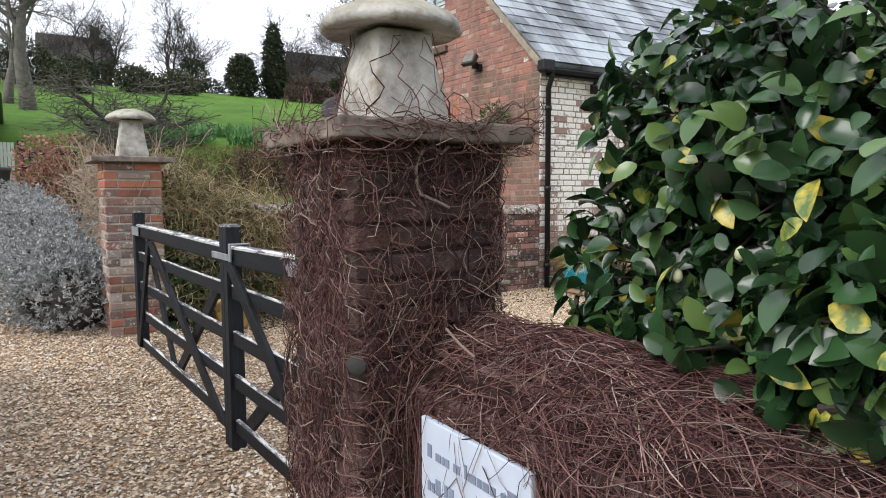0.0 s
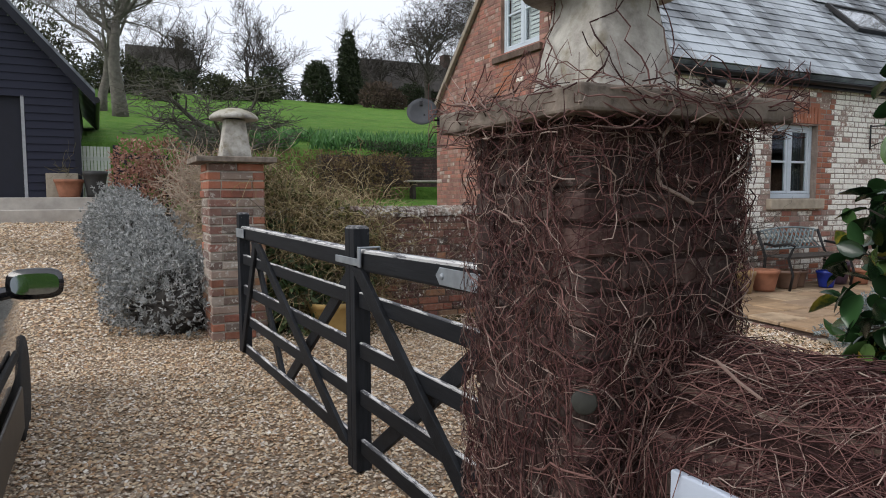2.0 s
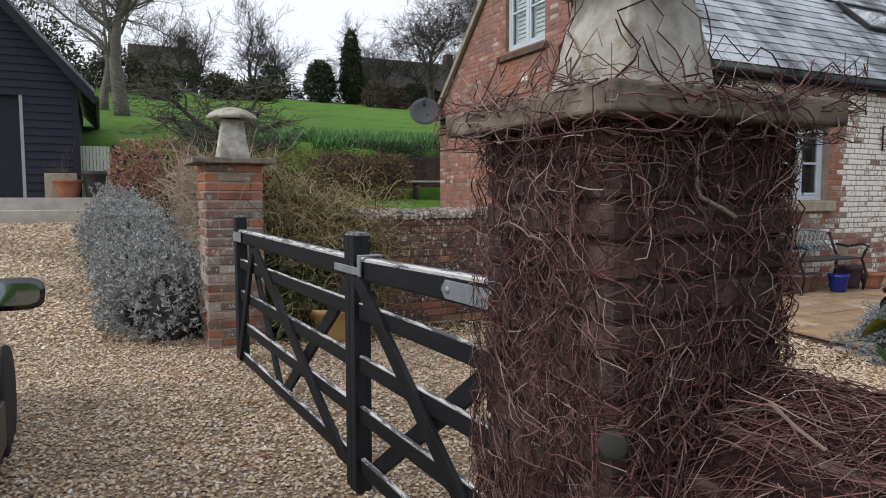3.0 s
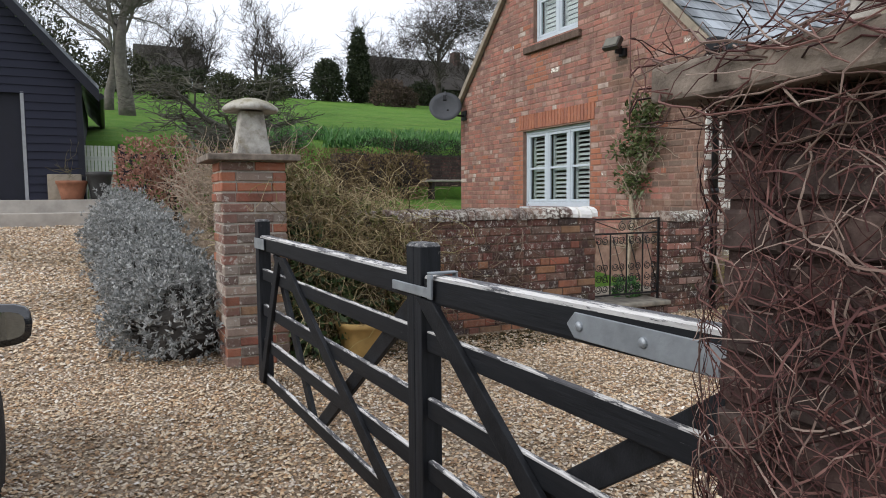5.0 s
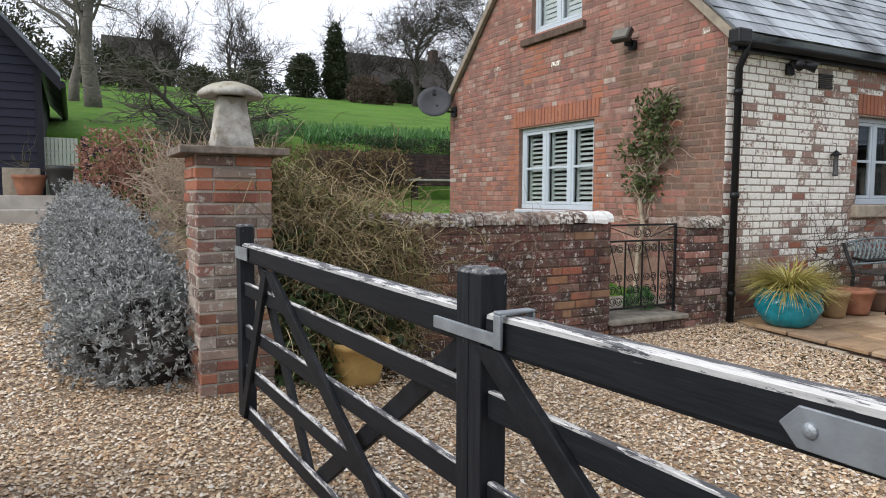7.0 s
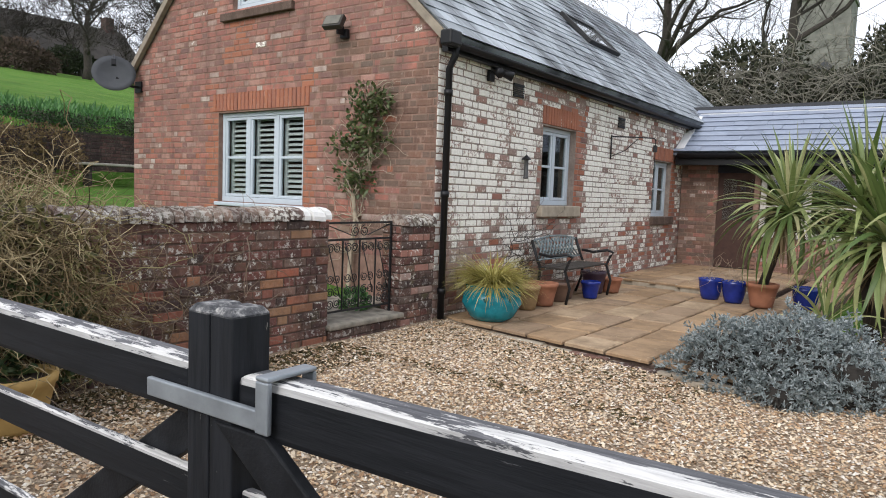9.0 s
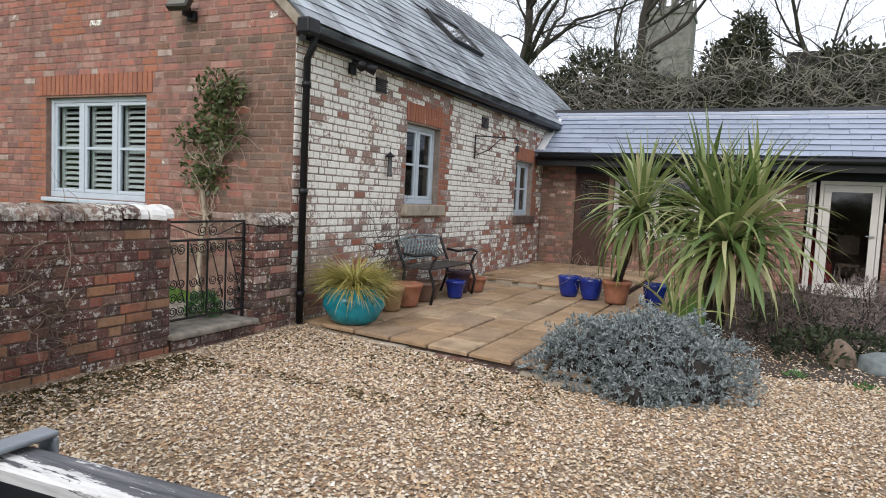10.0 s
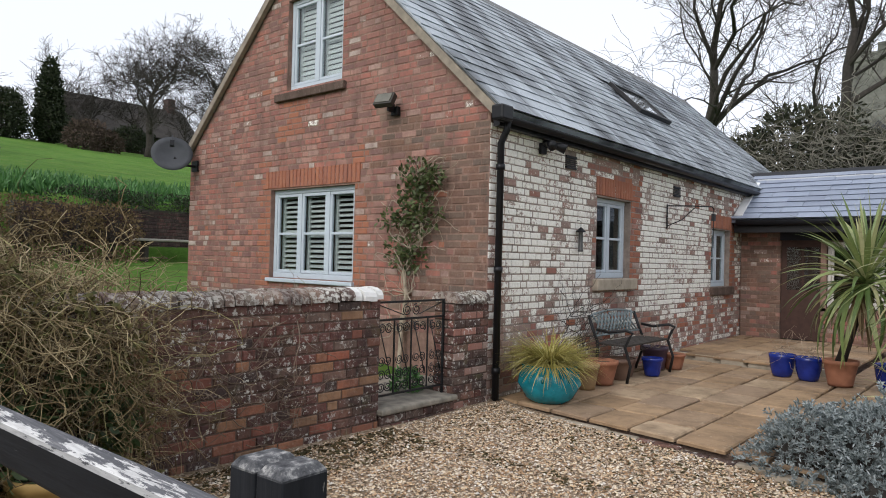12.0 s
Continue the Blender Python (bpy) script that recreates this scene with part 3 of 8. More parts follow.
lay_bricks(side, WO, 0, 8.2, 0.12, lambda u: 3.12, side_stuff, lambda u, z: u < 2.3 and 0.3 < z < 2.75, [W1, W2, *VENTS], seed=8, step=0.212, proud=0.005)
for o in (W1, W2):
    soldier(side, WO, 0, o[0] - 0.04, o[1] + 0.04, o[3] + 0.02, o[3] + 0.25, ORANGE, 4, 0.016)
casement(house, GO, -90, *LOW, 3, FRAME, 0.06, True, False, "window", "three-light pale blue casement with white louvred shutters")
casement(house, GO, -90, *UPP, 2, FRAME, 0.06, "closed", False, "window", "two-light pale blue bedroom casement")
casement(house, WO, 0, *W1, 2, FRAME, 0.085, False, True, "window", "pale blue two-light casement with curtains")
casement(house, WO, 0, *W2, 2, FRAME, 0.085, False, True, "window", "pale blue two-light casement")
g = box(GX - 0.06, GX + 0.05, 9.05, 10.42, 3.70, 3.80)
part("window_sill", g, MORTAR_DARK, house, "dark tile window sill", False, 0.01)
part("window_sill", box(GX - 0.05, GX + 0.05, 8.83, 10.53, 1.345, 1.393), FRAME, house, "pale blue painted window sill", False, 0.01)
part("window_sill", box(W1[0] + GX - 0.08, W1[1] + GX + 0.1, WY - 0.08, WY + 0.12, W1[2] - 0.15, W1[2] - 0.004), SILL, house, "pale stone window sill", False, 0.012)
part("window_sill", box(W2[0] + GX - 0.05, W2[1] + GX + 0.1, WY - 0.07, WY + 0.12, W2[2] - 0.14, W2[2] - 0.004), MORTAR_DARK, house, "dark stone window sill", False, 0.012)
for a, b, c, d in VENTS:
    v = Geo().box(GX + a, GX + b, WY - 0.02, WY + 0.02, c, c + 0.02).box(GX + a, GX + b, WY - 0.02, WY + 0.02, d - 0.02, d)
    for k in range(5):
        v.box(GX + a, GX + b, WY - 0.016, WY + 0.02, c + 0.03 + k * (d - c - 0.04) / 5, c + 0.04 + k * (d - c - 0.04) / 5)
    part("air_vent", v.box(GX + a, GX + b, WY + 0.004, WY + 0.03, c + 0.001, d - 0.001), PVC, house, "black louvred air vent")

# roof: battens deck, then slates
SL = math.atan(0.945)


def slope_point(x, s, up, front=True):
    """A point s metres up the slope from the eave, up above its face."""
    y = WY - 0.17 + s * math.cos(SL) - up * math.sin(SL)
    z = RIDGE_Z - 0.945 * (RIDGE_Y - (WY - 0.17)) + s * math.sin(SL) + up * math.cos(SL)
    return Vector((x, y if front else 2 * RIDGE_Y - y, z))


SLOPE = (RIDGE_Y - WY + 0.17) / math.cos(SL)
roof = part("roof", Geo().add([slope_point(x, s, u) for x in (GX - 0.06, EX + 0.06) for s, u in ((0, 0), (SLOPE, 0), (SLOPE, -0.06), (0, -0.06))],
                              [(0, 1, 2, 3), (7, 6, 5, 4), (0, 4, 5, 1), (1, 5, 6, 2), (2, 6, 7, 3), (3, 7, 4, 0)]), SLATE, house, "weathered grey slate roof")
part("rear_roof", Geo().add([slope_point(x, s, u, False) for x in (GX - 0.06, EX + 0.06) for s, u in ((0, 0), (SLOPE - 0.01, 0), (SLOPE - 0.01, -0.06), (0, -0.06))],
                            [(0, 1, 2, 3), (7, 6, 5, 4), (0, 4, 5, 1), (1, 5, 6, 2), (2, 6, 7, 3), (3, 7, 4, 0)]), SLATE, house)
SLATES = {}


def slate_mesh(w, h, material, thick=0.012):
    key = (round(w, 2), round(h, 2), material.name)
    if key not in SLATES:
        t = thick
        SLATES[key] = Geo().add([(-w / 2, 0, 0), (w / 2, 0, 0), (w / 2, h, 0), (-w / 2, h, 0), (-w / 2 + 0.002, -0.9 * t, t), (w / 2 - 0.002, -0.9 * t, t), (w / 2, h, t), (-w / 2, h, t)],
                                [(4, 5, 6, 7), (0, 1, 5, 4), (1, 2, 6, 5), (3, 0, 4, 7)]).mesh("slate", material)
    return SLATES[key]


def lay_slates(parent, base_m, x0, x1, slope, w, gauge, material, singles, skip=None, seed=2, tilt=2.6, thick=0.012):
    rng, rest, k, s = random.Random(seed), Geo(), 0, 0.0
    while s < slope - 0.05:
        x = x0 - (w / 2 if k % 2 else 0)
        while x < x1:
            a, b = max(x, x0), min(x + w, x1)
            x += w
            if b - a < 0.05 or (skip and skip((a + b) / 2, s)):
                continue
            me = slate_mesh(b - a - 0.004, min(gauge * 1.7, slope - s), material, thick)
            m = base_m @ pose((a + b) / 2, s, 0.016 + rng.uniform(0, 0.004), -tilt + rng.uniform(-0.5, 0.5), rng.uniform(-0.5, 0.5), rng.uniform(-0.6, 0.6))
            if singles((a + b) / 2, s):
                ob = new("slate", me)
                ob.parent, ob.matrix_local = parent, m
            else:
                rest.add([m @ v.co for v in me.vertices], [tuple(p.vertices) for p in me.polygons])
        s += gauge
        k += 1
    tagged(part("slating", rest, material, parent), kind="stuff")


base_m = Matrix.Translation(slope_point(0, 0, 0)) @ Matrix.Rotation(SL, 4, "X")
SKY = (11.3, 12.6, 1.62, 2.3)
lay_slates(roof, base_m, GX - 0.1, EX + 0.08, SLOPE, 0.29, 0.21, SLATE, lambda x, s: x < 10.6 and s < 3.6, lambda x, s: SKY[0] - 0.05 < x < SKY[1] + 0.1 and SKY[2] - 0.15 < s < SKY[3] + 0.05)
part("ridge_tiles", Geo().prism([(RIDGE_Y - 0.17, RIDGE_Z - 0.13), (RIDGE_Y, RIDGE_Z + 0.05), (RIDGE_Y + 0.17, RIDGE_Z - 0.13), (RIDGE_Y, RIDGE_Z - 0.01)], "x", GX - 0.1, EX + 0.1),
     plain_material("grey_ridge_tile", (0.2, 0.2, 0.2), 0.8), house, "grey ridge tiles")
# verge fillets of cement under the slates at the gable
for f in (True, False):
    pts = [slope_point(GX - 0.02, s, u, f) for s, u in ((-0.02, -0.015), (SLOPE, -0.015), (SLOPE, -0.10), (-0.02, -0.10))]
    part("verge", Geo().add(pts + [p + Vector((-0.065, 0, 0)) for p in pts], [(0, 1, 2, 3), (7, 6, 5, 4), (0, 4, 5, 1), (1, 5, 6, 2), (2, 6, 7, 3), (3, 7, 4, 0)]),
         plain_material("cement_fillet", (0.33, 0.28, 0.22), 0.9, 0, 0.4, 9, 0.4), house)
sky_m = base_m @ pose(0, 0, 0.03)
light_frame = part("skylight", Geo().box(SKY[0], SKY[1], SKY[2] - 0.08, SKY[2], 0, 0.07).box(SKY[0], SKY[1], SKY[3], SKY[3] + 0.06, 0, 0.07)
                   .box(SKY[0], SKY[0] + 0.07, SKY[2], SKY[3], 0, 0.07).box(SKY[1] - 0.07, SKY[1], SKY[2], SKY[3], 0, 0.07), IRON, house, "dark framed roof window", False, 0.006)
light_frame.matrix_local = sky_m
part("pane", Geo().box(SKY[0] + 0.07, SKY[1] - 0.07, SKY[2], SKY[3], 0.03, 0.04), plain_material("coated_roof_glass", (0.62, 0.65, 0.68), 0.04, 0.75, 0.1, 3, 0.0), light_frame)

# gutter and downpipe
gut = Geo()
n = 10
prof = [(WY - 0.17 + 0.055 * math.cos(math.pi + math.pi * i / n), 3.10 + 0.055 * math.sin(math.pi + math.pi * i / n)) for i in range(n + 1)]
prof += [(y * 0.9 + (WY - 0.17) * 0.1, z * 0.9 + 3.10 * 0.1) for y, z in reversed(prof)]
part("gutter", Geo().prism(prof, "x", GX - 0.1, 14.2), PVC, house, "black half-round gutter", True)
part("fascia", box(GX + 0.01, 14.2, WY - 0.105, WY - 0.03, 3.02, 3.16), PVC, house, "black fascia board")
part("gutter_end", box(GX - 0.13, GX + 0.06, WY - 0.24, WY - 0.1, 3.05, 3.20), PVC, house, "", False, 0.02)
pipe = Geo().tube([(GX + 0.07, WY - 0.17, 3.07), (GX + 0.07, WY - 0.15, 2.98), (GX + 0.09, WY - 0.07, 2.86), (GX + 0.09, WY - 0.07, 0.22)], 0.036, 12)
for z in (2.62, 1.6, 0.6):
    pipe.tube([(GX + 0.09, WY - 0.07, z - 0.03), (GX + 0.09, WY - 0.07, z + 0.03)], 0.045, 12)
part("downpipe", pipe, PVC, house, "black plastic downpipe", True)

# ---------- the low wing ----------
wing = thing("house_wing", "low wing with new slate roof, brick walls and glazed door", "building")
FX, WEY, WRX, WRZ = 13.2, 2.52, 15.1, 3.53
XW = 13.75
part("front_wall", Geo().box(XW, XW + 0.25, 5.46, 5.55, 0.1, 2.2).box(XW, XW + 0.25, 6.2, 6.88, 0.1, 2.6).box(XW, XW + 0.25, 3.1, 5.55, 0.1, 1.0).box(XW, XW + 0.25, 2.2, 3.1, 0.1, 2.6)
     .box(XW, XW + 0.25, -1.0, 1.02, 0.1, 1.52).box(XW, XW + 0.25, -1.0, 6.2, 2.2, 2.6), MORTAR, wing)
wf = bpy.data.objects["front_wall"]


# darker brick mix stands in for the shade under the wing's eave
def wing_stuff(u, z):
    c = noise.cell((u * 8, z * 13, 7))
    return BUFF if c < 0.4 else RED if c < 0.8 else PINK


lay_bricks(wf, (XW, 6.88, 0), -90, 0.69, 0.12, lambda u: 2.5, wing_stuff, lambda u, z: u < 0.7, [], seed=21)
lay_bricks(wf, (XW, 5.55, 0), -90, 3.35, 0.12, lambda u: 1.0 if u < 2.45 else 2.4, wing_stuff, lambda u, z: False, [], seed=22)
lay_bricks(wf, (XW, 1.02, 0), -90, 2.0, 0.12, lambda u: 1.52, wing_stuff, lambda u, z: False, [], seed=23)
for k in range(7):
    z = 1.52 + k * 0.125
    part("weatherboard", Geo().prism([(XW - 0.005, z), (XW - 0.03, z + 0.004), (XW - 0.012, z + 0.122), (XW - 0.005, z + 0.122)], "y", -1.0, 1.0), NAVY, wing, "navy weatherboard")
part("end_wall", Geo().prism([(XW + 0.01, 0.1), (16.8, 0.1), (16.8, 2.5), (WRX, 3.4), (XW + 0.01, 2.5)], "y", -1.0, -0.75), MORTAR, wing)
part("rear_wall", box(16.55, 16.8, -0.75, 6.88, 0.1, 2.55), MORTAR, wing)
part("wing_floor", box(XW + 0.26, 16.5, -0.7, 6.85, 0.2, 0.26), ROOMDARK, wing)
part("wing_ceiling", box(XW - 0.1, 16.5, -0.7, 6.85, 2.62, 2.66), ROOMDARK, wing)
WS = math.atan((WRZ - WEY) / (WRX - FX))
WL = math.hypot(WRZ - WEY, WRX - FX)
wm = Matrix.Translation((FX, 0, WEY)) @ Matrix.Rotation(radians(-90), 4, "Z") @ Matrix.Rotation(WS, 4, "X")
wroof = part("roof", Geo().box(-7.25, 1.2, 0, WL, -0.05, 0.0), SLATE_NEW, wing, "blue-grey new slate roof")
wroof.matrix_local = wm
lay_slates(wroof, Matrix.Identity(4), -7.02, 1.22, WL, 0.6, 0.235, SLATE_NEW, lambda x, s: True, None, 6, 4.2, 0.034)
part("rear_roof", Geo().prism([(WRX, WRZ), (17.0, WEY), (17.0, WEY - 0.06), (WRX, WRZ - 0.06)], "y", -1.2, 6.9), SLATE_NEW, wing)
part("ridge", Geo().prism([(WRX - 0.16, WRZ - 0.05), (WRX, WRZ + 0.07), (WRX + 0.16, WRZ - 0.05), (WRX, WRZ)], "y", -1.2, 7.2), IRON, wing, "dark ridge tiles")
part("lead_strip", Geo().prism([(WRX - 0.34, WRZ - 0.135), (WRX - 0.16, WRZ - 0.035), (WRX - 0.16, WRZ - 0.055), (WRX - 0.34, WRZ - 0.155)], "y", -1.2, 6.9), LEAD, wing)
fl = [(FX + 0.05, 6.72, WEY + 0.06), (FX + 0.05, 6.86, WEY + 0.075), (WRX - 0.5, 6.95, WRZ - 0.2), (WRX - 0.5, 6.8, WRZ - 0.215)]
part("flashing", Geo().add(fl + [(x, y, z + 0.03) for x, y, z in fl], [(0, 3, 2, 1), (4, 5, 6, 7), (0, 1, 5, 4), (1, 2, 6, 5), (2, 3, 7, 6), (3, 0, 4, 7)]), WHITELEAD, wing, "white lead flashing")
part("fascia", box(FX + 0.02, FX + 0.07, -1.2, 6.85, WEY - 0.22, WEY - 0.02), PVC, wing, "black fascia and gutter")
part("gutter", Geo().tube([(FX - 0.03, -1.2, WEY - 0.05), (FX - 0.03, 6.8, WEY - 0.05)], 0.055, 10), PVC, wing, "", True)
part("soffit", box(FX + 0.07, XW, -1.2, 6.85, WEY - 0.2, WEY - 0.17), NAVY_DARK, wing)
part("lintel_beam", box(XW - 0.04, XW, -1.0, 6.2, 2.18, 2.36), NAVY_DARK, wing, "dark timber lintel")
part("porch_door", Geo().box(XW + 0.06, XW + 0.11, 5.555, 6.195, 0.42, 2.19), plain_material("porch_door_wood", (0.075, 0.042, 0.034), 0.7, 0, 0.3, 12, 0.15, 0.2), wing, "brown part-glazed porch door")
for a, b in ((5.58, 5.82), (5.86, 6.1)):
    for c, d in ((1.3, 1.66), (1.7, 2.06)):
        part("pane", box(XW + 0.045, XW + 0.055, a, b, c, d), GLASS, wing)
casement(wing, (XW, 5.45, 0), -90, 0.0, 2.3, 1.02, 2.16, 3, DOORPAINT, 0.05, False, False, "window", "stone-coloured casement behind the palm")


def glazed_door(y0, y1):
    d = new("glazed_door")
    d.parent = wing
    tagged(d, "stone-coloured glazed door with chrome handle")
    part("frame", Geo().box(XW - 0.03, XW + 0.06, y0, y1, 0.25, 0.31).box(XW - 0.03, XW + 0.06, y0, y1, 2.12, 2.2).box(XW - 0.028, XW + 0.058, y0, y0 + 0.06, 0.31, 2.12)
         .box(XW - 0.028, XW + 0.058, y1 - 0.06, y1, 0.31, 2.12), DOORPAINT, d, "", False, 0.006)
    a, b = y0 + 0.065, y1 - 0.065
    part("leaf", Geo().box(XW - 0.015, XW + 0.035, a, b, 0.315, 0.46).box(XW - 0.015, XW + 0.035, a, b, 2.0, 2.115).box(XW - 0.013, XW + 0.033, a, a + 0.11, 0.46, 2.0)
         .box(XW - 0.013, XW + 0.033, b - 0.11, b, 0.46, 2.0), DOORPAINT, d, "", False, 0.006)
    part("pane", box(XW + 0.008, XW + 0.014, a + 0.11, b - 0.11, 0.46, 2.0), GLASS, d).visible_shadow = False
    part("handle", Geo().box(XW - 0.05, XW - 0.015, a + 0.04, a + 0.06, 1.28, 1.3).box(XW - 0.055, XW - 0.04, a + 0.04, a + 0.16, 1.28, 1.3), STEEL, d, "chrome lever handle")


glazed_door(1.06, 2.0)
casement(wing, (XW, 2.98, 0), -90, 0.0, 0.92, 0.3, 2.16, 1, DOORPAINT, 0.0, False, False, "window", "stone-coloured fixed side light")

# ---------- bulk geometry ----------
def bulk(name, verts, faces, material, parent=None, label="", smooth=False):
    """A mesh from arrays: verts (n, 3), faces (m, 3 or 4)."""
    me = bpy.data.meshes.new(name)
    verts, faces = np.asarray(verts, np.float32), np.asarray(faces, np.int32)
    k = faces.shape[1]
    me.vertices.add(len(verts))
    me.vertices.foreach_set("co", verts.ravel())
    me.loops.add(faces.size)
    me.loops.foreach_set("vertex_index", faces.ravel())
    me.polygons.add(len(faces))
    me.polygons.foreach_set("loop_start", np.arange(0, faces.size, k, dtype=np.int32))
    me.update(calc_edges=True)
    if smooth:
        me.polygons.foreach_set("use_smooth", np.ones(len(faces), bool))
    me.materials.append(material)
    ob = new(name, me)
    ob.parent = parent
    if label:
        tagged(ob, label)
    return ob


def unit(a):
    return a / np.maximum(np.linalg.norm(a, axis=-1, keepdims=True), 1e-9)


def blades(rng, at, way, length, width, bend=0.35):
    """Narrow folded leaves: a base, a middle and a tip, from arrays of places and directions."""
    n = len(at)
    way = unit(way)
    side = unit(np.cross(way, rng.normal(size=(n, 3))))
    nor = np.cross(side, way)
    L, W = np.broadcast_to(length, n)[:, None], np.broadcast_to(width, n)[:, None]
    mid = at + way * L * 0.55 + nor * L * 0.05
    tip = at + way * L + nor * L * rng.uniform(-bend, bend, (n, 1))
    v = np.stack([at - side * W * 0.3, at + side * W * 0.3, mid + side * W * 0.5, mid - side * W * 0.5, tip + side * W * 0.12, tip - side * W * 0.12], 1).reshape(-1, 3)
    k = np.arange(n)[:, None] * 6
    f = np.concatenate([k + [0, 1, 2, 3], k + [3, 2, 4, 5]], 1).reshape(-1, 4)
    return v, f


def in_blobs(rng, blobs, n, shell=0.35):
    """Points near the skins of ellipsoids (cx, cy, cz, rx, ry, rz), with the way out of them."""
    size = np.array([b[3] * b[4] + b[4] * b[5] + b[3] * b[5] for b in blobs])
    which = rng.choice(len(blobs), n, p=size / size.sum())
    d = unit(rng.normal(size=(n, 3)))
    b = np.array(blobs)[which]
    r = 1 - shell * rng.random((n, 1)) ** 1.6
    lump = 1 + 0.10 * np.sin(d[:, :1] * 9 + which[:, None]) * np.sin(d[:, 1:2] * 8 + 1.3 * which[:, None]) + 0.06 * np.sin(d[:, 2:] * 17)
    return b[:, :3] + d * b[:, 3:] * r * lump, unit(d / b[:, 3:])


def bush(name, blobs, n, length, width, material, label, category, seed, core=None, out=0.9, parent=None, group=""):
    """A shrub of small leaves over an uneven mass, with a dark twiggy inside."""
    rng = np.random.default_rng(seed)
    at, way = in_blobs(rng, blobs, n)
    keep = at[:, 2] > np.array([ground_z(x, y) for x, y in at[:, :2]]) + 0.01
    at, way = at[keep], way[keep]
    m = len(at)
    v, f = blades(rng, at, way * out + rng.normal(size=(m, 3)) * 0.55, length * rng.uniform(0.6, 1.3, m), width * rng.uniform(0.7, 1.3, m))
    top = thing(name, label, category, group)
    bulk("foliage", v, f, material, top)
    if core:
        g, rr = Geo(), random.Random(seed)
        for cx, cy, cz, rx, ry, rz in blobs:
            for _ in range(max(6, int(60 * rx * ry))):
                a, e = rr.uniform(0, 6.28), rr.uniform(0.1, 1.4)
                tip = Vector((cx + rx * 0.93 * math.cos(a) * math.cos(e), cy + ry * 0.93 * math.sin(a) * math.cos(e), cz + rz * 0.9 * math.sin(e)))
                foot = Vector((cx + rr.uniform(-0.1, 0.1), cy + rr.uniform(-0.1, 0.1), min(ground_z(cx, cy), cz)))
                mid = foot.lerp(tip, 0.5) + Vector((rr.uniform(-1, 1), rr.uniform(-1, 1), rr.uniform(-0.3, 0.6))) * 0.12 * rx
                g.tube([foot, mid, tip], [0.012, 0.007, 0.003], 4)
        tagged(part("stemwork", g, core, top), kind="stuff")
    return top


def wander(rr, start, way, steps, step, jitter, pull=(0, 0, 0)):
    p, d, out = Vector(start), Vector(way).normalized(), [Vector(start)]
    for _ in range(steps):
        d = (d + Vector((rr.gauss(0, 1), rr.gauss(0, 1), rr.gauss(0, 1))) * jitter + Vector(pull)).normalized()
        p = p + d * step
        out.append(p.copy())
    return out


BARK = plain_material("grey_bark", (0.155, 0.14, 0.12), 0.9, 0, 0.5, 8, 0.5)
BARKDARK = plain_material("dark_bark", (0.06, 0.05, 0.042), 0.9, 0, 0.5, 8, 0.5)
STRAW = plain_material("straw_twig", (0.46, 0.36, 0.27), 0.9, 0, 0.5, 8, 0.2)
TWIGGREEN = plain_material("green_brown_twig", (0.20, 0.165, 0.075), 0.85, 0, 0.55, 3, 0.2)


def bare_tree(name, foot, height, radius, spread_, label, seed, material=BARK, levels=4, fork=0.35, lean=(0, 0), sides=6, kids=(3, 5), twig=0.004):
    """A leafless tree: tapered trunk, limbs and twigs."""
    rr, trunk, limbs = random.Random(seed), Geo(), Geo()

    def grow(p, d, length, r, level):
        n = 5 if level < 2 else 4 if level < 4 else 3
        pts = wander(rr, p, d, n, length / n, 0.13 + 0.06 * level, (0, 0, 0.05))
        rad = [max(r * (1 - 0.55 * i / n), twig) for i in range(n + 1)]
        (trunk if level == 0 else limbs).tube(pts, rad, sides + 3 if level == 0 else sides if level < 2 else 4 if level < 3 else 3)
        if level >= levels:
            return
        for _ in range(rr.randint(*kids) + (2 if level == 0 else 0)):
            k = rr.randint(int(n * fork) + 1 if level == 0 else 1, n)
            q, dd = pts[k], (pts[k] - pts[k - 1]).normalized()
            a = rr.uniform(0, 6.28)
            out = Vector((math.cos(a), math.sin(a), rr.uniform(-0.05, 0.5)))
            grow(q, (dd * (0.75 - 0.2 * spread_) + out * spread_ * rr.uniform(0.6, 1.1)).normalized(), length * rr.uniform(0.5, 0.78), rad[k] * (rr.uniform(0.5, 0.7) if level == 0 else rr.uniform(0.38, 0.6)), level + 1)
        grow(pts[-1], (pts[-1] - pts[-2]).normalized(), length * 0.7, rad[-1], level + 1)

    grow(Vector(foot) - Vector((0, 0, 0.15)), (lean[0], lean[1], 1), height * 0.42, radius, 0)
    top = thing(name, label, "tree")
    part("trunk", trunk, material, top, "", True)
    part("crown", limbs, material, top)
    return top


# ---------- garden walls and piers ----------
LOWB = brick_material("warm_old_brick", [(0, (0.42, 0.13, 0.075)), (0.3, (0.24, 0.085, 0.06)), (0.55, (0.36, 0.14, 0.08)), (0.75, (0.37, 0.17, 0.085)), (1, (0.29, 0.19, 0.11))], (0.085, 0.05, 0.04), 0.0, 0.6)
gwall = thing("garden_wall", "old lichen-spotted brick garden wall with rounded coping", "wall", kind="structure")
core_w = part("wall_core", Geo().box(1.22, 4.35, 6.862, 7.1, 0.1, 1.34), MORTAR_DARK, gwall)
lay_bricks(core_w, (1.21, 6.86, 0), 0, 3.15, 0.14, lambda u: 1.36, lambda u, z: OLD if noise.cell((u * 8, z * 13, 2)) < -0.38 + 1.15 * z + 0.8 * noise.noise((u * 2, z * 2, 0)) else LOWB, lambda u, z: u > 0.4 and z > 0.2, [], seed=31)
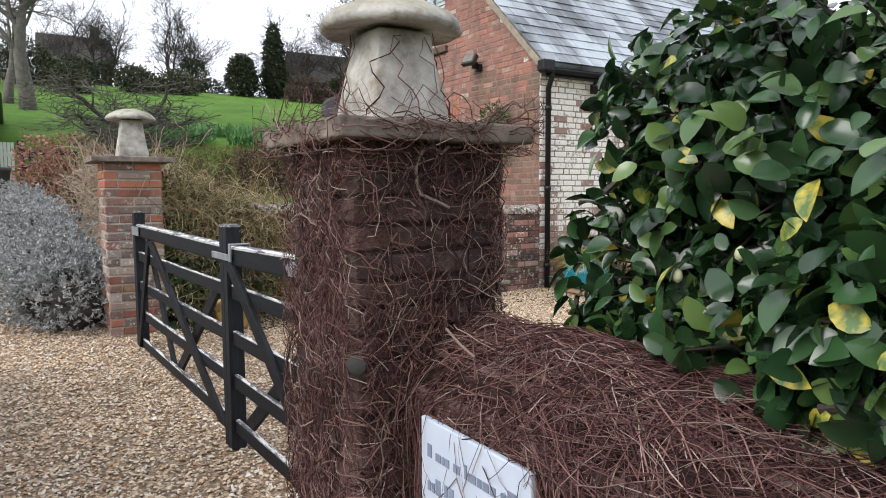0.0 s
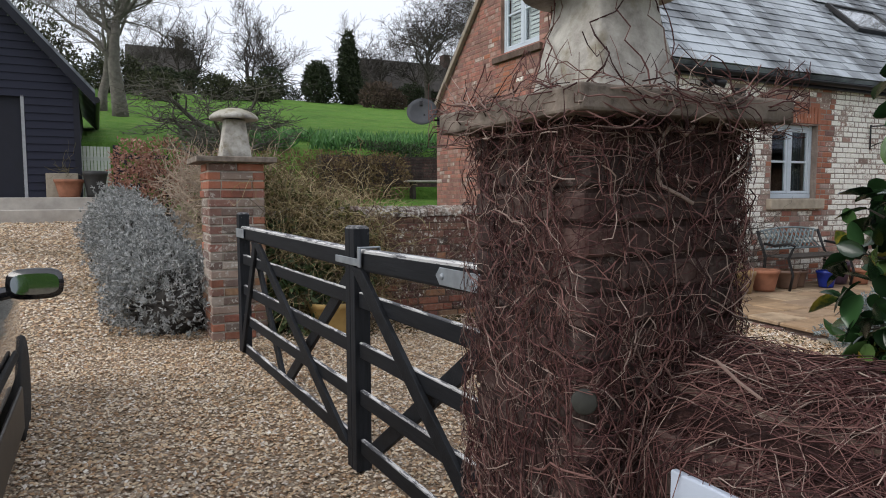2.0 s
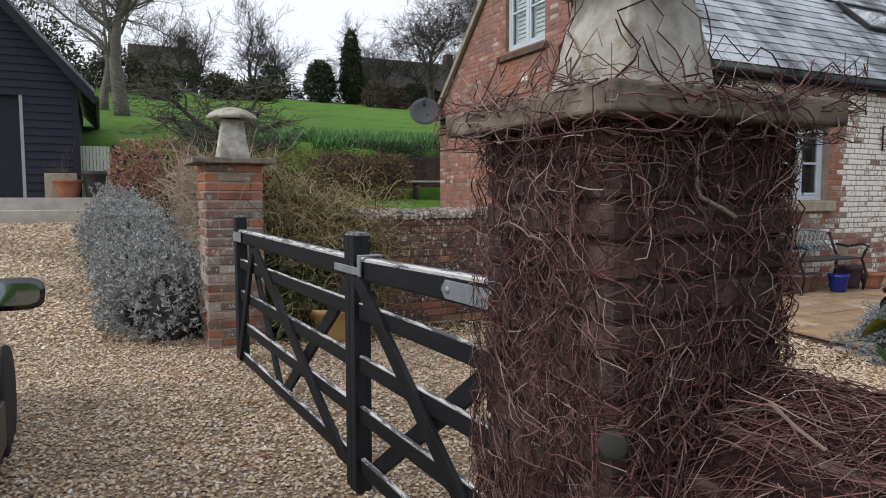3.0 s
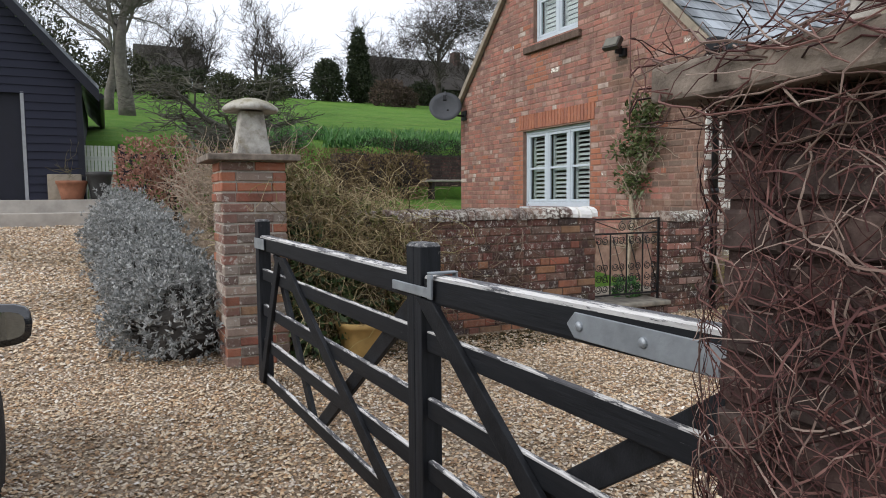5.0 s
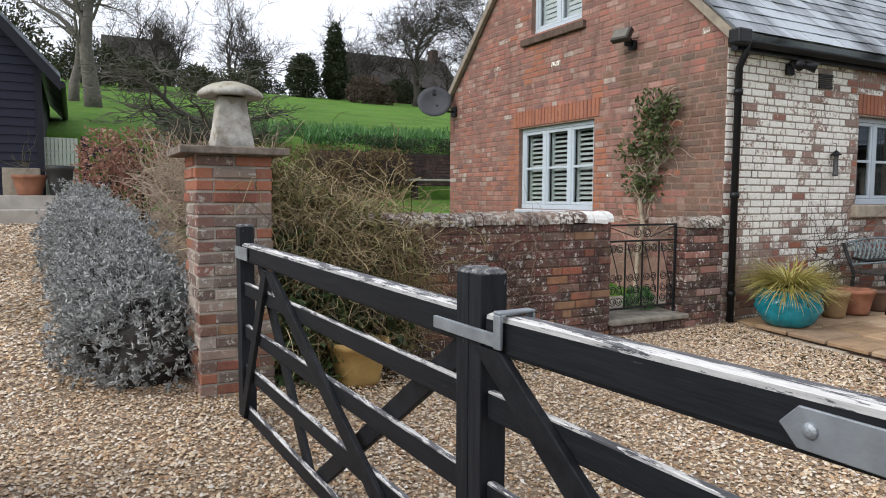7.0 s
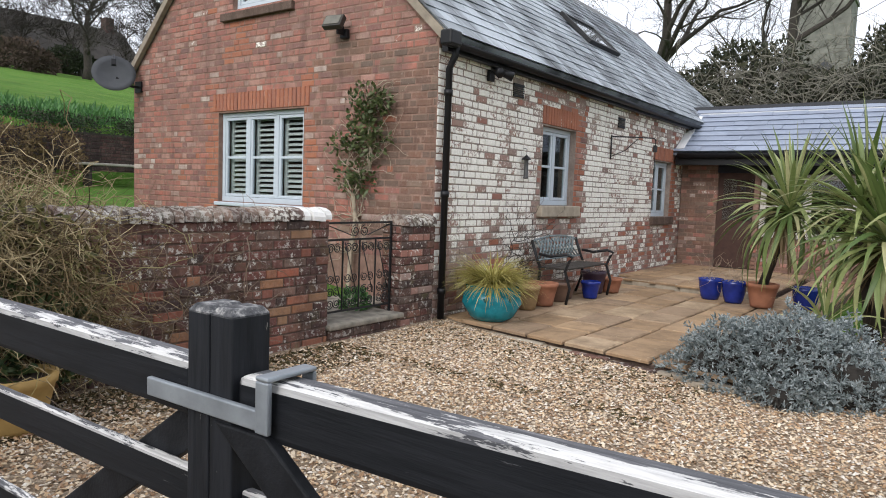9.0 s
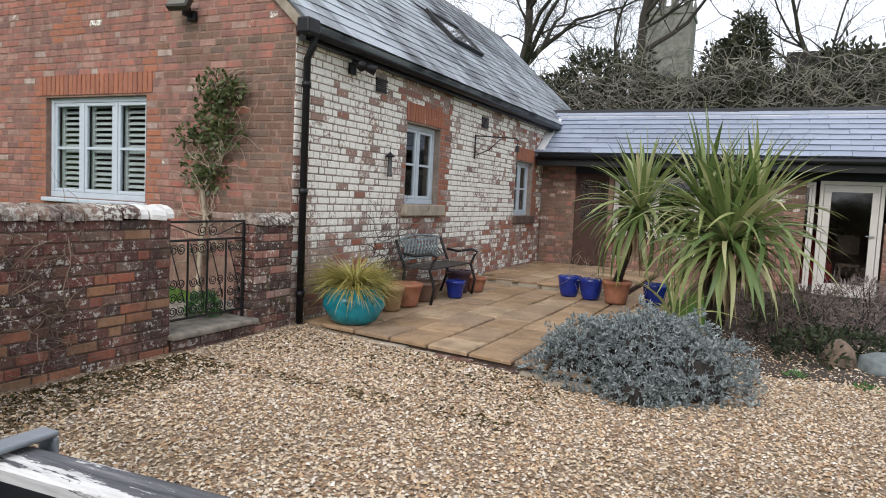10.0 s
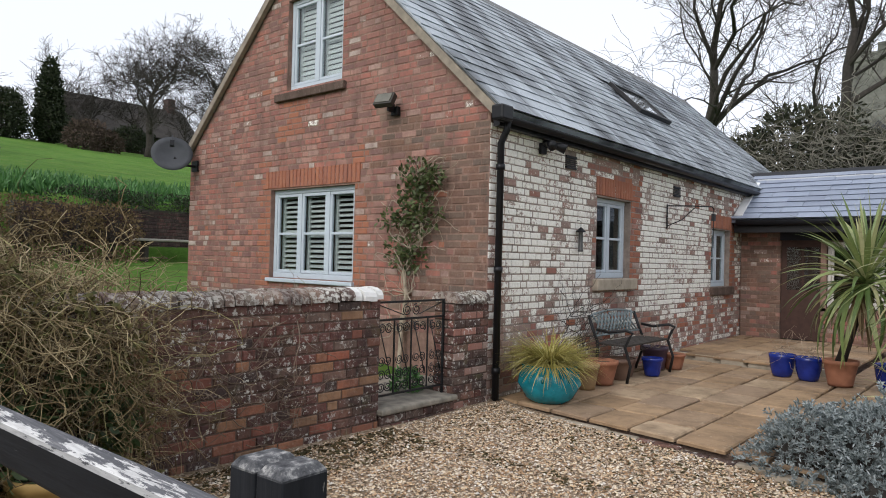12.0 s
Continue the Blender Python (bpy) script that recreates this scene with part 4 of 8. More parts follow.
lay_bricks(core_w, (4.355, 7.1, 0), 90, 0.24, 0.14, lambda u: 1.36, lambda u, z: OLD, lambda u, z: False, [], seed=32)
COPING = brick_material("lichened_coping_brick", [(0, (0.16, 0.10, 0.085)), (0.4, (0.09, 0.065, 0.055)), (0.7, (0.26, 0.17, 0.13)), (1, (0.20, 0.17, 0.14))], (0.05, 0.042, 0.036), 1.35, 0.7)
WHITEPAINT = plain_material("white_limewash", (0.78, 0.77, 0.74), 0.85, 0, 0.2, 12, 0.3)


def coping(parent, x0, x1, y0, y1, z, white_from, seed):
    rng, n = random.Random(seed), round((x1 - x0) / 0.078)
    arc = [(y0 - 0.02 + (y1 - y0 + 0.04) * (1 - math.cos(math.pi * k / 6)) / 2, z + 0.035 + 0.07 * math.sin(math.pi * k / 6)) for k in range(7)]
    ym = (y0 + y1) / 2
    outline = [(q - ym, h - z) for q, h in [(y0 - 0.02, z)] + arc + [(y1 + 0.02, z)]]
    meshes = {m.name: Geo().prism(outline, "x", -0.034, 0.034).mesh("coping_brick", m) for m in (COPING, WHITEPAINT)}
    for k in range(n):
        x = x0 + (k + 0.5) * (x1 - x0) / n
        m = WHITEPAINT if x > white_from or (x > white_from - 0.45 and rng.random() < 0.4) else COPING
        ob = new("coping_brick", meshes[m.name])
        ob.parent = parent
        ob.matrix_local = pose(x, ym + rng.uniform(-0.01, 0.01), z + rng.uniform(-0.008, 0.006), rng.uniform(-2, 2), rng.uniform(-3, 3), rng.uniform(-3, 3))


coping(gwall, 1.21, 4.37, 6.85, 7.11, 1.345, 4.1, 4)
stub = thing("gate_stub_wall", "short brick stub wall beside the cottage corner", "wall", kind="structure")
core_s = part("wall_core", box(5.31, 5.83, 6.862, 7.1, 0.05, 1.28), MORTAR_DARK, stub)
lay_bricks(core_s, (5.3, 6.86, 0), 0, 0.54, 0.07, lambda u: 1.30, lambda u, z: OLD if noise.cell((u * 9, z * 13, 5)) < 0.4 else PINK, lambda u, z: True, [], seed=33)
lay_bricks(core_s, (5.305, 7.1, 0), -90, 0.24, 0.07, lambda u: 1.30, lambda u, z: OLD, lambda u, z: True, [], seed=34)
coping(stub, 5.3, 5.84, 6.85, 7.11, 1.285, 9, 5)
STEPSTONE = plain_material("mossy_step_stone", (0.30, 0.27, 0.22), 0.9, 0, 0.6, 9, 0.6)
step = thing("garden_step", "worn stone slab step on a brick base", "step", kind="structure")
part("slab", box(4.34, 5.32, 6.80, 7.25, 0.405, 0.455), STEPSTONE, step, "pale stone slab", False, 0.015)
part("path_slab", box(4.36, 5.84, 7.26, 8.3, 0.41, 0.462), STEPSTONE, step, "pale stone path slab", False, 0.015)
sb = part("riser", box(4.37, 5.29, 6.835, 7.2, 0.1, 0.404), MORTAR_DARK, step)
lay_bricks(sb, (4.36, 6.83, 0), 0, 0.94, 0.10, lambda u: 0.42, lambda u, z: OLD, lambda u, z: True, [], seed=35)


CREEPMORTAR = mortar_material("dark_creeper_mortar", (0.07, 0.045, 0.04))


def square_pier(name, x0, x1, y0, y1, z0, z1, material, mort, label, seed, cap):
    top = thing(name, label, "gate pier")
    core = part("core", box(x0 + 0.012, x1 - 0.012, y0 + 0.012, y1 - 0.012, z0 - 0.1, z1), mort, top)
    rng, n, W, D = random.Random(seed), round((z1 - z0) / 0.0755), x1 - x0, y1 - y0
    h = (z1 - z0) / n
    for k in range(n):
        z = z0 + (k + 0.5) * h
        for face, (ox, oy, turn, w) in enumerate(((x0, y0, 0, W), (x1, y0, 90, D), (x1, y1, 180, W), (x0, y1, -90, D))):
            full = (face + k) % 2 == 0
            cuts = [(0, w / 2), (w / 2, w)] if full else [(0.1, w - 0.1)]
            if full and k % 4 > 1:
                cuts = [(0, 0.11), (0.11, w - 0.11), (w - 0.11, w)]
            for a, b in cuts:
                ob = new("brick", brick_mesh(b - a - 0.014, h - 0.015, material(k, n, rng.random()) if callable(material) else material))
                ob.parent = core
                ob.matrix_local = pose(ox, oy, 0, 0, 0, turn) @ pose((a + b) / 2, rng.uniform(-0.005, 0.005), z, rng.uniform(-1, 1), rng.uniform(-0.7, 0.7), rng.uniform(-1, 1))
    part("cap_stone", box(*cap), CAPSTONE, top, "thin stained concrete cap", False, 0.007)
    return top


PIERMORTAR = mortar_material("grey_pier_mortar", (0.50, 0.45, 0.39))
square_pier("gate_pier", 0.745, 1.215, 6.52, 6.99, 0.25, 1.83, lambda k, n, r: ORANGE if (k > n - 4 and r < 0.8) or r < 0.05 else LOWB if r < 0.16 else PIERB, PIERMORTAR, "square brick gate pier with a thin stone cap", 41, (0.65, 1.30, 6.42, 7.09, 1.831, 1.877))
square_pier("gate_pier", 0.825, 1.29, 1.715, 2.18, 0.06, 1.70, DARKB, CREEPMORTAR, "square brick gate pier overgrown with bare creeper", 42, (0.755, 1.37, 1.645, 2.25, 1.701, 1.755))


def staddle(cx, cy, z0, height, half, cap_r, turn, seed):
    top = thing("staddle_stone", "weathered mushroom-shaped staddle stone", "staddle stone", "staddle stones on the piers")
    g, rng = Geo(), random.Random(seed)
    n = 8
    prof = [(1.0, 0), (0.93, 0.2), (0.84, 0.45), (0.74, 0.7), (0.66, 1.0)]
    vs, fs = [], []
    for s, t in prof:
        for i in range(n * 2):
            a = 2 * math.pi * i / (n * 2)
            q = half * s / max(abs(math.cos(a)), abs(math.sin(a))) ** 0.75 * (1 + rng.uniform(-0.025, 0.025))
            a += radians(turn)
            vs.append((cx + q * math.cos(a), cy + q * math.sin(a), z0 + t * height))
    m = n * 2
    for k in range(len(prof) - 1):
        fs += [(k * m + i, k * m + (i + 1) % m, (k + 1) * m + (i + 1) % m, (k + 1) * m + i) for i in range(m)]
    fs += [tuple(range(m - 1, -1, -1)), tuple(range((len(prof) - 1) * m, len(prof) * m))]
    part("stem", g.add(vs, fs), STADDLE, top, "tapered square stone stem", True, 0.01)
    r = cap_r
    part("cap", Geo().lathe([(r * 0.5, 0.012), (r * 0.94, 0.0), (r * 1.0, 0.012), (r * 0.985, 0.03), (r * 0.84, 0.058), (r * 0.6, 0.082), (r * 0.3, 0.1), (r * 0.03, 0.106)], cx, cy, z0 + height - 0.002, 28, 0.02, seed),
         STADDLE, top, "domed stone cap", True)


staddle(1.01, 6.76, 1.878, 0.33, 0.135, 0.205, 0, 3)
staddle(1.065, 1.95, 1.756, 0.28, 0.145, 0.215, 0, 4)

rwall = thing("roadside_wall", "low brick wall smothered in bare creeper stems", "wall", kind="structure")
core_r = part("wall_core", Geo().prism([(0.995, 0.0), (0.995, 1.02), (1.06, 1.12), (1.22, 1.13), (1.30, 1.04), (1.30, 0.0)], "y", -3.2, 1.71), MORTAR_DARK, rwall)
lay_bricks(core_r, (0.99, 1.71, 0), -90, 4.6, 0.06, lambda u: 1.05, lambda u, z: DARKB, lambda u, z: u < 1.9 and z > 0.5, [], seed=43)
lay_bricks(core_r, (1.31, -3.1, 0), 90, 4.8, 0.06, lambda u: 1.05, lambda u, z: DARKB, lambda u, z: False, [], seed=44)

SIGNM = plain_material("painted_slate_sign", (0.50, 0.56, 0.66), 0.5, 0, 0.12, 9, 0.1)
SIGNINK = plain_material("faded_blue_lettering", (0.20, 0.24, 0.32), 0.6)
sign = thing("house_sign", "pale blue-white painted house sign fixed to the wall", "sign")
part("board", box(0.945, 0.962, 1.14, 1.585, 0.70, 0.985), SIGNM, sign, "", False, 0.004)
part("fixing", Geo().box(0.962, 0.99, 1.3, 1.34, 0.8, 0.84), IRON, sign)
rs = random.Random(12)
for row, (z, h) in enumerate(((0.905, 0.034), (0.82, 0.04), (0.745, 0.034))):
    y = 1.55
    while y > 1.2:
        w, up = rs.uniform(0.010, 0.030), rs.choice((0.6, 0.6, 1.0))
        part("lettering", box(0.9425, 0.9455, max(y - w, 1.165), y, z - h / 2, z + h * (up - 0.5)), SIGNINK, sign)
        y -= w + rs.choice((0.006, 0.006, 0.02))


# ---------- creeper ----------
# fine stems, with the shade between them put in as near-black tones
kt = Tree("fine_stems_and_shade", 0.95, spec=0.15)
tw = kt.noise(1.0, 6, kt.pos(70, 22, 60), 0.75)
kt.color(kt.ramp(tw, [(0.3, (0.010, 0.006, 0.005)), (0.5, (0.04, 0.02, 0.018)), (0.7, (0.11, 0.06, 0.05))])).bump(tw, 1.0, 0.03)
STEM_SHADE = kt.m


def stem_material(name, a, b, c):
    k = Tree(name, 0.75, spec=0.3)
    k.color(k.mix(k.math("MULTIPLY", k.noise(60, 3), 0.5), k.ramp(k.rand(), [(0, a), (0.5, b), (1, c)]), a))
    return k.bump(k.noise(200, 2), 0.3, 0.002).m


def creeper():
    top = thing("creeper", "bare winter creeper stems over pier and wall", "climbing plant")
    rr = random.Random(7)
    reds, pales = stem_material("red_brown_creeper_stem", (0.022, 0.010, 0.010), (0.105, 0.040, 0.038), (0.26, 0.14, 0.12)), stem_material("pale_creeper_stem", (0.11, 0.07, 0.06), (0.23, 0.16, 0.135), (0.42, 0.33, 0.28))
    dark, light = Geo(), Geo()
    X0, X1, Y0, Y1 = 0.825, 1.29, 1.715, 2.18

    def on_pier(u, off):
        """u runs round the pier: back half of its west face, west face, road corner, south face, east face."""
        W, D = X1 - X0, Y1 - Y0
        if u < D:
            return X0 - off, Y1 - u
        if u < D + W:
            return X0 + (u - D), Y0 - off
        return X1 + off, Y0 + (u - D - W)

    # long stems that climb the pier, standing clear of its bricks
    for k in range(120):
        u, z = rr.uniform(0.0, 1.3), rr.uniform(0.1, 0.9)
        d, pts = Vector((rr.gauss(0, 0.3), 1.0)), []
        for i in range(rr.randint(12, 30)):
            x, y = on_pier(max(0.0, min(1.38, u)), 0.018 + 0.014 * math.sin(i * 0.7 + k))
            pts.append((x, y, z))
            d = (d + Vector((rr.gauss(0, 0.4), rr.gauss(0.15, 0.25)))).normalized()
            u, z = u + d.x * 0.04, min(max(z + d.y * 0.04, 0.08), 1.72)
        r = rr.choice((0.0018, 0.0024, 0.0034))
        (light if rr.random() < 0.3 else dark).tube(pts, [r * (1 - 0.6 * i / len(pts)) for i in range(len(pts))], 5)
    for k in range(8000):
        u, z = rr.uniform(-0.02, 1.30), rr.uniform(0.1, 1.72)
        if noise.noise((u * 4.5, z * 3.2, 2.0)) + 0.6 * noise.noise((u * 13, z * 9, 5.0)) < -0.05 and rr.random() < 0.72:
            continue
        d = Vector((rr.gauss(0, 0.55), rr.choice((1, 1, -0.6)) * rr.uniform(0.5, 1)))
        n, st, off = rr.randint(5, 11), rr.uniform(0.012, 0.03), rr.uniform(0.004, 0.034)
        pts = []
        for i in range(n):
            x, y = on_pier(max(0.0, min(1.38, u)), off + 0.012 * math.sin(i * 0.9 + k))
            pts.append((x, y, z))
            d = (d + Vector((rr.gauss(0, 0.42), rr.gauss(0, 0.34)))).normalized()
            u, z = u + d.x * st, min(max(z + d.y * st, 0.08), 1.74)
        r = rr.choice((0.0008, 0.0011, 0.0014, 0.002))
        (light if rr.random() < 0.2 else dark).tube(pts, [r * (1 - 0.5 * i / n) for i in range(n)], 3)
    # stems on the cap and hanging over its edge
    for k in range(380):
        a = rr.uniform(0, 6.28)
        c, s = math.cos(a), math.sin(a)
        q = 1 / max(abs(c), abs(s))
        p = Vector((1.062 + 0.305 * c * q, 1.947 + 0.30 * s * q, rr.uniform(1.70, 1.775)))
        pts = wander(rr, p, (c * 0.3 - s * rr.choice((1, -1)), s * 0.3 + c * rr.choice((1, -1)), rr.uniform(-0.4, 0.25)), rr.randint(4, 9), 0.035, 0.3, (0, 0, -0.02))
        pts = [Vector((min(max(v.x, 0.735), 1.39), min(max(v.y, 1.625), 2.27), min(max(v.z, 1.67), 1.80 + 0.02 * (i % 3)))) for i, v in enumerate(pts)]
        r = rr.choice((0.001, 0.0015, 0.002))
        (light if rr.random() < 0.35 else dark).tube(pts, [r * (1 - 0.5 * i / len(pts)) for i in range(len(pts))], 4)
    # stems climbing the staddle stone
    for k in range(26):
        a = rr.uniform(0, 6.28)
        pts = []
        for i in range(9):
            t = i / 8
            q = (0.150 - 0.05 * t)
            c, s = math.cos(a), math.sin(a)
            w = q / max(abs(c), abs(s)) ** 0.75 + 0.006
            pts.append((1.065 + w * c, 1.95 + w * s, 1.76 + 0.27 * t * rr.uniform(0.93, 1.05)))
            a += rr.gauss(0, 0.22)
        (dark if rr.random() < 0.8 else light).tube(pts, [0.003 * (1 - 0.6 * i / 9) for i in range(9)], 4)
    # the heap of stems on the roadside wall, running along it and down its face
    for k in range(5600):
        y = rr.uniform(-1.2, 1.72) if k % 2 else rr.uniform(0.8, 1.74)
        t = rr.random()
        d = Vector((rr.gauss(-0.9, 0.6), rr.gauss(0.12, 0.6)))
        n, st = rr.randint(6, 13), rr.uniform(0.03, 0.07)
        lift, pts = rr.uniform(0.0, 0.05), []
        for i in range(n):
            tt = max(0.0, min(1.0, t))
            if tt < 0.3:
                x, z = 0.985 - 0.03 * tt, 0.35 + 2.1 * tt
            else:
                e = (tt - 0.3) / 0.7
                x, z = 0.976 + 0.34 * e, 0.98 + 0.21 * math.sin(min(1.0, e * 1.25) * math.pi / 2) - 0.10 * max(0, e - 0.8) / 0.2
            bump_ = lift + 0.012 * math.sin(i * 1.1 + k) + 0.03 * noise.noise((y * 3, tt * 3, 1.0))
            pts.append((x - bump_ * (1 - 0.7 * tt), min(y, 1.74), z + bump_ * tt))
            d = (d + Vector((rr.gauss(0, 0.22), rr.gauss(0, 0.25)))).normalized()
            y, t = y + d.x * st, t + d.y * st * 1.4
        if any(0.955 > q[0] and 1.1 < q[1] < 1.6 and 0.7 < q[2] < 0.98 for q in pts) and rr.random() < 0.88:
            continue
        r = rr.choice((0.0007, 0.001, 0.0013, 0.0018))
        (light if rr.random() < 0.13 else dark).tube(pts, [r * (1 - 0.5 * i / n) for i in range(n)], 3)
    loop = [(1.05 + 0.05 * math.cos(a), 1.695, 1.61 + 0.075 * math.sin(a)) for a in np.linspace(0.9, 3.9, 12)] + [(1.07, 1.69, 1.535), (1.105, 1.693, 1.52)]
    light.tube([(1.11, 1.70, 1.69), *loop], 0.0042, 6)
    light.tube([(0.97, 1.50, 1.225), (0.985, 1.46, 1.19), (1.0, 1.42, 1.165)], 0.0035, 6)
    tagged(part("stemwork", dark, reds, top), kind="stuff")
    tagged(part("pale_stemwork", light, pales, top), kind="stuff")
    # a small round marker disc on the pier's road corner
    disc = thing("marker_disc", "dull grey-green round disc on the pier corner", "marker")
    ob = part("plate", Geo().lathe([(0.027, 0), (0.028, 0.002), (0.028, 0.006), (0.024, 0.009), (0.004, 0.0095)], 0, 0, 0, 20), plain_material("dull_green_disc", (0.035, 0.036, 0.03), 0.7, 0, 0.4, 30, 0.2), disc, "", True)
    ob.matrix_local = pose(0.822, 1.706, 1.11, 90, 0, -39)
    part("stud", Geo().tube([(0.823, 1.707, 1.11), (0.85, 1.74, 1.11)], 0.006, 6), IRON, disc)
    # solid sheet under the stems, coloured dark like the shade in their gaps
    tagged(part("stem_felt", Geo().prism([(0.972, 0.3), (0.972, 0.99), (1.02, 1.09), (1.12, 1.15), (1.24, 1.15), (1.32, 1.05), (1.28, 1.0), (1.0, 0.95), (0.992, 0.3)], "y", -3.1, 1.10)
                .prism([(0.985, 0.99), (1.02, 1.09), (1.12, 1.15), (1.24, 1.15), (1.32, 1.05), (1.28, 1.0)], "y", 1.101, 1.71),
                STEM_SHADE, top), kind="stuff")


creeper()

# ---------- field gates ----------
GXP = 1.0
kw = Tree("worn_post_paint", 0.6, spec=0.18)
kwt = kw.ramp(kw.up(), [(0.25, 0.0), (0.5, 1.0)])
kwc = kw.ramp(kw.noise(1.0, 5, kw.pos(50, 50, 4), 0.7), [(0.3, (0.008, 0.009, 0.011)), (0.7, (0.022, 0.024, 0.029))])
kwc = kw.mix(kw.math("MULTIPLY", kwt, 0.8), kwc, kw.ramp(kw.noise(45, 5, rough=0.7), [(0.35, (0.03, 0.032, 0.036)), (0.52, (0.13, 0.13, 0.135)), (0.64, (0.46, 0.45, 0.43))]))
kw.color(kw.mix(kw.ramp(kw.noise(1.0, 5, kw.pos(60, 60, 12), 0.75), [(0.68, 0.0), (0.70, 0.7)]), kwc, (0.3, 0.29, 0.27))).bump(kw.noise(1.0, 5, kw.pos(70, 70, 6)), 0.4, 0.004)
POSTPAINT = kw.m
BLACKPLAIN = plain_material("black_brace_paint", (0.016, 0.0175, 0.021), 0.6, 0, 0.6, 18, 0.4, 0.18)


def rail(y0, y1, z0, z1, h, name, leaf, x0=GXP, x1=GXP + 0.045, label="", soft=0.006):
    g = Geo()
    vs = [(x, y, z) for x in (x0, x1) for y, z in ((y0, z0 - h / 2), (y1, z1 - h / 2), (y1, z1 + h / 2), (y0, z0 + h / 2))]
    g.add(vs, [(0, 3, 2, 1), (4, 5, 6, 7), (0, 1, 5, 4), (1, 2, 6, 5), (2, 3, 7, 6), (3, 0, 4, 7)])
    return part(name, g, BLACKWOOD, leaf, label, False, soft)


def stile(leaf, y0, y1, z0, z1, x0=GXP - 0.012, x1=GXP + 0.068):
    g = Geo().box(x0, x1, y0, y1, z0, z1 - 0.012)
    c = 0.009
    g.add([(x0, y0, z1 - 0.012), (x1, y0, z1 - 0.012), (x1, y1, z1 - 0.012), (x0, y1, z1 - 0.012), (x0 + c, y0 + c, z1), (x1 - c, y0 + c, z1), (x1 - c, y1 - c, z1), (x0 + c, y1 - c, z1)],
          [(4, 5, 6, 7), (0, 1, 5, 4), (1, 2, 6, 5), (2, 3, 7, 6), (3, 0, 4, 7)])
    return part("stile", g, POSTPAINT, leaf, "black gate stile with a worn grey top", False, 0.003)


def field_gate(y_hang, y_meet, front, behind, label):
    leaf = thing("field_gate", label, "gate", "pair of drive gates")
    s = 1 if y_meet > y_hang else -1
    stile(leaf, *sorted((y_hang, y_hang + s * 0.095)), 0.20 if y_hang < 4 else 0.25, 1.42)
    stile(leaf, *sorted((y_meet, y_meet - s * 0.058)), 0.22, 1.402)
    a, b = y_hang + s * 0.095, y_meet - s * 0.058
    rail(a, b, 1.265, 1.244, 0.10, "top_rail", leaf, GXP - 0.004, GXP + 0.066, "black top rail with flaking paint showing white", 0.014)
    for z in (1.055, 0.815, 0.585, 0.345):
        rail(a, b, z, z, 0.075, "rail", leaf, GXP + 0.008, GXP + 0.032)
    for (t0, z0, t1, z1), x0 in [(q, GXP - 0.016) for q in front] + [(q, GXP + 0.033) for q in behind]:
        p0, p1 = a + (b - a) * t0, a + (b - a) * t1
        w = 0.038 * math.hypot(p1 - p0, z1 - z0) / abs(z1 - z0)
        vs = [(x, y, z) for x in (x0, x0 + 0.023) for y, z in ((p0 - w, z0), (p0 + w, z0), (p1 + w, z1), (p1 - w, z1))]
        part("brace", Geo().add(vs, [(0, 3, 2, 1), (4, 5, 6, 7), (0, 1, 5, 4), (1, 2, 6, 5), (2, 3, 7, 6), (3, 0, 4, 7)]), BLACKPLAIN, leaf, "", False, 0.004)
    return leaf


far_leaf = field_gate(6.16, 3.677, [(0.21, 1.21, -0.012, 0.30), (0.23, 1.21, 0.985, 0.31)], [(1.0, 1.20, 0.45, 0.31), (0.1, 1.20, 0.43, 0.31)],
                      "black timber field gate leaf with peeling paint")
near_leaf = field_gate(2.20, 3.674, [(0.985, 1.21, 0.02, 0.31)], [(0.0, 1.2, 0.97, 0.31)], "narrow black timber gate leaf with a steel strap hinge")


def strap(leaf, y0, y1, z, x, h=0.075, bolts=()):
    pts = [(y0, z - h / 2), (y1 - 0.03, z - h / 2), (y1, z), (y1 - 0.03, z + h / 2), (y0, z + h / 2)] if y1 > y0 else [(y0, z - h / 2), (y1, z - h / 2), (y1, z + h / 2), (y0, z + h / 2)]
    st = part("strap_hinge", Geo().prism(pts, "x", x - 0.006, x), STEEL, leaf, "grey steel strap hinge", False, 0.002)
    for y in bolts:
        part("bolt", Geo().add(*dome(x - 0.006, y, z, 0.013)), STEEL, st)


def dome(x, y, z, r):
    vs, n = [], 12
    for k, (q, d) in enumerate(((1.0, 0), (0.9, 0.5), (0.5, 0.85))):
        vs += [(x - d * r * 0.7, y + q * r * math.cos(2 * math.pi * i / n), z + q * r * math.sin(2 * math.pi * i / n)) for i in range(n)]
    vs.append((x - r * 0.7, y, z))
    fs = [(k * n + i, k * n + (i + 1) % n, (k + 1) * n + (i + 1) % n, (k + 1) * n + i) for k in range(2) for i in range(n)]
    return vs, fs + [(2 * n + i, 2 * n + (i + 1) % n, 3 * n) for i in range(n)]


strap(near_leaf, 2.2, 2.81, 1.252, GXP - 0.004, 0.064, (2.76, 2.55, 2.3))
strap(far_leaf, 6.16, 5.90, 1.262, GXP - 0.013, 0.07)
latch = thing("gate_latch", "grey steel hoop latch joining the two gate leaves", "latch")
part("bar", box(GXP - 0.024, GXP - 0.0125, 3.532, 3.84, 1.220, 1.254), STEEL, latch, "", False, 0.003)
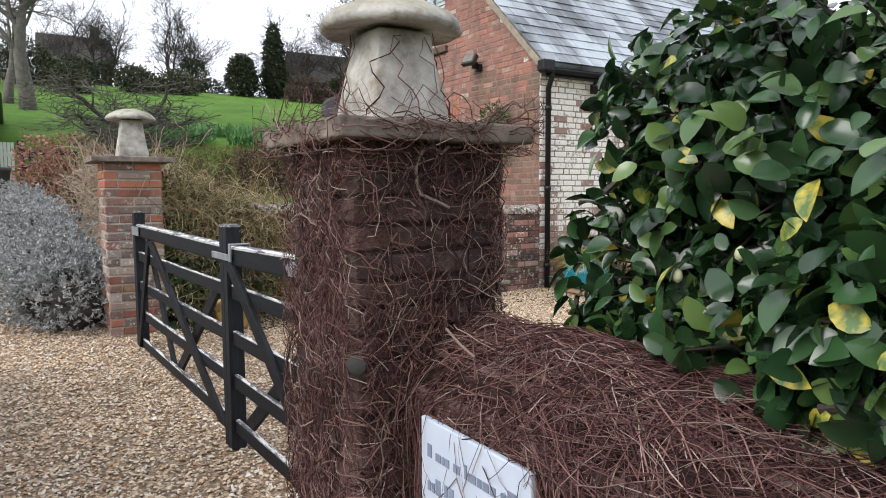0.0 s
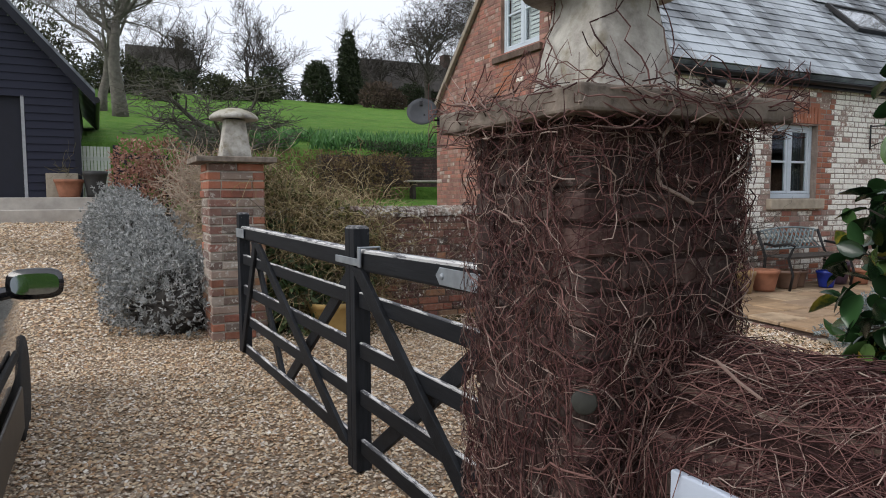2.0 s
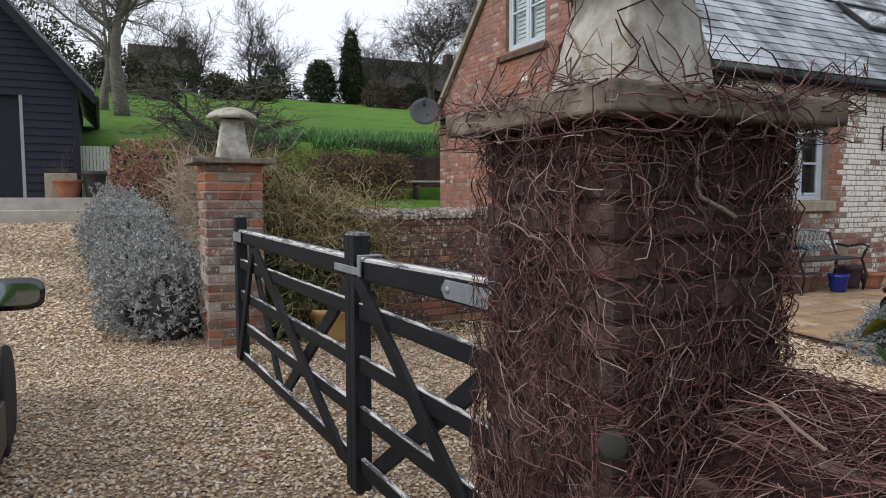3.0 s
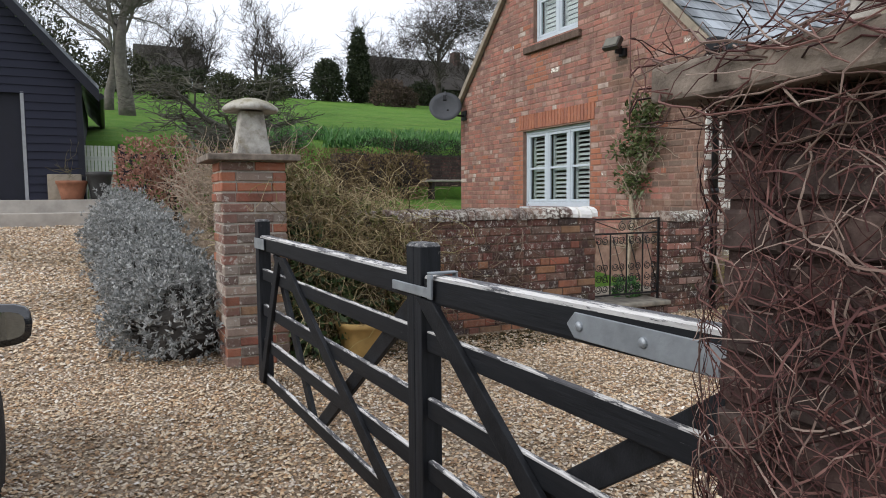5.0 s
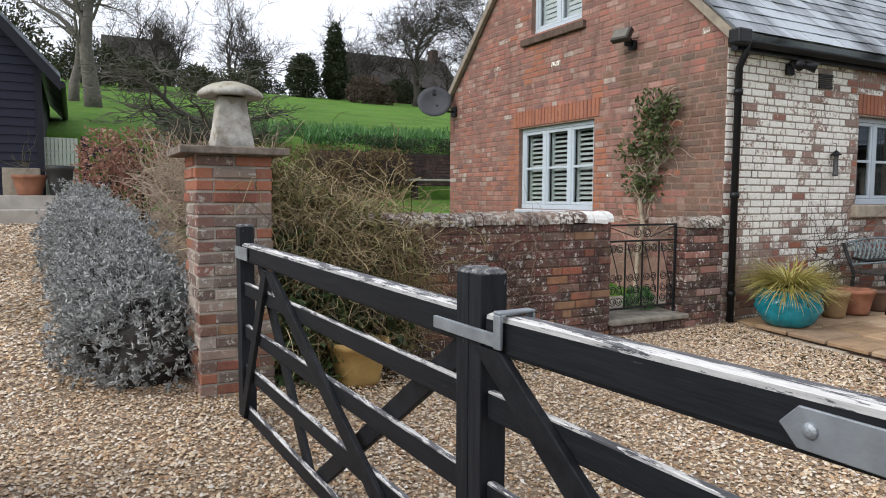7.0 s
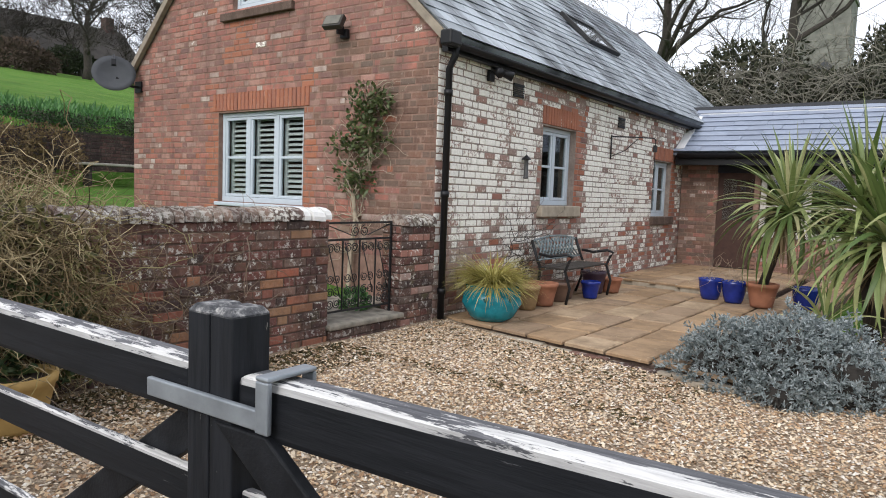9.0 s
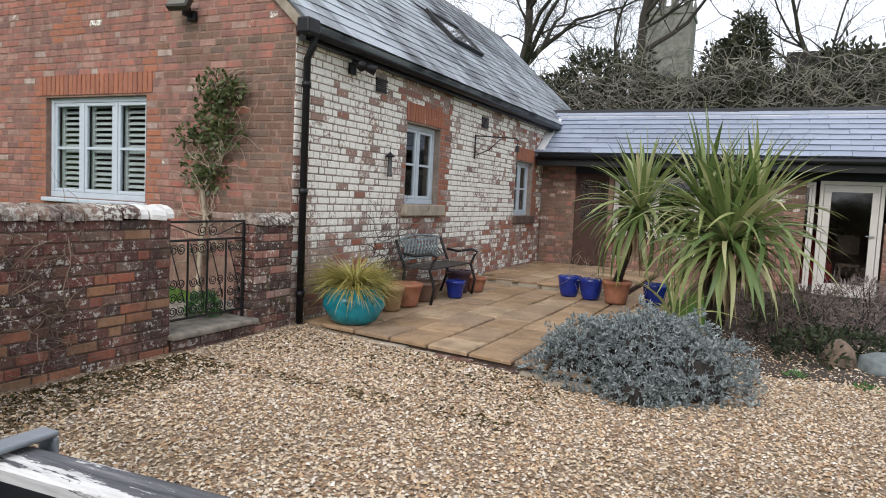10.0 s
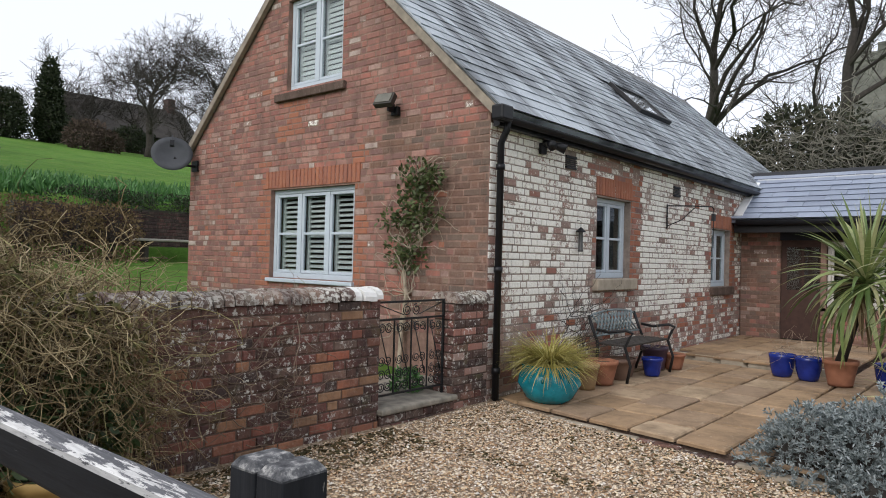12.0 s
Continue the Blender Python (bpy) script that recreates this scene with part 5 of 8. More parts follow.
part("hoop", Geo().box(GXP - 0.025, GXP - 0.0145, 3.515, 3.545, 1.217, 1.302).box(GXP - 0.025, GXP + 0.082, 3.515, 3.545, 1.302, 1.310).box(GXP + 0.074, GXP + 0.082, 3.515, 3.545, 1.228, 1.302),
     STEEL, latch, "", False, 0.003)
swing = Matrix.Translation((GXP, 3.65, 0)) @ Matrix.Rotation(radians(1.9), 4, "Z") @ Matrix.Translation((-GXP, -3.65, 0))
for ob in (far_leaf, near_leaf, latch):
    ob.matrix_basis = swing

# ---------- patio ----------
patio = thing("patio", "golden sandstone flag patio raised above the gravel", "patio", kind="structure")


def patio_edge(y):
    return 5.62 + 0.16 * (y - 4.2)


part("bed", Geo().prism([(patio_edge(3.8) + 0.05, 3.8), (13.7, 3.8), (13.7, 6.88), (patio_edge(6.88) + 0.05, 6.88)], "z", 0.0, 0.285), MORTAR_DARK, patio)
part("upper_bed", Geo().prism([(10.2, 4.6), (13.7, 4.6), (13.7, 6.86), (10.45, 6.86)], "z", 0.286, 0.38), MORTAR_DARK, patio)
rp = random.Random(3)


def flag(x0, x1, y0, y1, z, slant=0.0):
    """One flagstone; slant: how far its left side leans, to follow the patio's edge."""
    t, j, c = 0.035, 0.006, 0.012
    jit = [rp.uniform(0, 0.012) for _ in range(4)]
    a, b, e, d = x0 + j + jit[0], x1 - j - jit[1], y0 + j + jit[2], y1 - j - jit[3]
    dz, s = rp.uniform(-0.005, 0.005), slant
    g = Geo().add([(a, e, z - t), (b, e, z - t), (b, d, z - t), (a + s, d, z - t), (a, e, z + dz - c), (b, e, z + dz - c), (b, d, z + dz - c), (a + s, d, z + dz - c),
                   (a + c, e + c, z + dz), (b - c, e + c, z + dz), (b - c, d - c, z + dz), (a + s + c, d - c, z + dz)],
                  [(0, 1, 5, 4), (1, 2, 6, 5), (2, 3, 7, 6), (3, 0, 4, 7), (4, 5, 9, 8), (5, 6, 10, 9), (6, 7, 11, 10), (7, 4, 8, 11), (8, 9, 10, 11)])
    part("flagstone", g, FLAG, patio)


y = 3.8
while y < 6.8:
    h = min(rp.choice((0.3, 0.42, 0.42, 0.56)), 6.88 - y)
    h = 6.88 - y if 6.88 - y - h < 0.2 else h
    x, first = patio_edge(y), True
    while x < 13.6:
        w = rp.choice((0.3, 0.42, 0.56, 0.56, 0.7)) + (0.16 if first else 0.0)
        up = x > 10.2 and y > 4.4
        flag(x, min(x + w, 13.7), y, y + h, 0.415 if up else 0.325, patio_edge(y + h) - patio_edge(y) if first else 0.0)
        x, first = x + w, False
    y += h
y = 3.82
while y < 6.8:
    w = rp.uniform(0.2, 0.5)
    x = patio_edge(y + w / 2) - 0.02
    part("edging_stone", box(x - rp.uniform(0.03, 0.07), x + 0.045, y, y + w - 0.015, 0.1, 0.262 + rp.uniform(-0.012, 0.012)), SILL if rp.random() < 0.75 else OLD, patio, "", False, 0.012)
    y += w
for k in range(6):
    part("edging_stone", box(10.17 + 0.04 * k, 10.24 + 0.04 * k, 4.6 + k * 0.375, 4.6 + k * 0.375 + 0.365, 0.29, 0.41), SILL, patio, "", False, 0.01)

# ---------- gravel stones ----------
rg = np.random.default_rng(5)


def gravel(zone, density, size):
    x0, x1, y0, y1 = zone
    n = int((x1 - x0) * (y1 - y0) * density)
    p = np.stack([rg.uniform(x0, x1, n), rg.uniform(y0, y1, n)], 1)
    ok = ~((p[:, 0] > 5.55 + 0.16 * (p[:, 1] - 4.2)) & (p[:, 1] > 3.8)) & ~((p[:, 1] > 6.78) & (p[:, 0] > 0.72))
    ok &= ~((p[:, 0] > 0.9) & (p[:, 0] < 1.3) & (p[:, 1] < 2.1))
    p = p[ok]
    n = len(p)
    z = np.array([ground_z(a, b) for a, b in p]) + 0.02 + rg.uniform(-0.003, 0.016, n)
    s = size * rg.uniform(0.55, 1.35, (n, 1)) * np.stack([rg.uniform(0.8, 1.3, n), rg.uniform(0.6, 1.0, n), rg.uniform(0.4, 0.7, n)], 1)
    a, t = rg.uniform(0, 6.28, n), rg.normal(0, 0.3, n)
    base = np.array([[1, 0, 0], [0, 1, 0], [-1, 0, 0], [0, -1, 0], [0.1, 0.15, 1], [0, 0, -1]])
    loc = base[None] * s[:, None] + rg.normal(0, 0.16, (n, 6, 3)) * s[:, None]
    loc[:, :, 2] += loc[:, :, 0] * t[:, None]
    c, d = np.cos(a)[:, None], np.sin(a)[:, None]
    out = np.stack([loc[:, :, 0] * c - loc[:, :, 1] * d + p[:, :1], loc[:, :, 0] * d + loc[:, :, 1] * c + p[:, 1:], loc[:, :, 2] + z[:, None]], 2)
    f = np.array([[0, 1, 4], [1, 2, 4], [2, 3, 4], [3, 0, 4]])
    return out.reshape(-1, 3), (np.arange(n)[:, None, None] * 6 + f[None]).reshape(-1, 3)


for zone, density, size in (((-1.3, 2.4, 1.6, 6.9), 3300, 0.0112), ((2.4, 6.4, 2.0, 6.8), 3000, 0.0116), ((-1.5, 0.7, 6.9, 10.5), 1300, 0.016), ((-2.2, 0.4, 10.5, 15.2), 700, 0.02), ((6.4, 9.0, -1.2, 3.3), 1700, 0.0135), ((2.4, 6.4, -0.5, 2.0), 2300, 0.012)):
    v, f = gravel(zone, density, size)
    tagged(bulk("gravel_stones", v, f, STONE, drive), kind="stuff")

# ---------- plants round the gate ----------
CAM_LEAF = leaf_material("camellia_leaf", [(0, (0.005, 0.019, 0.008)), (0.4, (0.013, 0.044, 0.017)), (0.75, (0.034, 0.095, 0.031)), (1, (0.12, 0.20, 0.055))], 0.22, 0.5, 0.1)
ky = Tree("yellowed_camellia_leaf", 0.35, spec=0.5)
ky.color(ky.mix(ky.ramp(ky.noise(38, 3), [(0.40, 0.0), (0.60, 1.0)]), ky.ramp(ky.rand(), [(0, (0.50, 0.36, 0.035)), (1, (0.34, 0.32, 0.06))]), (0.07, 0.13, 0.03)))
YELLOW_LEAF = ky.m
BUD = plain_material("pale_bud", (0.42, 0.42, 0.26), 0.6)


def broad_leaf(length, width, curl, fold, material, name="leaf"):
    """An oval leaf along +y with a midrib fold and a drooping tip."""
    rows = [(0.0, 0.05), (0.1, 0.55), (0.3, 0.95), (0.55, 1.0), (0.8, 0.7), (0.93, 0.32), (1.0, 0.03)]
    g = Geo()
    for t, w in rows:
        y, z, h = t * length, -curl * length * t * t, width * w / 2
        g.v += [(-h, y, z + fold * h), (0, y, z), (h, y, z + fold * h)]
    for k in range(len(rows) - 1):
        b = k * 3
        g.f += [(b, b + 1, b + 4, b + 3), (b + 1, b + 2, b + 5, b + 4)]
    return g.mesh(name, material, True)


def frame_of(out, up, roll=0.0):
    y = Vector(out).normalized()
    x = y.cross(Vector(up)).normalized() if abs(y.dot(Vector(up).normalized())) < 0.98 else Vector((1, 0, 0))
    m = Matrix((x, y, x.cross(y))).transposed().to_4x4()
    return m @ Matrix.Rotation(roll, 4, "Y")


def camellia():
    top = thing("camellia_bush", "glossy dark green camellia with some yellowing leaves", "bush")
    rr = random.Random(17)
    kinds = [broad_leaf(0.094, 0.062, c, f, CAM_LEAF) for c, f in ((0.25, 0.35), (0.1, 0.25), (0.4, 0.2), (0.15, 0.5))]
    yellow = [broad_leaf(0.092, 0.056, c, 0.3, YELLOW_LEAF) for c in (0.2, 0.4)]
    blobs = [(1.64, 1.24, 1.33, 0.36, 0.42, 0.36), (1.66, 0.98, 1.58, 0.42, 0.42, 0.42), (1.70, 0.66, 1.66, 0.52, 0.5, 0.5), (1.58, 0.30, 1.45, 0.6, 0.6, 0.62), (1.9, 0.0, 1.75, 0.6, 0.6, 0.62), (1.48, 0.75, 1.28, 0.4, 0.5, 0.26), (1.5, 0.2, 1.3, 0.5, 0.5, 0.35),
             (1.62, 1.14, 1.74, 0.36, 0.38, 0.30), (1.24, 0.48, 1.34, 0.2, 0.36, 0.19), (1.20, 0.12, 1.32, 0.22, 0.36, 0.2), (1.52, 1.22, 1.12, 0.26, 0.36, 0.2), (1.5, 0.9, 1.1, 0.24, 0.4, 0.18)]
    restm = {}
    stems = Geo()
    made = 0
    for k in range(15000):
        cx, cy, cz, rx, ry, rz = rr.choice(blobs)
        d = Vector((rr.gauss(0, 1), rr.gauss(0, 1), rr.gauss(0, 1))).normalized()
        q = 1 - 0.5 * rr.random() ** 1.5
        p = Vector((cx + d.x * rx * q, cy + d.y * ry * q, cz + d.z * rz * q))
        if p.z < 0.8 or p.x < 1.08 or (p.x < 1.30 and p.z < 1.17):
            continue
        out = (d * 0.35 + Vector((rr.gauss(0, 0.75), rr.gauss(0, 0.75), rr.gauss(-0.2, 0.6)))).normalized()
        low = p.z < 1.32
        old = rr.random() < (0.1 if p.x < 1.22 else 0.2 if low else 0.03)
        me = rr.choice(yellow if old else kinds)
        m = Matrix.Translation(p) @ frame_of(out, (d + Vector((rr.gauss(0, 0.35), rr.gauss(0, 0.35), 0.45))), rr.gauss(0, 0.25)) @ Matrix.Scale(rr.uniform(0.42, 0.9), 4)
        if made < 300 and q > 0.86 and p.x < 1.5 and p.y > 0.3:
            ob = new("leaf", me)
            ob.parent, ob.matrix_local = top, m
            made += 1
        else:
            g = restm.setdefault(me.materials[0].name, (Geo(), me.materials[0]))[0]
            g.add([m @ v.co for v in me.vertices], [tuple(f.vertices) for f in me.polygons])
        if k % 9 == 0:
            stems.tube([(cx + rr.gauss(0, 0.1), cy + rr.gauss(0, 0.1), cz - rz * 0.6), (p.x * 0.6 + cx * 0.4, p.y * 0.6 + cy * 0.4, p.z * 0.55 + cz * 0.45), p], [0.008, 0.005, 0.002], 4)
    for g, m in restm.values():
        tagged(part("foliage", g, m, top, "", True), kind="stuff")
    stems.tube([(1.75, 0.4, 0.0), (1.72, 0.42, 0.6), (1.75, 0.45, 1.2)], [0.05, 0.04, 0.025], 8)
    part("stemwork", stems, BARKDARK, top)
    for k in range(9):
        p = Vector((1.06 + rr.uniform(0, 0.35), rr.uniform(0.45, 1.0), rr.uniform(1.12, 1.5)))
        part("bud", Geo().lathe([(0.002, 0), (0.009, 0.006), (0.011, 0.014), (0.008, 0.024), (0.001, 0.03)], p.x, p.y, p.z, 8), BUD, top, "", True)


camellia()

GREYLEAF = leaf_material("silver_grey_leaf", [(0, (0.15, 0.18, 0.18)), (0.5, (0.28, 0.325, 0.33)), (1, (0.46, 0.50, 0.51))], 0.85, 0.2, 0.1)
LAVLEAF = leaf_material("lavender_leaf", [(0, (0.17, 0.18, 0.175)), (0.5, (0.38, 0.39, 0.385)), (1, (0.62, 0.62, 0.61))], 0.85, 0.2, 0.1)
TWIG_SHADE = plain_material("dark_twig_and_shade", (0.035, 0.03, 0.025), 0.9)


def sprig_bush(name, blobs, n, size, material, label, seed, clump=0.16):
    """A mound of small sprigs, each a tuft of narrow leaves."""
    rng = np.random.default_rng(seed)
    at, way = in_blobs(rng, blobs, n, 0.22)
    keep = at[:, 2] > np.array([ground_z(x, y) for x, y in at[:, :2]]) + 0.015
    at, way = at[keep], way[keep]
    lump = noise.noise
    push = np.array([0.6 * lump((x * 2.6, y * 2.6, z * 2.6)) + 0.9 * lump((x * 7.5, y * 7.5, z * 7.5)) for x, y, z in at])[:, None]
    at = at + way * push * clump
    way = unit(way + np.array([0, 0, 0.3]) + rng.normal(size=way.shape) * 0.35)
    m = 9
    a = np.repeat(at, m, 0) + np.repeat(way, m, 0) * rng.uniform(0, size * 1.3, (len(at) * m, 1))
    w = np.repeat(way, m, 0) + rng.normal(size=(len(a), 3)) * 0.75
    v, f = blades(rng, a, w, size * rng.uniform(0.6, 1.25, len(a)), size * 0.36, 0.2)
    top = thing(name, label, "shrub")
    tagged(bulk("foliage", v, f, material, top), kind="stuff")
    inner, rr = Geo(), random.Random(seed)
    for cx, cy, cz, rx, ry, rz in blobs:
        for k in range(int(26 + 60 * rx * ry)):
            d = Vector((rr.gauss(0, 1), rr.gauss(0, 1), abs(rr.gauss(0, 1)))).normalized()
            foot = Vector((cx + rr.gauss(0, 0.1), cy + rr.gauss(0, 0.1), ground_z(cx, cy)))
            tip = Vector((cx + d.x * rx * 0.9, cy + d.y * ry * 0.9, max(cz + d.z * rz * 0.9, foot.z + 0.05)))
            inner.tube([foot, foot.lerp(tip, 0.5) + Vector((0, 0, 0.06)), tip], [0.014, 0.009, 0.004], 4)
        # solid near-black core stands in for the shade deep inside the mound
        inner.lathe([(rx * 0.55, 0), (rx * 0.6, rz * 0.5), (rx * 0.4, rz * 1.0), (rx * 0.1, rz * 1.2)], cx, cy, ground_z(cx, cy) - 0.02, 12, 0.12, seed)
    part("woody_inside", inner, TWIG_SHADE, top)
    return top


sprig_bush("silver_shrub", [(5.85, 3.98, 0.33, 0.40, 0.38, 0.34), (5.9, 3.58, 0.33, 0.43, 0.40, 0.42), (5.9, 3.2, 0.27, 0.42, 0.40, 0.32), (5.5, 3.52, 0.2, 0.24, 0.24, 0.17), (6.25, 3.45, 0.33, 0.38, 0.48, 0.40)],
           9000, 0.03, GREYLEAF, "low mounded silver-grey shrub on the gravel", 51, 0.2)
hb = []
for k in range(11):
    t = k / 10
    y = 7.1 + 5.75 * t
    tall = 0.62 + 0.16 * min(1.0, 2.5 * t) + 0.04 * math.sin(k * 1.7)
    hb.append((0.50 - 0.30 * t + 0.05 * math.sin(k * 2.1), y, ground_z(0.4, y) + 0.28, 0.46 - 0.04 * t, 0.46, tall - 0.28))
for k in range(6):
    y = 7.2 + 1.05 * k
    hb.append((0.27 - 0.06 * k, y + 0.2, ground_z(0.2, y) + 0.16, 0.24, 0.4, 0.26))
sprig_bush("lavender_hedge", hb, 15000, 0.036, LAVLEAF, "bushy grey lavender hedge along the drive", 52, 0.2)


# tangle of winter stems over the garden wall
def tangle(name, zone, n, length, r, material, label, seed, droop=-0.12, pull_up=0.9, leaves=None, fall=0.0, curl=0.3):
    """Loose stems out of a box; fall: how much lower its top gets for each metre along x."""
    x0, x1, y0, y1, z0, z1 = zone
    rr, g = random.Random(seed), Geo()
    for k in range(n):
        x = rr.uniform(x0, x1)
        p = (x, rr.uniform(y0, y1), z0 + (z1 - fall * (x - x0) - z0) * rr.random() ** 0.8)
        pts = wander(rr, p, (rr.gauss(0, 1), rr.gauss(0, 1), rr.uniform(-0.3, pull_up)), rr.randint(6, 11), length * rr.uniform(0.06, 0.14), curl, (0, 0, droop))
        q = r * rr.choice((0.5, 0.7, 1.0))
        g.tube(pts, [q * (1 - 0.5 * i / len(pts)) for i in range(len(pts))], 3)
    top = thing(name, label, "shrub")
    tagged(part("stemwork", g, material, top), kind="stuff")
    if leaves:
        rng = np.random.default_rng(seed)
        m, mat_, size = leaves
        lx_ = rng.uniform(x0, x1, m)
        at = np.stack([lx_, rng.uniform(y0, y1, m), z0 + (z1 - fall * (lx_ - x0) - z0) * rng.random(m)], 1)
        v, f = blades(rng, at, rng.normal(size=(m, 3)), size * rng.uniform(0.6, 1.3, m), size * 0.45)
        tagged(bulk("foliage", v, f, mat_, top), kind="stuff")
    return top


OLIVE = leaf_material("olive_leaf", [(0, (0.06, 0.07, 0.02)), (0.6, (0.15, 0.14, 0.05)), (1, (0.30, 0.25, 0.10))], 0.6, 0.3, 0.2)
RUST = leaf_material("rust_beech_leaf", [(0, (0.26, 0.115, 0.085)), (0.5, (0.42, 0.205, 0.15)), (1, (0.52, 0.33, 0.26))], 0.7, 0.3, 0.2)
EVER = leaf_material("dark_evergreen_leaf", [(0, (0.018, 0.028, 0.014)), (0.6, (0.032, 0.045, 0.02)), (1, (0.05, 0.06, 0.028))], 0.7, 0.3, 0.1)
HERB = leaf_material("bulb_leaf", [(0, (0.05, 0.15, 0.045)), (0.6, (0.09, 0.24, 0.06)), (1, (0.15, 0.31, 0.09))], 0.5, 0.4, 0.2)
BARETWIG = plain_material("brown_climber_stem", (0.24, 0.175, 0.125), 0.85, 0, 0.6, 5, 0.2)
JASMINE = Tree("jasmine_stem", 0.8, spec=0.3)
JASMINE.color(JASMINE.ramp(JASMINE.rand(), [(0, (0.05, 0.035, 0.02)), (0.3, (0.17, 0.12, 0.06)), (0.6, (0.31, 0.24, 0.13)), (0.9, (0.46, 0.38, 0.23)), (1, (0.24, 0.24, 0.08))]))
tangle("winter_jasmine", (1.24, 2.35, 6.56, 7.6, 0.45, 1.78), 4200, 0.75, 0.0036, JASMINE.m, "tangled winter jasmine stems over the brick wall", 61, -0.14, 0.8, (6500, OLIVE, 0.05), 0.42, 0.62)
bush("wall_foot_greenery", [(1.55, 6.62, 0.55, 0.32, 0.2, 0.4), (1.95, 6.66, 0.75, 0.3, 0.16, 0.3), (1.4, 6.7, 1.0, 0.2, 0.2, 0.35)], 1900, 0.07, 0.034, leaf_material("wall_foot_leaf", [(0, (0.025, 0.045, 0.018)), (0.6, (0.055, 0.10, 0.035)), (1, (0.13, 0.17, 0.06))], 0.5, 0.4, 0.15), "dark green leaves among the jasmine at the wall", "plants", 67, BARKDARK)
tangle("bare_climber", (1.5, 3.6, 6.74, 6.84, 0.4, 1.3), 170, 0.75, 0.0042, BARETWIG, "bare climber stems trained on the wall", 62, -0.05, 0.4, None, 0.0, 0.55)
tangle("straw_shrub", (0.95, 2.0, 10.0, 11.6, 1.0, 1.9), 1100, 0.7, 0.006, STRAW, "pale straw-coloured twiggy shrub", 63, 0.02, 1.5)
tangle("brown_shrub", (1.3, 3.2, 8.2, 9.6, 0.7, 1.4), 1100, 0.7, 0.006, JASMINE.m, "brown twiggy shrub in the garden", 64, 0.0, 1.3, None, 0.0, 0.45)
bush("beech_hedge", [(0.55, 14.1, 2.0, 0.42, 0.5, 0.62), (1.1, 14.0, 2.05, 0.5, 0.5, 0.6), (1.6, 13.8, 1.9, 0.5, 0.5, 0.55), (0.8, 14.0, 1.75, 0.5, 0.5, 0.5)], 5200, 0.055, 0.03, RUST, "rust-brown beech hedge holding its dead leaves", "hedge", 65, BARKDARK)
bush("field_hedge", [(x, 17.0 + 0.1 * math.sin(x), 2.05, 0.7, 0.55, 0.65) for x in np.arange(2.6, 7.2, 0.8)], 9000, 0.06, 0.03, leaf_material("brown_hedge_leaf", [(0, (0.14, 0.09, 0.05)), (1, (0.25, 0.18, 0.09))], 0.8, 0.2, 0.2),
     "clipped brown hedge below the lawn", "hedge", 66, BARKDARK)

# apple tree, gnarled and pruned flat
def apple():
    """Old tree with a flat, tiered crown: limbs run level, twigs curl from them."""
    rr, trunk, limbs = random.Random(71), Geo(), Geo()
    foot = Vector((2.0, 12.0, ground_z(2.0, 12.0) - 0.1))
    pts = wander(rr, foot, (0.05, 0, 1), 6, 0.37, 0.12)
    trunk.tube(pts, [0.14, 0.12, 0.11, 0.10, 0.09, 0.08, 0.07], 9)

    def limb(p, d, n, st, r, lv):
        d = Vector(d)
        q, v = [Vector(p)], d.normalized()
        for _ in range(n):
            v = v + Vector((rr.gauss(0, 0.34), rr.gauss(0, 0.34), rr.gauss(0, 0.26)))
            v.z = v.z * 0.72 + (3.3 - q[-1].z) * 0.10
            v.normalize()
            q.append(q[-1] + v * st)
        limbs.tube(q, [max(r * (1 - 0.65 * i / n), 0.0055) for i in range(n + 1)], 6 if lv == 0 else 4 if lv == 1 else 3)
        if lv < 3:
            for i in range(1, n + 1):
                for _ in range(1 + (rr.random() < 0.45)):
                    dd = (q[i] - q[i - 1]).normalized()
                    limb(q[i], dd * 0.6 + Vector((rr.gauss(0, 0.8), rr.gauss(0, 0.8), rr.gauss(0.1, 0.4))), max(3, n - 2), st * 0.66, max(r * (1 - 0.6 * i / n) * 0.5, 0.006), lv + 1)

    for k in range(7):
        a = k * 0.9 + rr.uniform(-0.3, 0.3)
        limb(pts[-1 - k % 3], (math.cos(a), math.sin(a), rr.uniform(0.0, 0.4)), 6, 0.22, 0.055, 0)
    top = thing("apple_tree", "bare gnarled spreading apple tree", "tree")
    part("trunk", trunk, BARK, top, "", True)
    part("crown", limbs, plain_material("lichened_branch", (0.12, 0.115, 0.09), 0.9, 0, 0.6, 9, 0.4), top)


apple()

# retaining wall below the lawn
ret = thing("retaining_wall", "dark mossy retaining wall below the sloping lawn", "wall", kind="structure")
rc = part("wall_core", box(5.0, 16.5, 17.45, 17.9, 0.9, 2.62), plain_material("mossy_wall_mortar", (0.07, 0.065, 0.05), 0.95, 0, 0.5, 3, 0.5), ret)
lay_bricks(rc, (5.0, 17.45, 0), 0, 6.0, 1.3, lambda u: 2.62, lambda u, z: DARKB, lambda u, z: False, [], seed=72)
bush("wall_top_hedge", [(x, 17.75, 2.75, 0.75, 0.5, 0.28) for x in np.arange(6.3, 12, 0.9)], 6000, 0.05, 0.025, EVER, "dark clipped hedge on the retaining wall", "hedge", 73)
bench_far = thing("garden_bench", "weathered plain plank garden bench", "bench")
bz = ground_z(8, 16.9)
part("seat", box(7.1, 8.7, 16.75, 17.1, bz + 0.43, bz + 0.48), PALE, bench_far, "", False, 0.01)
for x in (7.25, 8.5):
    part("leg", box(x, x + 0.07, 16.8, 17.05, bz - 0.05, bz + 0.43), BARKDARK, bench_far)
rng = np.random.default_rng(74)
n = 9000
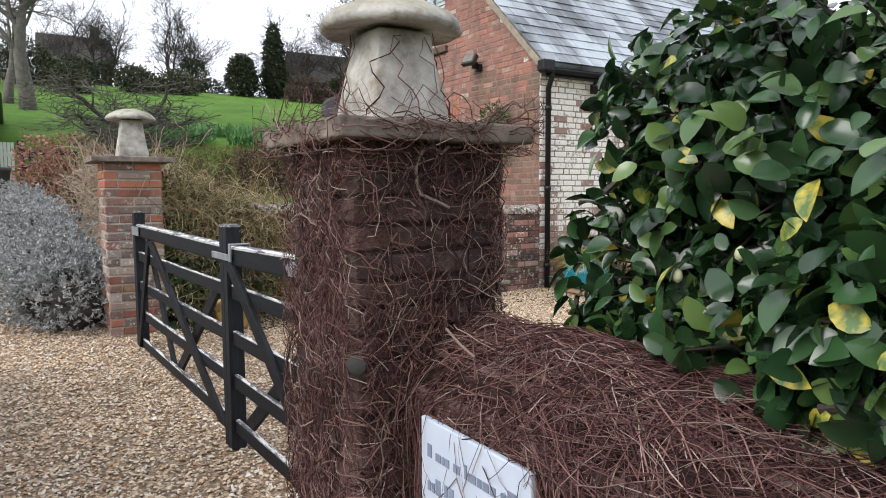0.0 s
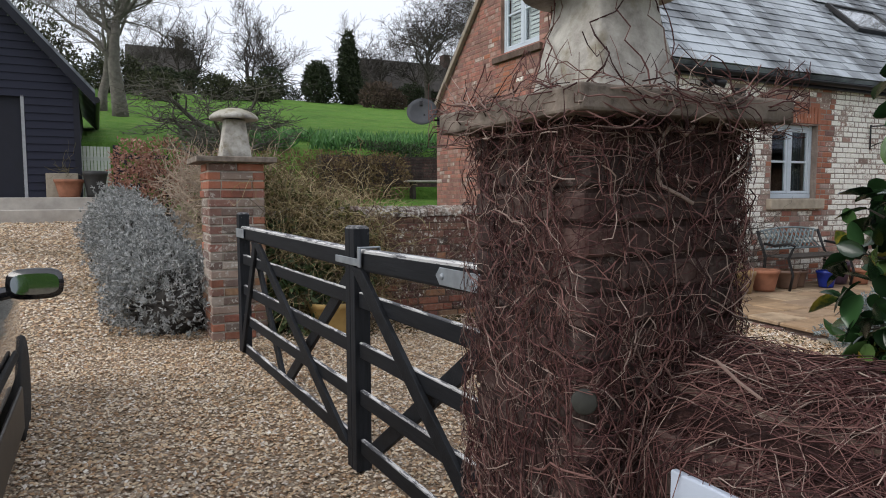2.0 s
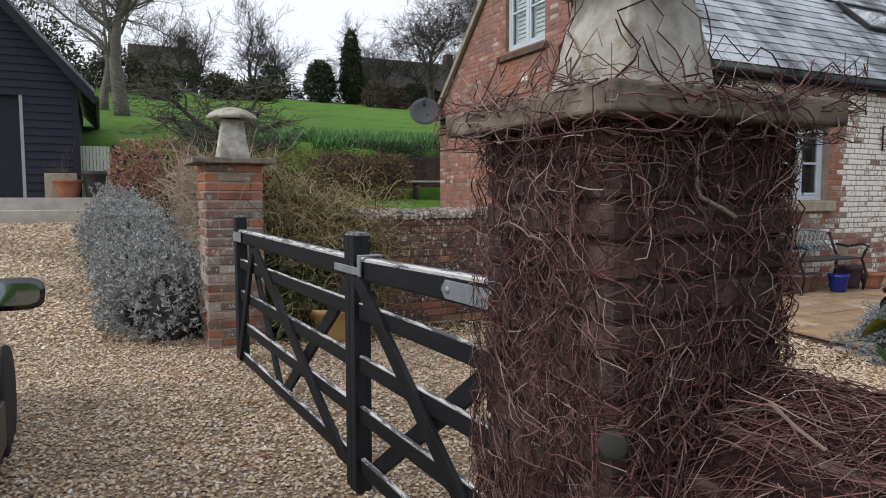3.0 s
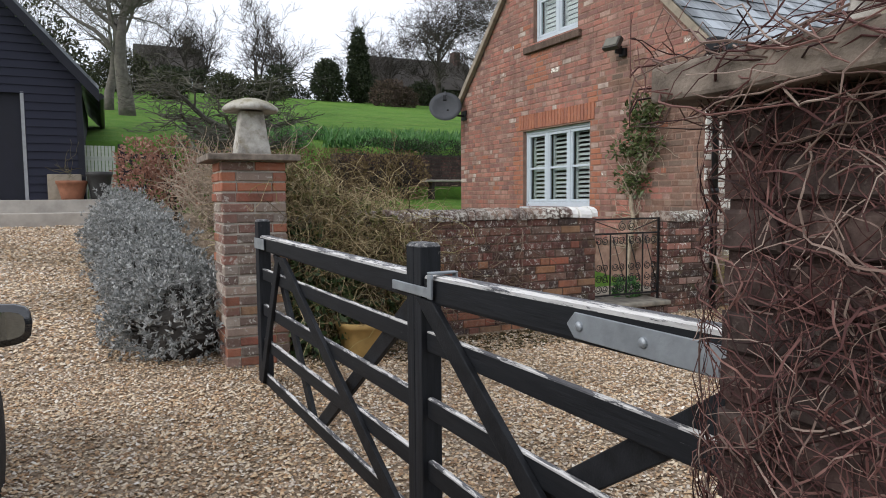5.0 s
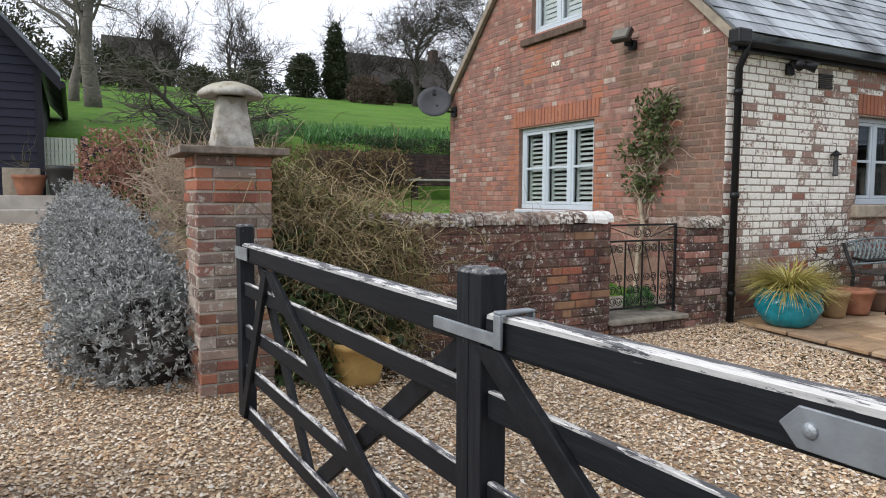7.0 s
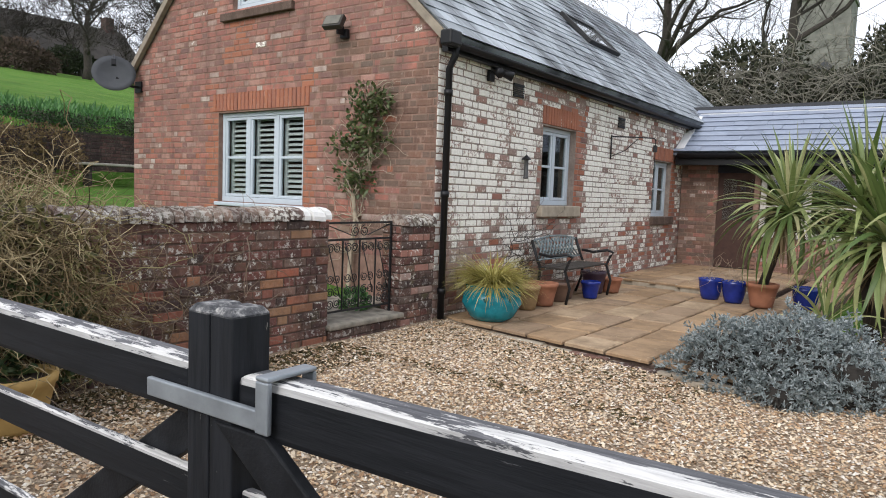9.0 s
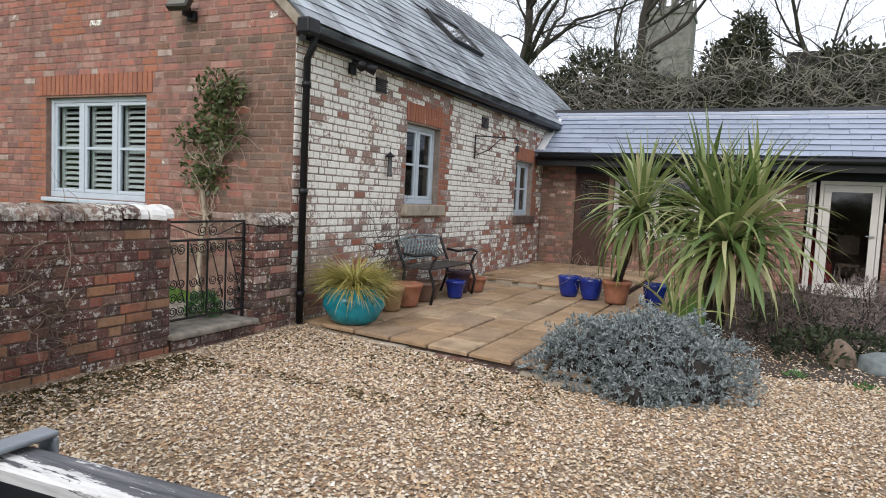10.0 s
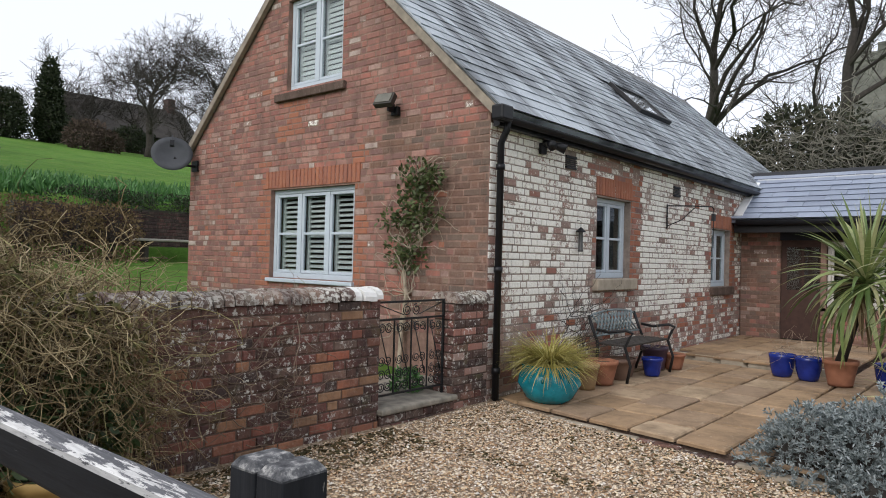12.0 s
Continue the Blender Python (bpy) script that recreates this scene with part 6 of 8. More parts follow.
hx, hy = rng.uniform(2.0, 13.0, n), 18.2 + 3.2 * rng.random(n) ** 1.5
keep = np.array([noise.noise((a * 0.7, b * 1.1, 0.0)) > -0.12 for a, b in zip(hx, hy)])
hx, hy = hx[keep], hy[keep]
at = np.stack([hx, hy, [ground_z(a, b) for a, b in zip(hx, hy)]], 1)
v, f = blades(rng, at, np.array([0, 0, 1.0]) + rng.normal(size=at.shape) * 0.35, rng.uniform(0.2, 0.42, len(at)), 0.045, 0.4)
daff = thing("bulb_leaves", "clumps of green bulb leaves at the lawn's foot", "plants", kind="stuff")
bulk("foliage", v, f, HERB, daff)

# ---------- garage ----------
garage = thing("garage", "navy weatherboarded garage with a slate roof", "garage")
GY, GZ, GXR, GXL = 16.0, 1.55, -0.36, -6.4
gmid = (GXR + GXL) / 2


def garage_top(x):
    return 3.72 + 1.12 * (min(x - GXL, GXR - x))


part("front_wall", Geo().prism([(-1.3, 1.2), (GXR, 1.2), (GXR, 3.7), (-1.3, garage_top(-1.3))], "y", GY, GY + 0.15)
     .prism([(GXL, 3.5), (-1.3, 3.5), (-1.3, garage_top(-1.3)), (gmid, garage_top(gmid)), (GXL, 3.7)], "y", GY, GY + 0.15).box(GXL, -5.4, GY, GY + 0.15, 1.2, 3.5), NAVY_DARK, garage)
part("side_wall", box(GXR - 0.15, GXR, GY + 0.15, GY + 6, 1.2, 3.7), NAVY_DARK, garage)
z = GZ
while z < 6.6:
    right = GXR + 0.01 if z < 3.72 else GXR - (z - 3.72) / 1.12
    left = -1.26 if z < 3.42 else max(GXL, gmid - 1.5)
    if right - left > 0.1:
        part("weatherboard", Geo().prism([(GY - 0.004, z), (GY - 0.032, z + 0.004), (GY - 0.012, z + 0.155), (GY - 0.004, z + 0.155)], "x", left, right), NAVY, garage)
    z += 0.148
part("garage_door", box(-5.4, -1.32, GY + 0.06, GY + 0.10, 1.5, 3.49), NAVY_DARK, garage, "dark navy garage door")
part("door_frame", box(-1.32, -1.265, GY - 0.03, GY + 0.06, 1.5, 3.5), plain_material("grey_frame", (0.35, 0.36, 0.38), 0.6), garage, "pale grey door frame")
part("corner_board", box(GXR - 0.08, GXR + 0.03, GY - 0.045, GY + 0.06, 1.3, 3.7), NAVY_DARK, garage)
for sgn in (0, 1):
    e = [(GXR + 0.32, 3.40), (gmid, garage_top(gmid) + 0.12), (gmid, garage_top(gmid) + 0.34), (GXR + 0.32, 3.62)]
    if sgn:
        e = [(2 * gmid - x, z) for x, z in reversed(e)]
    part("roof", Geo().prism([(x, z + 0.02) for x, z in e], "y", GY - 0.28, GY + 6.2), SLATE, garage, "grey slate roof")
    part("barge_board", Geo().prism([(x, z - 0.06) for x, z in e], "y", GY - 0.33, GY - 0.285), NAVY_DARK, garage, "navy barge board")
part("gutter", Geo().tube([(GXR + 0.34, GY - 0.3, 3.45), (GXR + 0.34, GY + 6.2, 3.45)], 0.06, 8), PVC, garage)
apron = thing("garage_apron", "pale concrete apron with a low step", "apron", kind="structure")
part("upper_slab", box(-6.5, 0.15, 15.3, 16.0, 0.9, 1.555), PALE, apron, "", False, 0.01)
part("lower_slab", box(-6.5, 0.25, 14.75, 15.3, 0.8, 1.33), PALE, apron, "", False, 0.01)

TERRA = plain_material("terracotta", (0.36, 0.15, 0.085), 0.8, 0, 0.35, 9, 0.2)
BROWNPOT = plain_material("dull_brown_glaze", (0.17, 0.10, 0.07), 0.5, 0, 0.3, 9, 0.1)
BLUEPOT = plain_material("cobalt_glaze", (0.012, 0.03, 0.24), 0.2, 0, 0.4, 9, 0.05)
TEAL = plain_material("turquoise_glaze", (0.015, 0.30, 0.38), 0.15, 0, 0.55, 7, 0.05)
SOIL = plain_material("potting_soil", (0.05, 0.035, 0.025), 0.95)


def flower_pot(x, y, z, r, h, material, label, belly=0.0, group=""):
    top = thing("plant_pot", label, "plant pot", group)
    prof = [(r * 0.68, 0), (r * (0.72 + belly * 0.5), h * 0.12), (r * (0.84 + belly), h * 0.5), (r * (0.95 + belly * 0.4), h * 0.82), (r * 1.0, h * 0.84), (r * 1.03, h), (r * 0.92, h), (r * 0.88, h * 0.86)]
    part("body", Geo().lathe(prof, x, y, z, 24, 0.0), material, top, "", True)
    part("soil", Geo().lathe([(r * 0.885, h * 0.80), (r * 0.88, h * 0.87)], x, y, z, 16), SOIL, top)
    return top


flower_pot(-0.55, 15.6, 1.556, 0.26, 0.34, TERRA, "terracotta pot of bare stems on the garage apron")
flower_pot(-0.1, 15.5, 1.556, 0.22, 0.5, plain_material("charcoal_planter", (0.03, 0.03, 0.03), 0.6), "tall charcoal planter beside the garage")
crate = thing("wooden_planter", "weathered square planter against the garage wall", "planter")
part("box", box(-0.95, -0.4, 15.78, 15.96, 1.556, 2.02), SILL, crate, "", False, 0.01)
tangle("pot_stems", (-0.62, -0.48, 15.52, 15.66, 1.9, 2.1), 14, 0.5, 0.006, TWIGGREEN, "bare stems in the terracotta pot", 79, 0.05, 2.5)
PICKET = wood_material("silvered_picket", (0.36, 0.40, 0.34), (0.52, 0.56, 0.48), 0.85)
fence = thing("picket_gate", "silvered vertical-board garden gate", "gate")
for k in range(9):
    x = -0.36 + k * 0.062
    part("board", box(x, x + 0.052, 16.2, 16.22, 1.56, 2.58), PICKET, fence)
part("rail", box(-0.36, 0.2, 16.225, 16.26, 1.75, 1.83), PICKET, fence)
part("rail", box(-0.36, 0.2, 16.225, 16.26, 2.3, 2.38), PICKET, fence)
post = thing("gate_post", "black timber gate post and rails", "gate post")
part("post", box(0.24, 0.36, 16.2, 16.32, 1.3, 2.62), NAVY_DARK, post, "", False, 0.01)
for z in (1.75, 2.05, 2.35):
    part("rail", box(0.36, 1.3, 16.23, 16.27, z, z + 0.09), NAVY_DARK, post)
part("brace", Geo().add([(0.36, 16.22, 2.3), (0.36, 16.22, 2.4), (1.2, 16.22, 1.8), (1.2, 16.22, 1.7), (0.36, 16.2, 2.3), (0.36, 16.2, 2.4), (1.2, 16.2, 1.8), (1.2, 16.2, 1.7)],
                        [(0, 1, 2, 3), (7, 6, 5, 4), (0, 4, 5, 1), (1, 5, 6, 2), (2, 6, 7, 3), (3, 7, 4, 0)]), NAVY_DARK, post)

# ---------- car ----------
PAINT = Tree("dark_car_paint", 0.22, 0.0, 0.5)
PAINT.b.inputs["Coat Weight"].default_value = 1.0
PAINT.b.inputs["Coat Roughness"].default_value = 0.05
PAINT.color(PAINT.ramp(PAINT.noise(4, 4), [(0.3, (0.012, 0.013, 0.015)), (0.7, (0.022, 0.022, 0.024))]))
SKIRTBROWN = plain_material("brownish_dark_paint", (0.05, 0.043, 0.037), 0.45, 0, 0.5, 7, 0.2)
CARGLASS = plain_material("tinted_glass", (0.01, 0.012, 0.014), 0.05, 0, 0.1, 3, 0.0)
RUBBER = plain_material("tyre_rubber", (0.018, 0.018, 0.018), 0.85, 0, 0.3, 30, 0.4)
MIRROR = plain_material("mirror_silver", (0.25, 0.28, 0.29), 0.03, 1.0, 0.02, 3, 0.0)


def car(cx, y0, z0):
    """A dark car that faces +y, with its nearside wheels along the drive."""
    top = thing("car", "dark parked car with brownish lower panels", "car")
    st = [(0.0, 0.55, 0.62, 0.62), (0.12, 0.80, 0.50, 0.86), (0.7, 0.87, 0.36, 0.96), (1.6, 0.89, 0.32, 0.97), (2.6, 0.89, 0.32, 0.96), (3.2, 0.88, 0.34, 0.93), (3.7, 0.84, 0.38, 0.84), (4.05, 0.74, 0.44, 0.74), (4.2, 0.5, 0.5, 0.6)]
    g, n = Geo(), 14
    for y, w, lo, hi in st:
        for k in range(n):
            a = 2 * math.pi * k / n + 0.2244
            c, s = math.cos(a), math.sin(a)
            e = 0.35
            g.v.append((cx + w * math.copysign(abs(c) ** e, c), y0 + y, z0 + (lo + hi) / 2 + (hi - lo) / 2 * math.copysign(abs(s) ** e, s)))
    for i in range(len(st) - 1):
        g.f += [(i * n + k, i * n + (k + 1) % n, (i + 1) * n + (k + 1) % n, (i + 1) * n + k) for k in range(n)]
    g.f += [tuple(range(n - 1, -1, -1)), tuple(range((len(st) - 1) * n, len(st) * n))]
    part("body", g, PAINT.m, top, "", True, 0.02)
    cab = Geo()
    prof = [(0.35, 0.93), (0.85, 1.38), (1.3, 1.46), (1.95, 1.44), (2.75, 0.93)]
    for w0 in (-1, 1):
        cab.v += [(cx + w0 * (0.80 - 0.20 * (z - 0.93) / 0.5), y0 + y, z0 + z) for y, z in prof]
    k = len(prof)
    cab.f = [tuple(range(k)), tuple(range(2 * k - 1, k - 1, -1))] + [(i, i + k, (i + 1) % k + k, (i + 1) % k) for i in range(k)]
    part("cabin", cab, CARGLASS, top, "dark tinted cabin glass", False, 0.05)
    roof_g = Geo()
    for w0 in (-1, 1):
        roof_g.v += [(cx + w0 * 0.615, y0 + y, z0 + z) for y, z in ((0.82, 1.40), (1.3, 1.475), (1.98, 1.455), (1.98, 1.42), (1.3, 1.44), (0.82, 1.36))]
    roof_g.f = [tuple(range(6)), tuple(range(11, 5, -1))] + [(i, i + 6, (i + 1) % 6 + 6, (i + 1) % 6) for i in range(6)]
    part("roof", roof_g, PAINT.m, top, "", False, 0.01)
    for w0 in (-1, 1):
        xs = cx + w0 * 0.885
        part("sill_panel", box(min(xs, xs + w0 * 0.02), max(xs, xs + w0 * 0.02), y0 + 1.05, y0 + 2.9, z0 + 0.2, z0 + 0.42), SKIRTBROWN, top, "brownish side skirt", False, 0.01)
        part("door_handle", box(min(xs, xs + w0 * 0.03), max(xs, xs + w0 * 0.03), y0 + 1.5, y0 + 1.68, z0 + 0.80, z0 + 0.83), PAINT.m, top, "", False, 0.008)
        part("rub_strip", box(min(xs, xs + w0 * 0.018), max(xs, xs + w0 * 0.018), y0 + 0.95, y0 + 2.75, z0 + 0.58, z0 + 0.63), RUBBER, top, "black rubbing strip", False, 0.006)
        for y in (0.75, 3.3):
            wheel = new("wheel")
            wheel.parent = top
            tyre = Geo().lathe([(0.20, -0.09), (0.29, -0.09), (0.305, -0.06), (0.305, 0.06), (0.29, 0.09), (0.20, 0.09)], 0, 0, 0, 28)
            rim = Geo().lathe([(0.02, 0.06), (0.06, 0.075), (0.18, 0.05), (0.205, 0.085), (0.205, -0.08)], 0, 0, 0, 20)
            for nm, gg_, mt in (("tyre", tyre, RUBBER), ("rim", rim, STEEL)):
                ob = part(nm, gg_, mt, wheel, "", True)
                ob.matrix_local = pose(cx + w0 * 0.79, y0 + y, z0 + 0.305, 0, 90 * w0, 0)
        mir = new("wing_mirror")
        mir.parent = top
        mx, my, mz = cx + w0 * 1.02, y0 + 2.33, z0 + 0.985
        shell = Geo()
        for yy, sc in ((0.0, 1.0), (0.05, 0.98), (0.10, 0.75), (0.13, 0.3)):
            for q in range(16):
                a = 2 * math.pi * q / 16
                c, s = math.cos(a), math.sin(a)
                shell.v.append((mx + 0.108 * sc * math.copysign(abs(c) ** 0.6, c), my + yy, mz + 0.066 * sc * math.copysign(abs(s) ** 0.6, s)))
        shell.f = [(i * 16 + q, i * 16 + (q + 1) % 16, (i + 1) * 16 + (q + 1) % 16, (i + 1) * 16 + q) for i in range(3) for q in range(16)] + [tuple(range(15, -1, -1)), tuple(range(48, 64))]
        part("shell", shell, PAINT.m, mir, "", True)
        gl_ = Geo()
        for yy in (-0.004, -0.002):
            for q in range(16):
                a = 2 * math.pi * q / 16
                c, s = math.cos(a), math.sin(a)
                gl_.v.append((mx + 0.090 * math.copysign(abs(c) ** 0.6, c), my + yy, mz + 0.045 * math.copysign(abs(s) ** 0.6, s)))
        gl_.f = [tuple(range(15, -1, -1)), tuple(range(16, 32))] + [(q, (q + 1) % 16, (q + 1) % 16 + 16, q + 16) for q in range(16)]
        part("mirror_glass", gl_, MIRROR, mir, "silver mirror glass")
        part("arm", Geo().tube([(cx + w0 * 0.80, my + 0.06, mz - 0.06), (mx - w0 * 0.07, my + 0.05, mz - 0.03)], 0.028, 8), PAINT.m, mir)


car(-1.34, 1.6, 0.19)

# ---------- patio things ----------
teal = flower_pot(6.24, 6.40, 0.33, 0.27, 0.36, TEAL, "round turquoise glazed pot planted with golden sedge", 0.32)
for sgn in (-1, 1):
    a = radians(200 if sgn < 0 else 250)
    part("lug", Geo().tube([(6.24 + 0.27 * math.cos(a), 6.40 + 0.27 * math.sin(a), 0.60), (6.24 + 0.31 * math.cos(a), 6.40 + 0.31 * math.sin(a), 0.58), (6.24 + 0.28 * math.cos(a), 6.40 + 0.28 * math.sin(a), 0.54)], 0.022, 8), TEAL, teal, "", True)
SEDGE = leaf_material("golden_sedge", [(0, (0.28, 0.26, 0.06)), (0.5, (0.50, 0.44, 0.13)), (1, (0.66, 0.58, 0.24))], 0.6, 0.3, 0.3)


def arching(name, parent, centre, n, length, width, material, seed, rise=1.2, segs=6, low=-0.2, high=1.45):
    """Long leaves that rise from one crown and bow over."""
    rng = random.Random(seed)
    g = Geo()
    for k in range(n):
        a, e = rng.uniform(0, 6.28), rng.uniform(low, high)
        L, w = length * rng.uniform(0.65, 1.1), width * rng.uniform(0.7, 1.2)
        p, d = Vector(centre) + Vector((rng.gauss(0, 0.03), rng.gauss(0, 0.03), rng.gauss(0, 0.03))), Vector((math.cos(a) * math.cos(e), math.sin(a) * math.cos(e), math.sin(e) * rise)).normalized()
        side = d.cross(Vector((0, 0, 1)) if abs(d.z) < 0.97 else Vector((1, 0, 0))).normalized()
        droop = rng.uniform(0.05, 0.32) * 6 / segs
        b = len(g.v)
        for i in range(segs + 1):
            t = i / segs
            q = w * (0.55 + 1.3 * t if t < 0.35 else 1.0 * (1 - ((t - 0.35) / 0.65) ** 1.8) + 0.02) / 2
            nrm = side.cross(d)
            g.v += [p - side * q + nrm * q * 0.35, p.copy(), p + side * q + nrm * q * 0.35]
            d = (d + Vector((0, 0, -droop * (0.3 + t)))).normalized()
            p = p + d * (L / segs)
        for i in range(segs):
            o = b + i * 3
            g.f += [(o, o + 1, o + 4, o + 3), (o + 1, o + 2, o + 5, o + 4)]
    return tagged(part(name, g, material, parent, "", True), kind="stuff")


sedge = thing("golden_sedge", "arching golden-green sedge in the turquoise pot", "grass plant")
arching("tuft", sedge, (6.24, 6.40, 0.68), 1100, 0.54, 0.010, SEDGE, 81, 0.9, 7, 0.15, 0.85)
flower_pot(6.85, 6.62, 0.33, 0.17, 0.30, BLUEPOT, "cobalt glazed pot beside the wall")
flower_pot(7.08, 6.46, 0.33, 0.15, 0.27, plain_material("mustard_clay", (0.30, 0.19, 0.09), 0.7), "mustard-brown clay pot beside the bench")
flower_pot(7.5, 6.48, 0.33, 0.18, 0.27, TERRA, "terracotta pot beside the bench")
flower_pot(7.95, 6.5, 0.33, 0.17, 0.24, BROWNPOT, "dull brown pot under the bench")
flower_pot(8.2, 6.55, 0.33, 0.15, 0.22, BROWNPOT, "dull brown pot under the bench")
flower_pot(8.5, 6.32, 0.33, 0.13, 0.22, BLUEPOT, "cobalt pot by the bench legs")
flower_pot(9.0, 6.5, 0.33, 0.17, 0.3, plain_material("plum_glaze", (0.06, 0.035, 0.06), 0.3), "plum-dark glazed pot at the bench end")
flower_pot(9.25, 6.35, 0.33, 0.15, 0.2, TERRA, "small terracotta pot at the bench end")
for x, y in ((9.75, 5.16), (9.66, 4.84), (9.75, 4.02)):
    flower_pot(x, y, 0.33, 0.155, 0.28, BLUEPOT, "cobalt blue glazed pot on the flags", 0.08, "cobalt pots on the patio")
flower_pot(9.55, 4.48, 0.33, 0.19, 0.30, TERRA, "terracotta pot holding a palm lily")
for x, y, s in ((9.75, 5.16, 91), (9.66, 4.84, 92), (9.0, 6.5, 93)):
    tangle("dry_plant", (x - 0.08, x + 0.08, y - 0.08, y + 0.08, 0.6, 0.66), 26, 0.35, 0.004, STRAW, "dry winter stems in a pot", s, 0.0, 2.0)


def cast_bench():
    top = thing("cast_iron_bench", "old cast-iron bench with lattice back and slats", "bench")
    x0, x1, yb, yf, z0 = 7.72, 8.95, 6.72, 6.26, 0.33
    GREYIRON = plain_material("grey_green_iron", (0.24, 0.29, 0.30), 0.55, 0.1, 0.4, 14, 0.3)
    for x in (x0, x1):
        arm = [(x, yf + 0.02, z0), (x, yf - 0.02, z0 + 0.2), (x, yf + 0.05, z0 + 0.40), (x, yf, z0 + 0.52), (x, yf - 0.04, z0 + 0.57), (x, yf + 0.04, z0 + 0.60), (x, yf + 0.25, z0 + 0.56), (x, yb - 0.05, z0 + 0.58)]
        part("arm", Geo().tube(arm, 0.018, 7), IRON, top, "", True)
        part("leg", Geo().tube([(x, yb + 0.02, z0), (x, yb - 0.06, z0 + 0.22), (x, yb - 0.07, z0 + 0.42), (x, yb, z0 + 0.58), (x, yb + 0.06, z0 + 0.74)], 0.02, 7), IRON, top, "", True)
    for k in range(7):
        y = yf + 0.04 + k * 0.058
        part("slat", box(x0 + 0.01, x1 - 0.01, y, y + 0.045, z0 + 0.405, z0 + 0.428), BARKDARK, top, "", False, 0.005)
    fr = Geo().tube([(x0, yb - 0.02, z0 + 0.50), (x1, yb - 0.02, z0 + 0.50)], 0.013, 6)
    fr.tube([(x0, yb + 0.06, z0 + 0.72)] + [(x0 + (x1 - x0) * t, yb + 0.065, z0 + 0.73 + 0.05 * math.sin(math.pi * t)) for t in np.linspace(0.1, 0.9, 9)] + [(x1, yb + 0.06, z0 + 0.72)], 0.015, 6)
    part("back_frame", fr, GREYIRON, top, "", True)
    lat = Geo()
    for k in range(14):
        for s in (-1, 1):
            xa = x0 + 0.04 + k * (x1 - x0 - 0.08) / 13
            xb = xa + s * 0.22
            if x0 <= xb <= x1:
                lat.tube([(xa, yb - 0.015, z0 + 0.50), ((xa + xb) / 2 + 0.02 * s, yb + 0.02, z0 + 0.62), (xb, yb + 0.06, z0 + 0.75)], 0.013, 4)
    part("back_lattice", lat, GREYIRON, top, "grey-green cast lattice", True)


cast_bench()
CORDY = leaf_material("palm_lily_leaf", [(0, (0.09, 0.155, 0.04)), (0.4, (0.20, 0.275, 0.085)), (0.75, (0.36, 0.41, 0.16)), (1, (0.58, 0.55, 0.30))], 0.45, 0.5, 0.25)


def sword_leaf(length, width, droop, material):
    g, segs, p, d = Geo(), 7, Vector((0, 0, 0)), Vector((0, 1, 0))
    for i in range(segs + 1):
        t = i / segs
        q = width * (0.5 + 1.4 * t if t < 0.35 else (1 - ((t - 0.35) / 0.65) ** 1.7) + 0.02) / 2
        g.v += [(-q, p.y, p.z + 0.35 * q), (0, p.y, p.z), (q, p.y, p.z + 0.35 * q)]
        d = (d + Vector((0, 0, -droop * (0.2 + t * 1.2)))).normalized()
        p = p + d * (length / segs)
    for i in range(segs):
        o = i * 3
        g.f += [(o, o + 1, o + 4, o + 3), (o + 1, o + 2, o + 5, o + 4)]
    return g.mesh("leaf", material, True)


SWORDS = [sword_leaf(0.95, 0.054, d, CORDY) for d in (0.04, 0.15, 0.27, 0.4, 0.55)]


def palm_lily(foot, heads, label, seed, trunk=True):
    top, rr = thing("palm_lily", label, "palm lily"), random.Random(seed)
    for hx, hy, hz, n, scale in heads:
        if trunk:
            part("trunk", Geo().tube([foot, ((foot[0] + hx) / 2 + 0.03, (foot[1] + hy) / 2, (foot[2] + hz) / 2), (hx, hy, hz)], [0.06, 0.05, 0.045], 9), BARKDARK, top, "", True)
        for k in range(n):
            t = k / n
            a, e = k * 2.39996 + rr.uniform(-0.2, 0.2), 1.45 - 1.95 * t + rr.uniform(-0.15, 0.15)
            out = Vector((math.cos(a) * math.cos(e), math.sin(a) * math.cos(e), math.sin(e)))
            me = SWORDS[min(4, max(0, int(t * 4.2 + rr.uniform(-0.6, 0.9))))]
            ob = new("leaf", me)
            ob.parent = top
            ob.matrix_local = Matrix.Translation((hx, hy, hz + 0.1 * (1 - t))) @ frame_of(out, (0, 0, 1), rr.uniform(-0.3, 0.3)) @ Matrix.Scale(scale * rr.uniform(0.75, 1.1), 4)


palm_lily((9.55, 4.48, 0.6), [(9.42, 4.22, 1.5, 130, 1.1)], "green palm lily in a terracotta pot", 83)
palm_lily((8.35, 3.2, 0.2), [(8.2, 3.12, 1.22, 130, 1.2), (8.5, 3.4, 1.55, 90, 1.12), (8.4, 2.9, 1.45, 80, 1.1)], "large many-headed green palm lily", 84)
DRY = leaf_material("dry_palm_leaf", [(0, (0.2, 0.14, 0.08)), (1, (0.36, 0.28, 0.17))], 0.8, 0.2, 0.2)
for hx, hy, hz, nm in ((9.44, 4.25, 1.45, "palm_lily"), (8.22, 3.14, 1.15, "palm_lily.001"), (8.42, 2.95, 1.35, "palm_lily.001")):
    arching("dry_skirt", bpy.data.objects[nm], (hx, hy, hz), 46, 0.7, 0.035, DRY, 86, 1.0, 6, -1.45, -0.5)
palm_lily((7.7, 3.55, 0.3), [(7.7, 3.55, 0.42, 34, 0.75)], "young palm lily low in the bed", 85, False)
